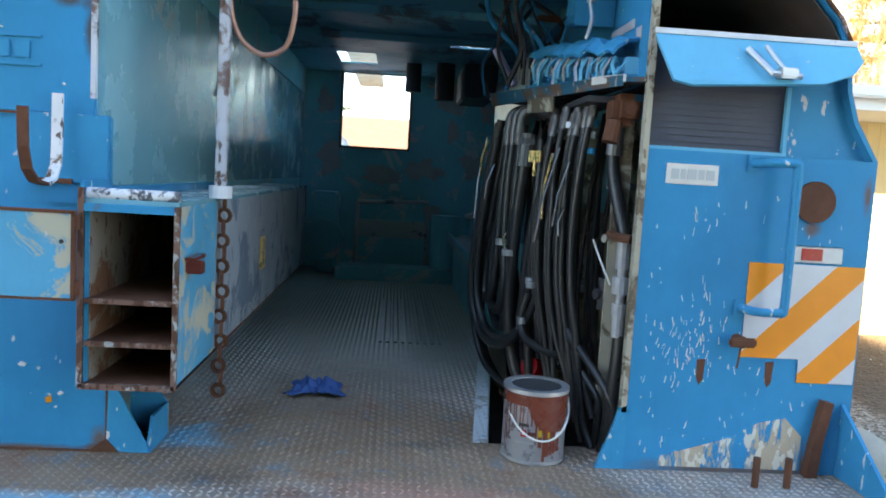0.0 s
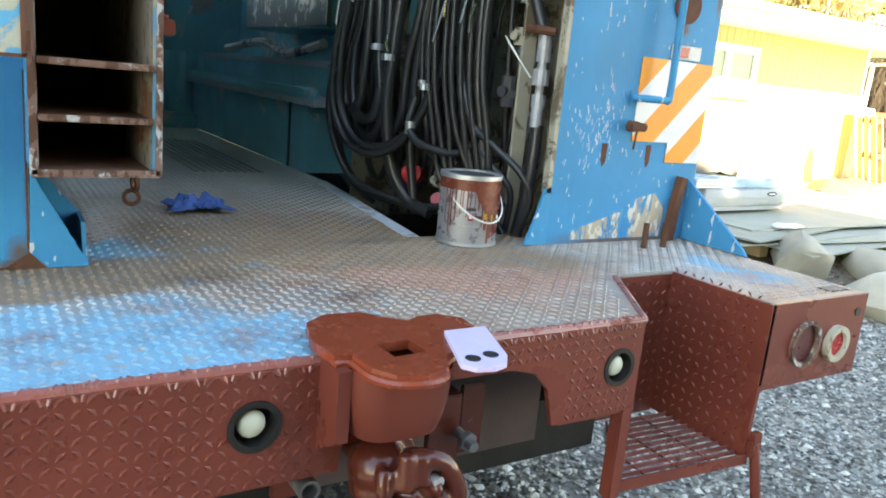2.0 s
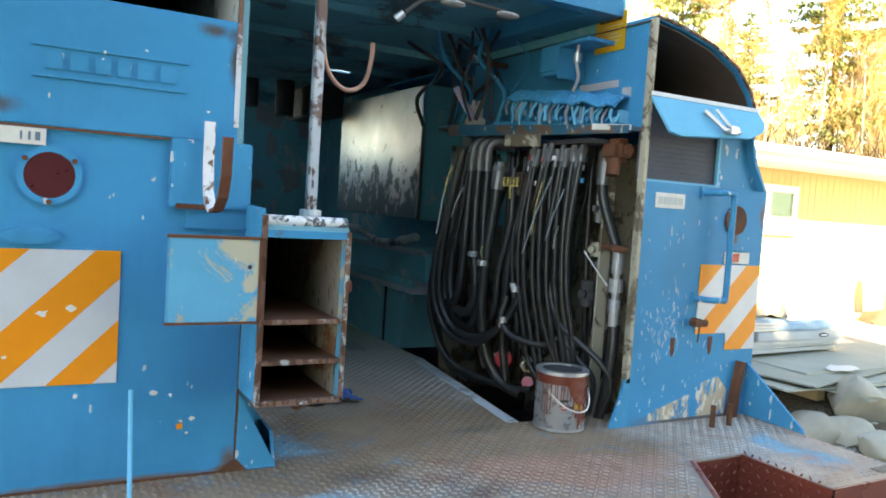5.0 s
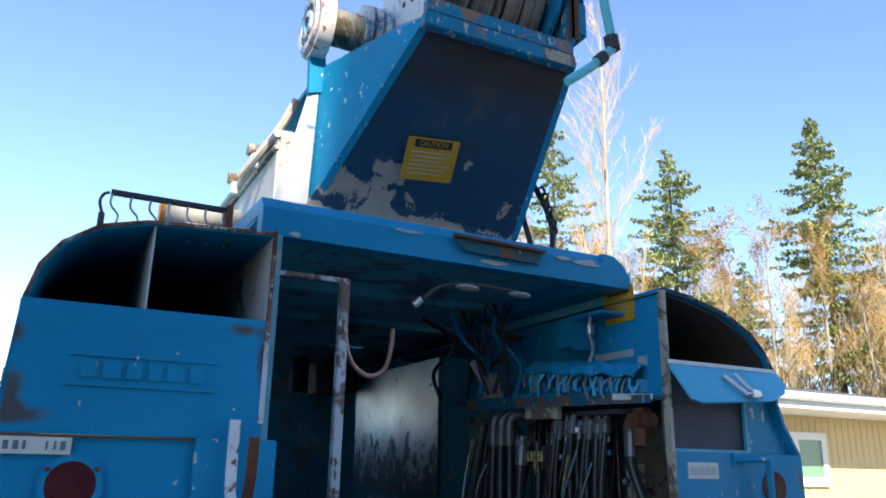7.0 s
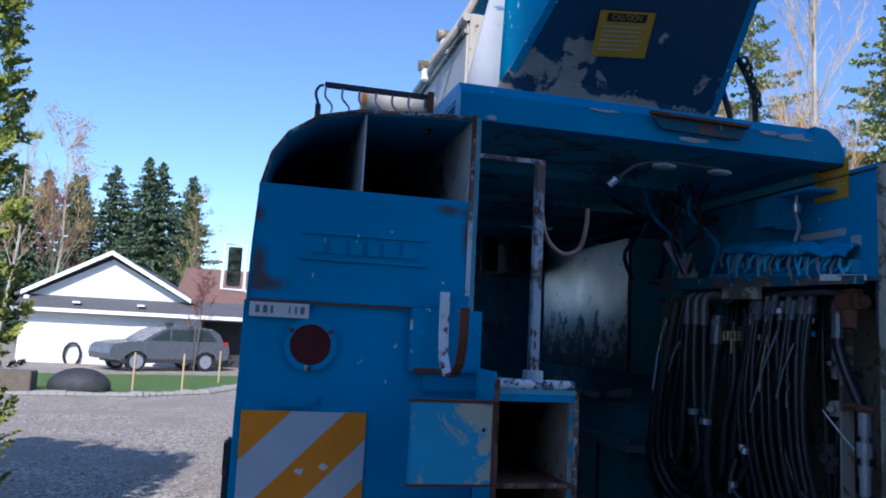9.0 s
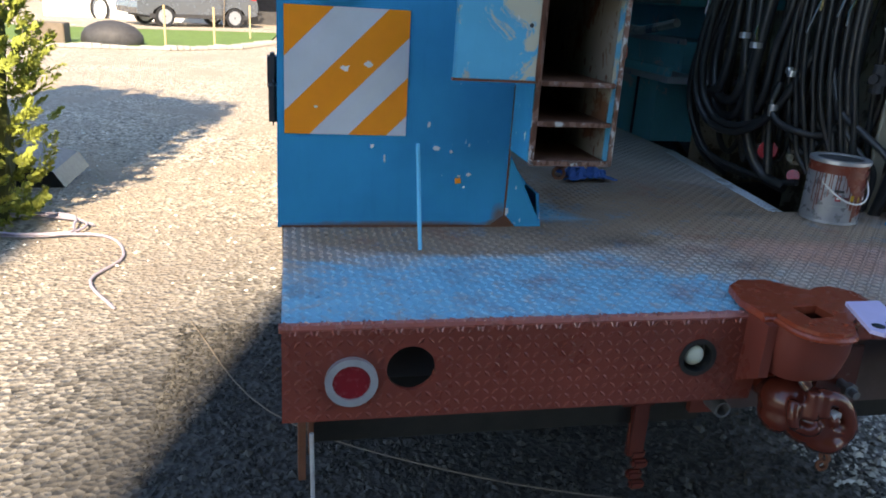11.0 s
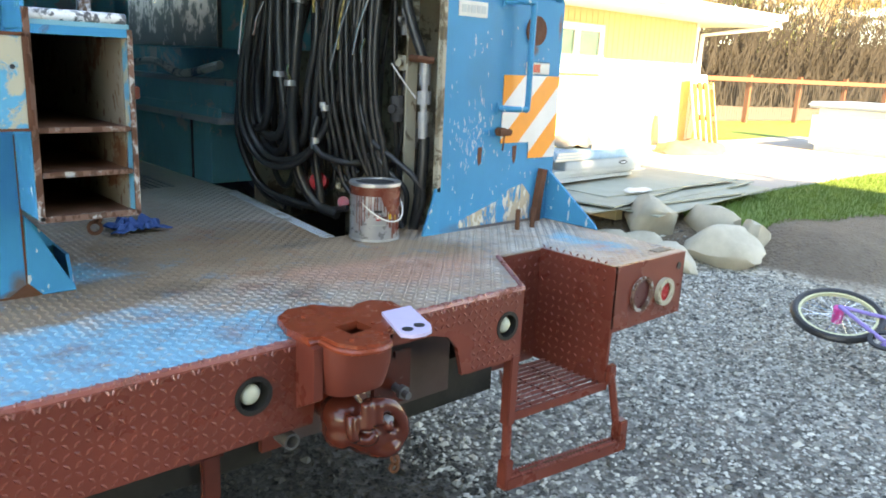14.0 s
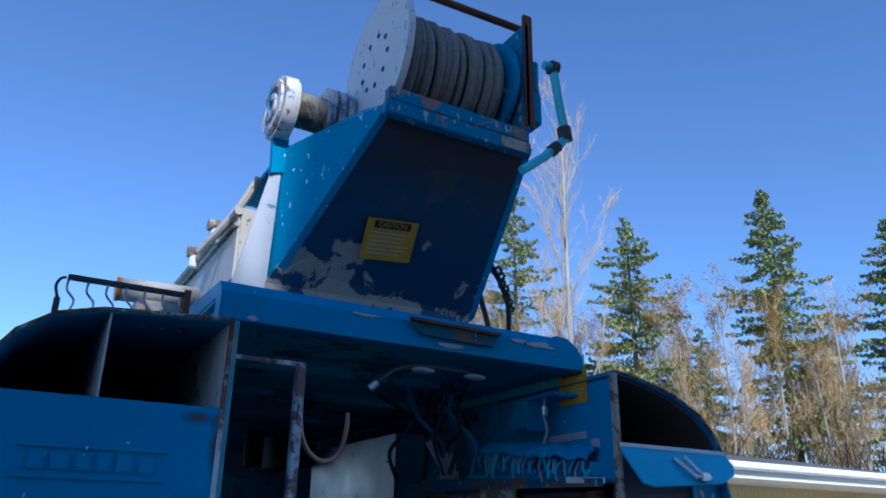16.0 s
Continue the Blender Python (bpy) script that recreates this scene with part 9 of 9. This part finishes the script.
def hedge():
    h = thing("cedar_hedge", (-3.1, 5.2, 0), "tall clipped cedar hedge with yellow green tips", "hedge")
    rng = random.Random(9)
    bm = B()
    for x, y in ((-0.2, 0), (-0.9, 0.6), (-1.6, 1.1)):
        rod(bm, (x, y, 0), (x, y, 4.1), 0.07, 0.02, 7)
    hang(new("stem", mesh_of("stem", bm, M_BARK)), h)
    verts, faces = [], []

    def girth(a, z, cx):
        prof = 0.62 * (1 - 0.50 * (z / 4.5) ** 2) * (0.72 + 0.28 * min(1, z / 1.2))
        return prof * (1 + 0.22 * noise.noise((2.5 * math.cos(a), 2.5 * math.sin(a) + cx, z * 1.3)) + 0.12 * noise.noise((6 * math.cos(a), 6 * math.sin(a) + cx, z * 4)))
    for _ in range(4300):
        k = 1.1 * rng.random() ** 1.6 - 0.02
        cx, cy = -0.25 - 1.9 * k, 0.2 + 1.5 * k
        a, z = rng.gauss(-1.0, 1.0), rng.uniform(0.02, 4.4)
        gap = noise.noise((4.2 * math.cos(a), 4.2 * math.sin(a) + cx * 2, z * 3.4))
        if gap < -0.30:
            continue
        r = girth(a, z, cx) * (0.93 + 0.20 * gap + rng.uniform(-0.04, 0.04))
        root = np.array((cx + r * math.cos(a), cy + r * math.sin(a), z))
        lean = np.array((math.cos(a + rng.gauss(0, 0.5)), math.sin(a + rng.gauss(0, 0.5)), rng.uniform(0.2, 1.1)))
        lean /= np.linalg.norm(lean)
        wide_ = np.cross(lean, np.array((rng.gauss(0, 1), rng.gauss(0, 1), rng.gauss(0, 0.5))))
        wide_ /= np.linalg.norm(wide_) + 1e-6
        length = rng.uniform(0.09, 0.19)
        for s in range(9):
            f = (s + 0.5) / 9
            for sgn in (-1, 1):
                twig = lean * 0.7 + wide_ * sgn * 0.75
                for q in range(3):
                    g = (q + rng.random()) / 3
                    c = root + lean * length * (f - 0.35) + twig * length * 0.42 * (1.1 - f) * g + np.array([rng.gauss(0, 0.005) for _ in range(3)])
                    e1 = twig * rng.uniform(0.013, 0.025)
                    e2 = np.cross(twig, lean) * 0.006 + lean * 0.006 + np.array([rng.gauss(0, 0.004) for _ in range(3)])
                    n0 = len(verts)
                    verts.extend([tuple(c - e1), tuple(c + e2), tuple(c + e1), tuple(c - e2)])
                    faces.append((n0, n0 + 1, n0 + 2, n0 + 3))
    tagged(hang(new("foliage", mesh_from("foliage", verts, faces, M_CEDAR)), h), "dense scaly cedar sprays")
    # inner shell whose dark colour stands in for shade between the sprays
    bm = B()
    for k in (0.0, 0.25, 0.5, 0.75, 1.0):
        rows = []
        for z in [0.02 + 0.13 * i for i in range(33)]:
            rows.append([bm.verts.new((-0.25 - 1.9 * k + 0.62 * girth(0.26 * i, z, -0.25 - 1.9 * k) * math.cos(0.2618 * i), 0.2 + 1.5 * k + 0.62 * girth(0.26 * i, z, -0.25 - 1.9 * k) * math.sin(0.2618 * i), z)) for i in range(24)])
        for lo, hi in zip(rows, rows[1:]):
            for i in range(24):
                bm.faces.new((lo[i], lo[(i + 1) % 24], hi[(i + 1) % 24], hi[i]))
    hang(new("shade_core", mesh_of("shade_core", bm, M_CORE)), h)


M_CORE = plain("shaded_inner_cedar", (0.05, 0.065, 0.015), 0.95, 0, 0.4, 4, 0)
M_SPRING = plain("golden_brown_buds", (0.58, 0.42, 0.16), 0.8, 0, 0.3, 0.8, 0)
M_FRESH = plain("fresh_green_leaves", (0.16, 0.30, 0.04), 0.8, 0, 0.3, 0.8, 0)
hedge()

# big conifers on the right and behind the house
a = conifer((35.7, 25.6, 0), 21.5, 6.6, 1, M_NEEDLE, 1.2, fine=2.6)
b = conifer((42.9, 22.4, 0), 20.3, 6.8, 2, M_NEEDLE, 1.2, fine=2.6)
c = conifer((27.6, 28.8, 0), 19.0, 6.2, 3, M_NEEDLE, 1.1, fine=2.6)
d = conifer((-11, 75, 0), 17, 5.6, 4, M_NEEDLE_FAR, 1.8, 0.05, 1.3)
e = conifer((24.3, 35, 0), 22.3, 5.6, 5, M_NEEDLE, 0.8, 0.3, 2.6)
for i in range(12):
    far_copy(d, -25.5 + i * 1.65 + 0.6 * math.sin(i * 3.3), 75 + 4 * math.sin(i * 2.1), 0.72 + 0.26 * abs(math.sin(i * 1.7 + 0.4)), i * 47)
far_copy(a, 54, 22, 0.95, 80)
far_copy(b, 57, 12, 0.9, 140)
far_copy(c, 33.0, 29, 0.7, 60)
t1 = bare_tree((21.0, 25.6, 0), 22.5, 0.58, 3, M_BIRCH, M_TWIG, name="bare_alder", label="tall pale leafless alder with upright branches")
t2 = bare_tree((29, 24, 0), 12.5, 0.75, 5, M_BIRCH, M_TWIG, M_SPRING, label="golden brown leafless tree with a haze of buds")
t3 = bare_tree((36, 22, 0), 13, 0.6, 8, M_BIRCH, M_TWIG, label="pale leafless tree with fine twigs")
t4 = bare_tree((-17, 44, 0), 10, 0.7, 12, M_BARK, M_TWIG_RED, label="reddish leafless tree behind the house")
t5 = bare_tree((-3.4, 30.0, 0), 3.8, 1.1, 15, M_BARK, M_TWIG_RED, name="small_ornamental_tree", label="small reddish ornamental tree in bud")
t6 = bare_tree((-6.0, 62, 0), 11, 0.7, 18, M_BARK, M_TWIG, M_FRESH, label="tree in fresh light green leaf")
rng = random.Random(31)
for i in range(96):
    src = (t2, t3, t2)[i % 3]
    x = 15 + i * 0.5 + rng.uniform(-0.8, 0.8)
    y = 33 - 0.55 * (x - 17) + rng.uniform(-2.0, 5.0)
    far_copy(src, x, y, rng.uniform(0.65, 1.12), rng.uniform(0, 360))
far_copy(t4, -11.5, 41, 0.85, 70)
far_copy(t4, -20, 48, 1.1, 130)
for i in range(5):
    far_copy((t2, t3)[i % 2], -19.5 + i * 1.7, 44 + 2.0 * (i % 3), 0.72 + 0.06 * i, i * 77)


def brush():
    rng = random.Random(77)
    bm = B()
    for _ in range(4200):
        k = rng.random()
        x = 15 + 45 * k
        y = 27 - 19 * k + rng.uniform(-2.0, 3.0)
        h = rng.uniform(1.4, 6.0)
        p = Vector((x, y, 0.2))
        q = p + Vector((rng.uniform(-0.5, 0.5) * h, rng.uniform(-0.5, 0.5) * h, h))
        tube(bm, [p, (p + q) / 2 + Vector((rng.uniform(-0.2, 0.2), 0, 0.15 * h)), q], [0.035, 0.025, 0.010], 3, False)
        for _ in range(2):
            s = p.lerp(q, rng.uniform(0.3, 0.9))
            tube(bm, [s, s + Vector((rng.uniform(-0.7, 0.7), rng.uniform(-0.5, 0.5), rng.uniform(0.2, 0.9)))], [0.018, 0.006], 3, False)
    tagged(new("brush", mesh_of("brush", bm, M_BRUSH)), "thicket of brown winter brush behind the fence", "brush", kind="stuff")


brush()
bm = B()
gx = [10 + i * 2.0 for i in range(36)]
for j in range(len(gx) - 1):
    y0, y1 = 30.5 - 0.42 * (gx[j] - 14), 30.5 - 0.42 * (gx[j + 1] - 14)
    h0, h1 = 3.4 + 1.2 * noise.noise((j * 0.7, 0, 0)), 3.4 + 1.2 * noise.noise((j * 0.7 + 0.7, 0, 0))
    bm.faces.new([bm.verts.new(v) for v in ((gx[j], y0, 0), (gx[j + 1], y1, 0), (gx[j + 1], y1 + 3, h1), (gx[j], y0 + 3, h0))])
tagged(new("brush_bank", mesh_of("brush_bank", bm, M_BRUSH)), "dark overgrown bank behind the brush", "bank", kind="structure")

# ---- behind the camera: a dense unseen windbreak, added to cast shade over the truck ----
w = conifer((-9.5, -24.0, 0), 20.5, 2.6, 41, M_NEEDLE, 1.6, 0.03)
# solid cone inside the crown, added only to block the sun
core = part("inner_crown", rod(B(), (-9.5, -24.0, 0.5), (-9.5, -24.0, 18.6), 3.0, 0.7, 14), M_CORE, w, "solid cone added to stop sun leaking through the boughs")
for i in range(3):
    far_copy(w, -1.8 + i * 1.05, -11.0 - 0.9 * (i % 2), 0.93 + 0.02 * i, i * 57)
for i in range(11):
    far_copy(w, 0.8 + i * 0.5, -11.0 - 0.7 * (i % 2), (0.66 if i < 9 else 0.60) + 0.025 * ((i * 3) % 4) / 3, i * 57)
for i in range(6):
    far_copy(w, -3.55 + i * 0.5, -10.6 - 0.8 * (i % 2), 0.635 + 0.02 * ((i * 5) % 4) / 3, i * 41)
far_copy(w, -0.4, -14.3, 1.12, 31)
for i, (x, s_) in enumerate(((-2.35, 0.72), (-2.05, 0.75), (-2.65, 0.67))):
    far_copy(w, x, -11.3, s_, 23 + i * 71)
for i in range(5):
    far_copy(w, -8.7 + i * 0.6, -10.8 - 0.5 * (i % 2), 0.645 + 0.015 * (i % 3), 19 + i * 83)
for i in range(6):
    far_copy(w, -3.3 + i * 0.5, -11.2, 0.655 + 0.01 * (i % 2), 40 + i * 67)
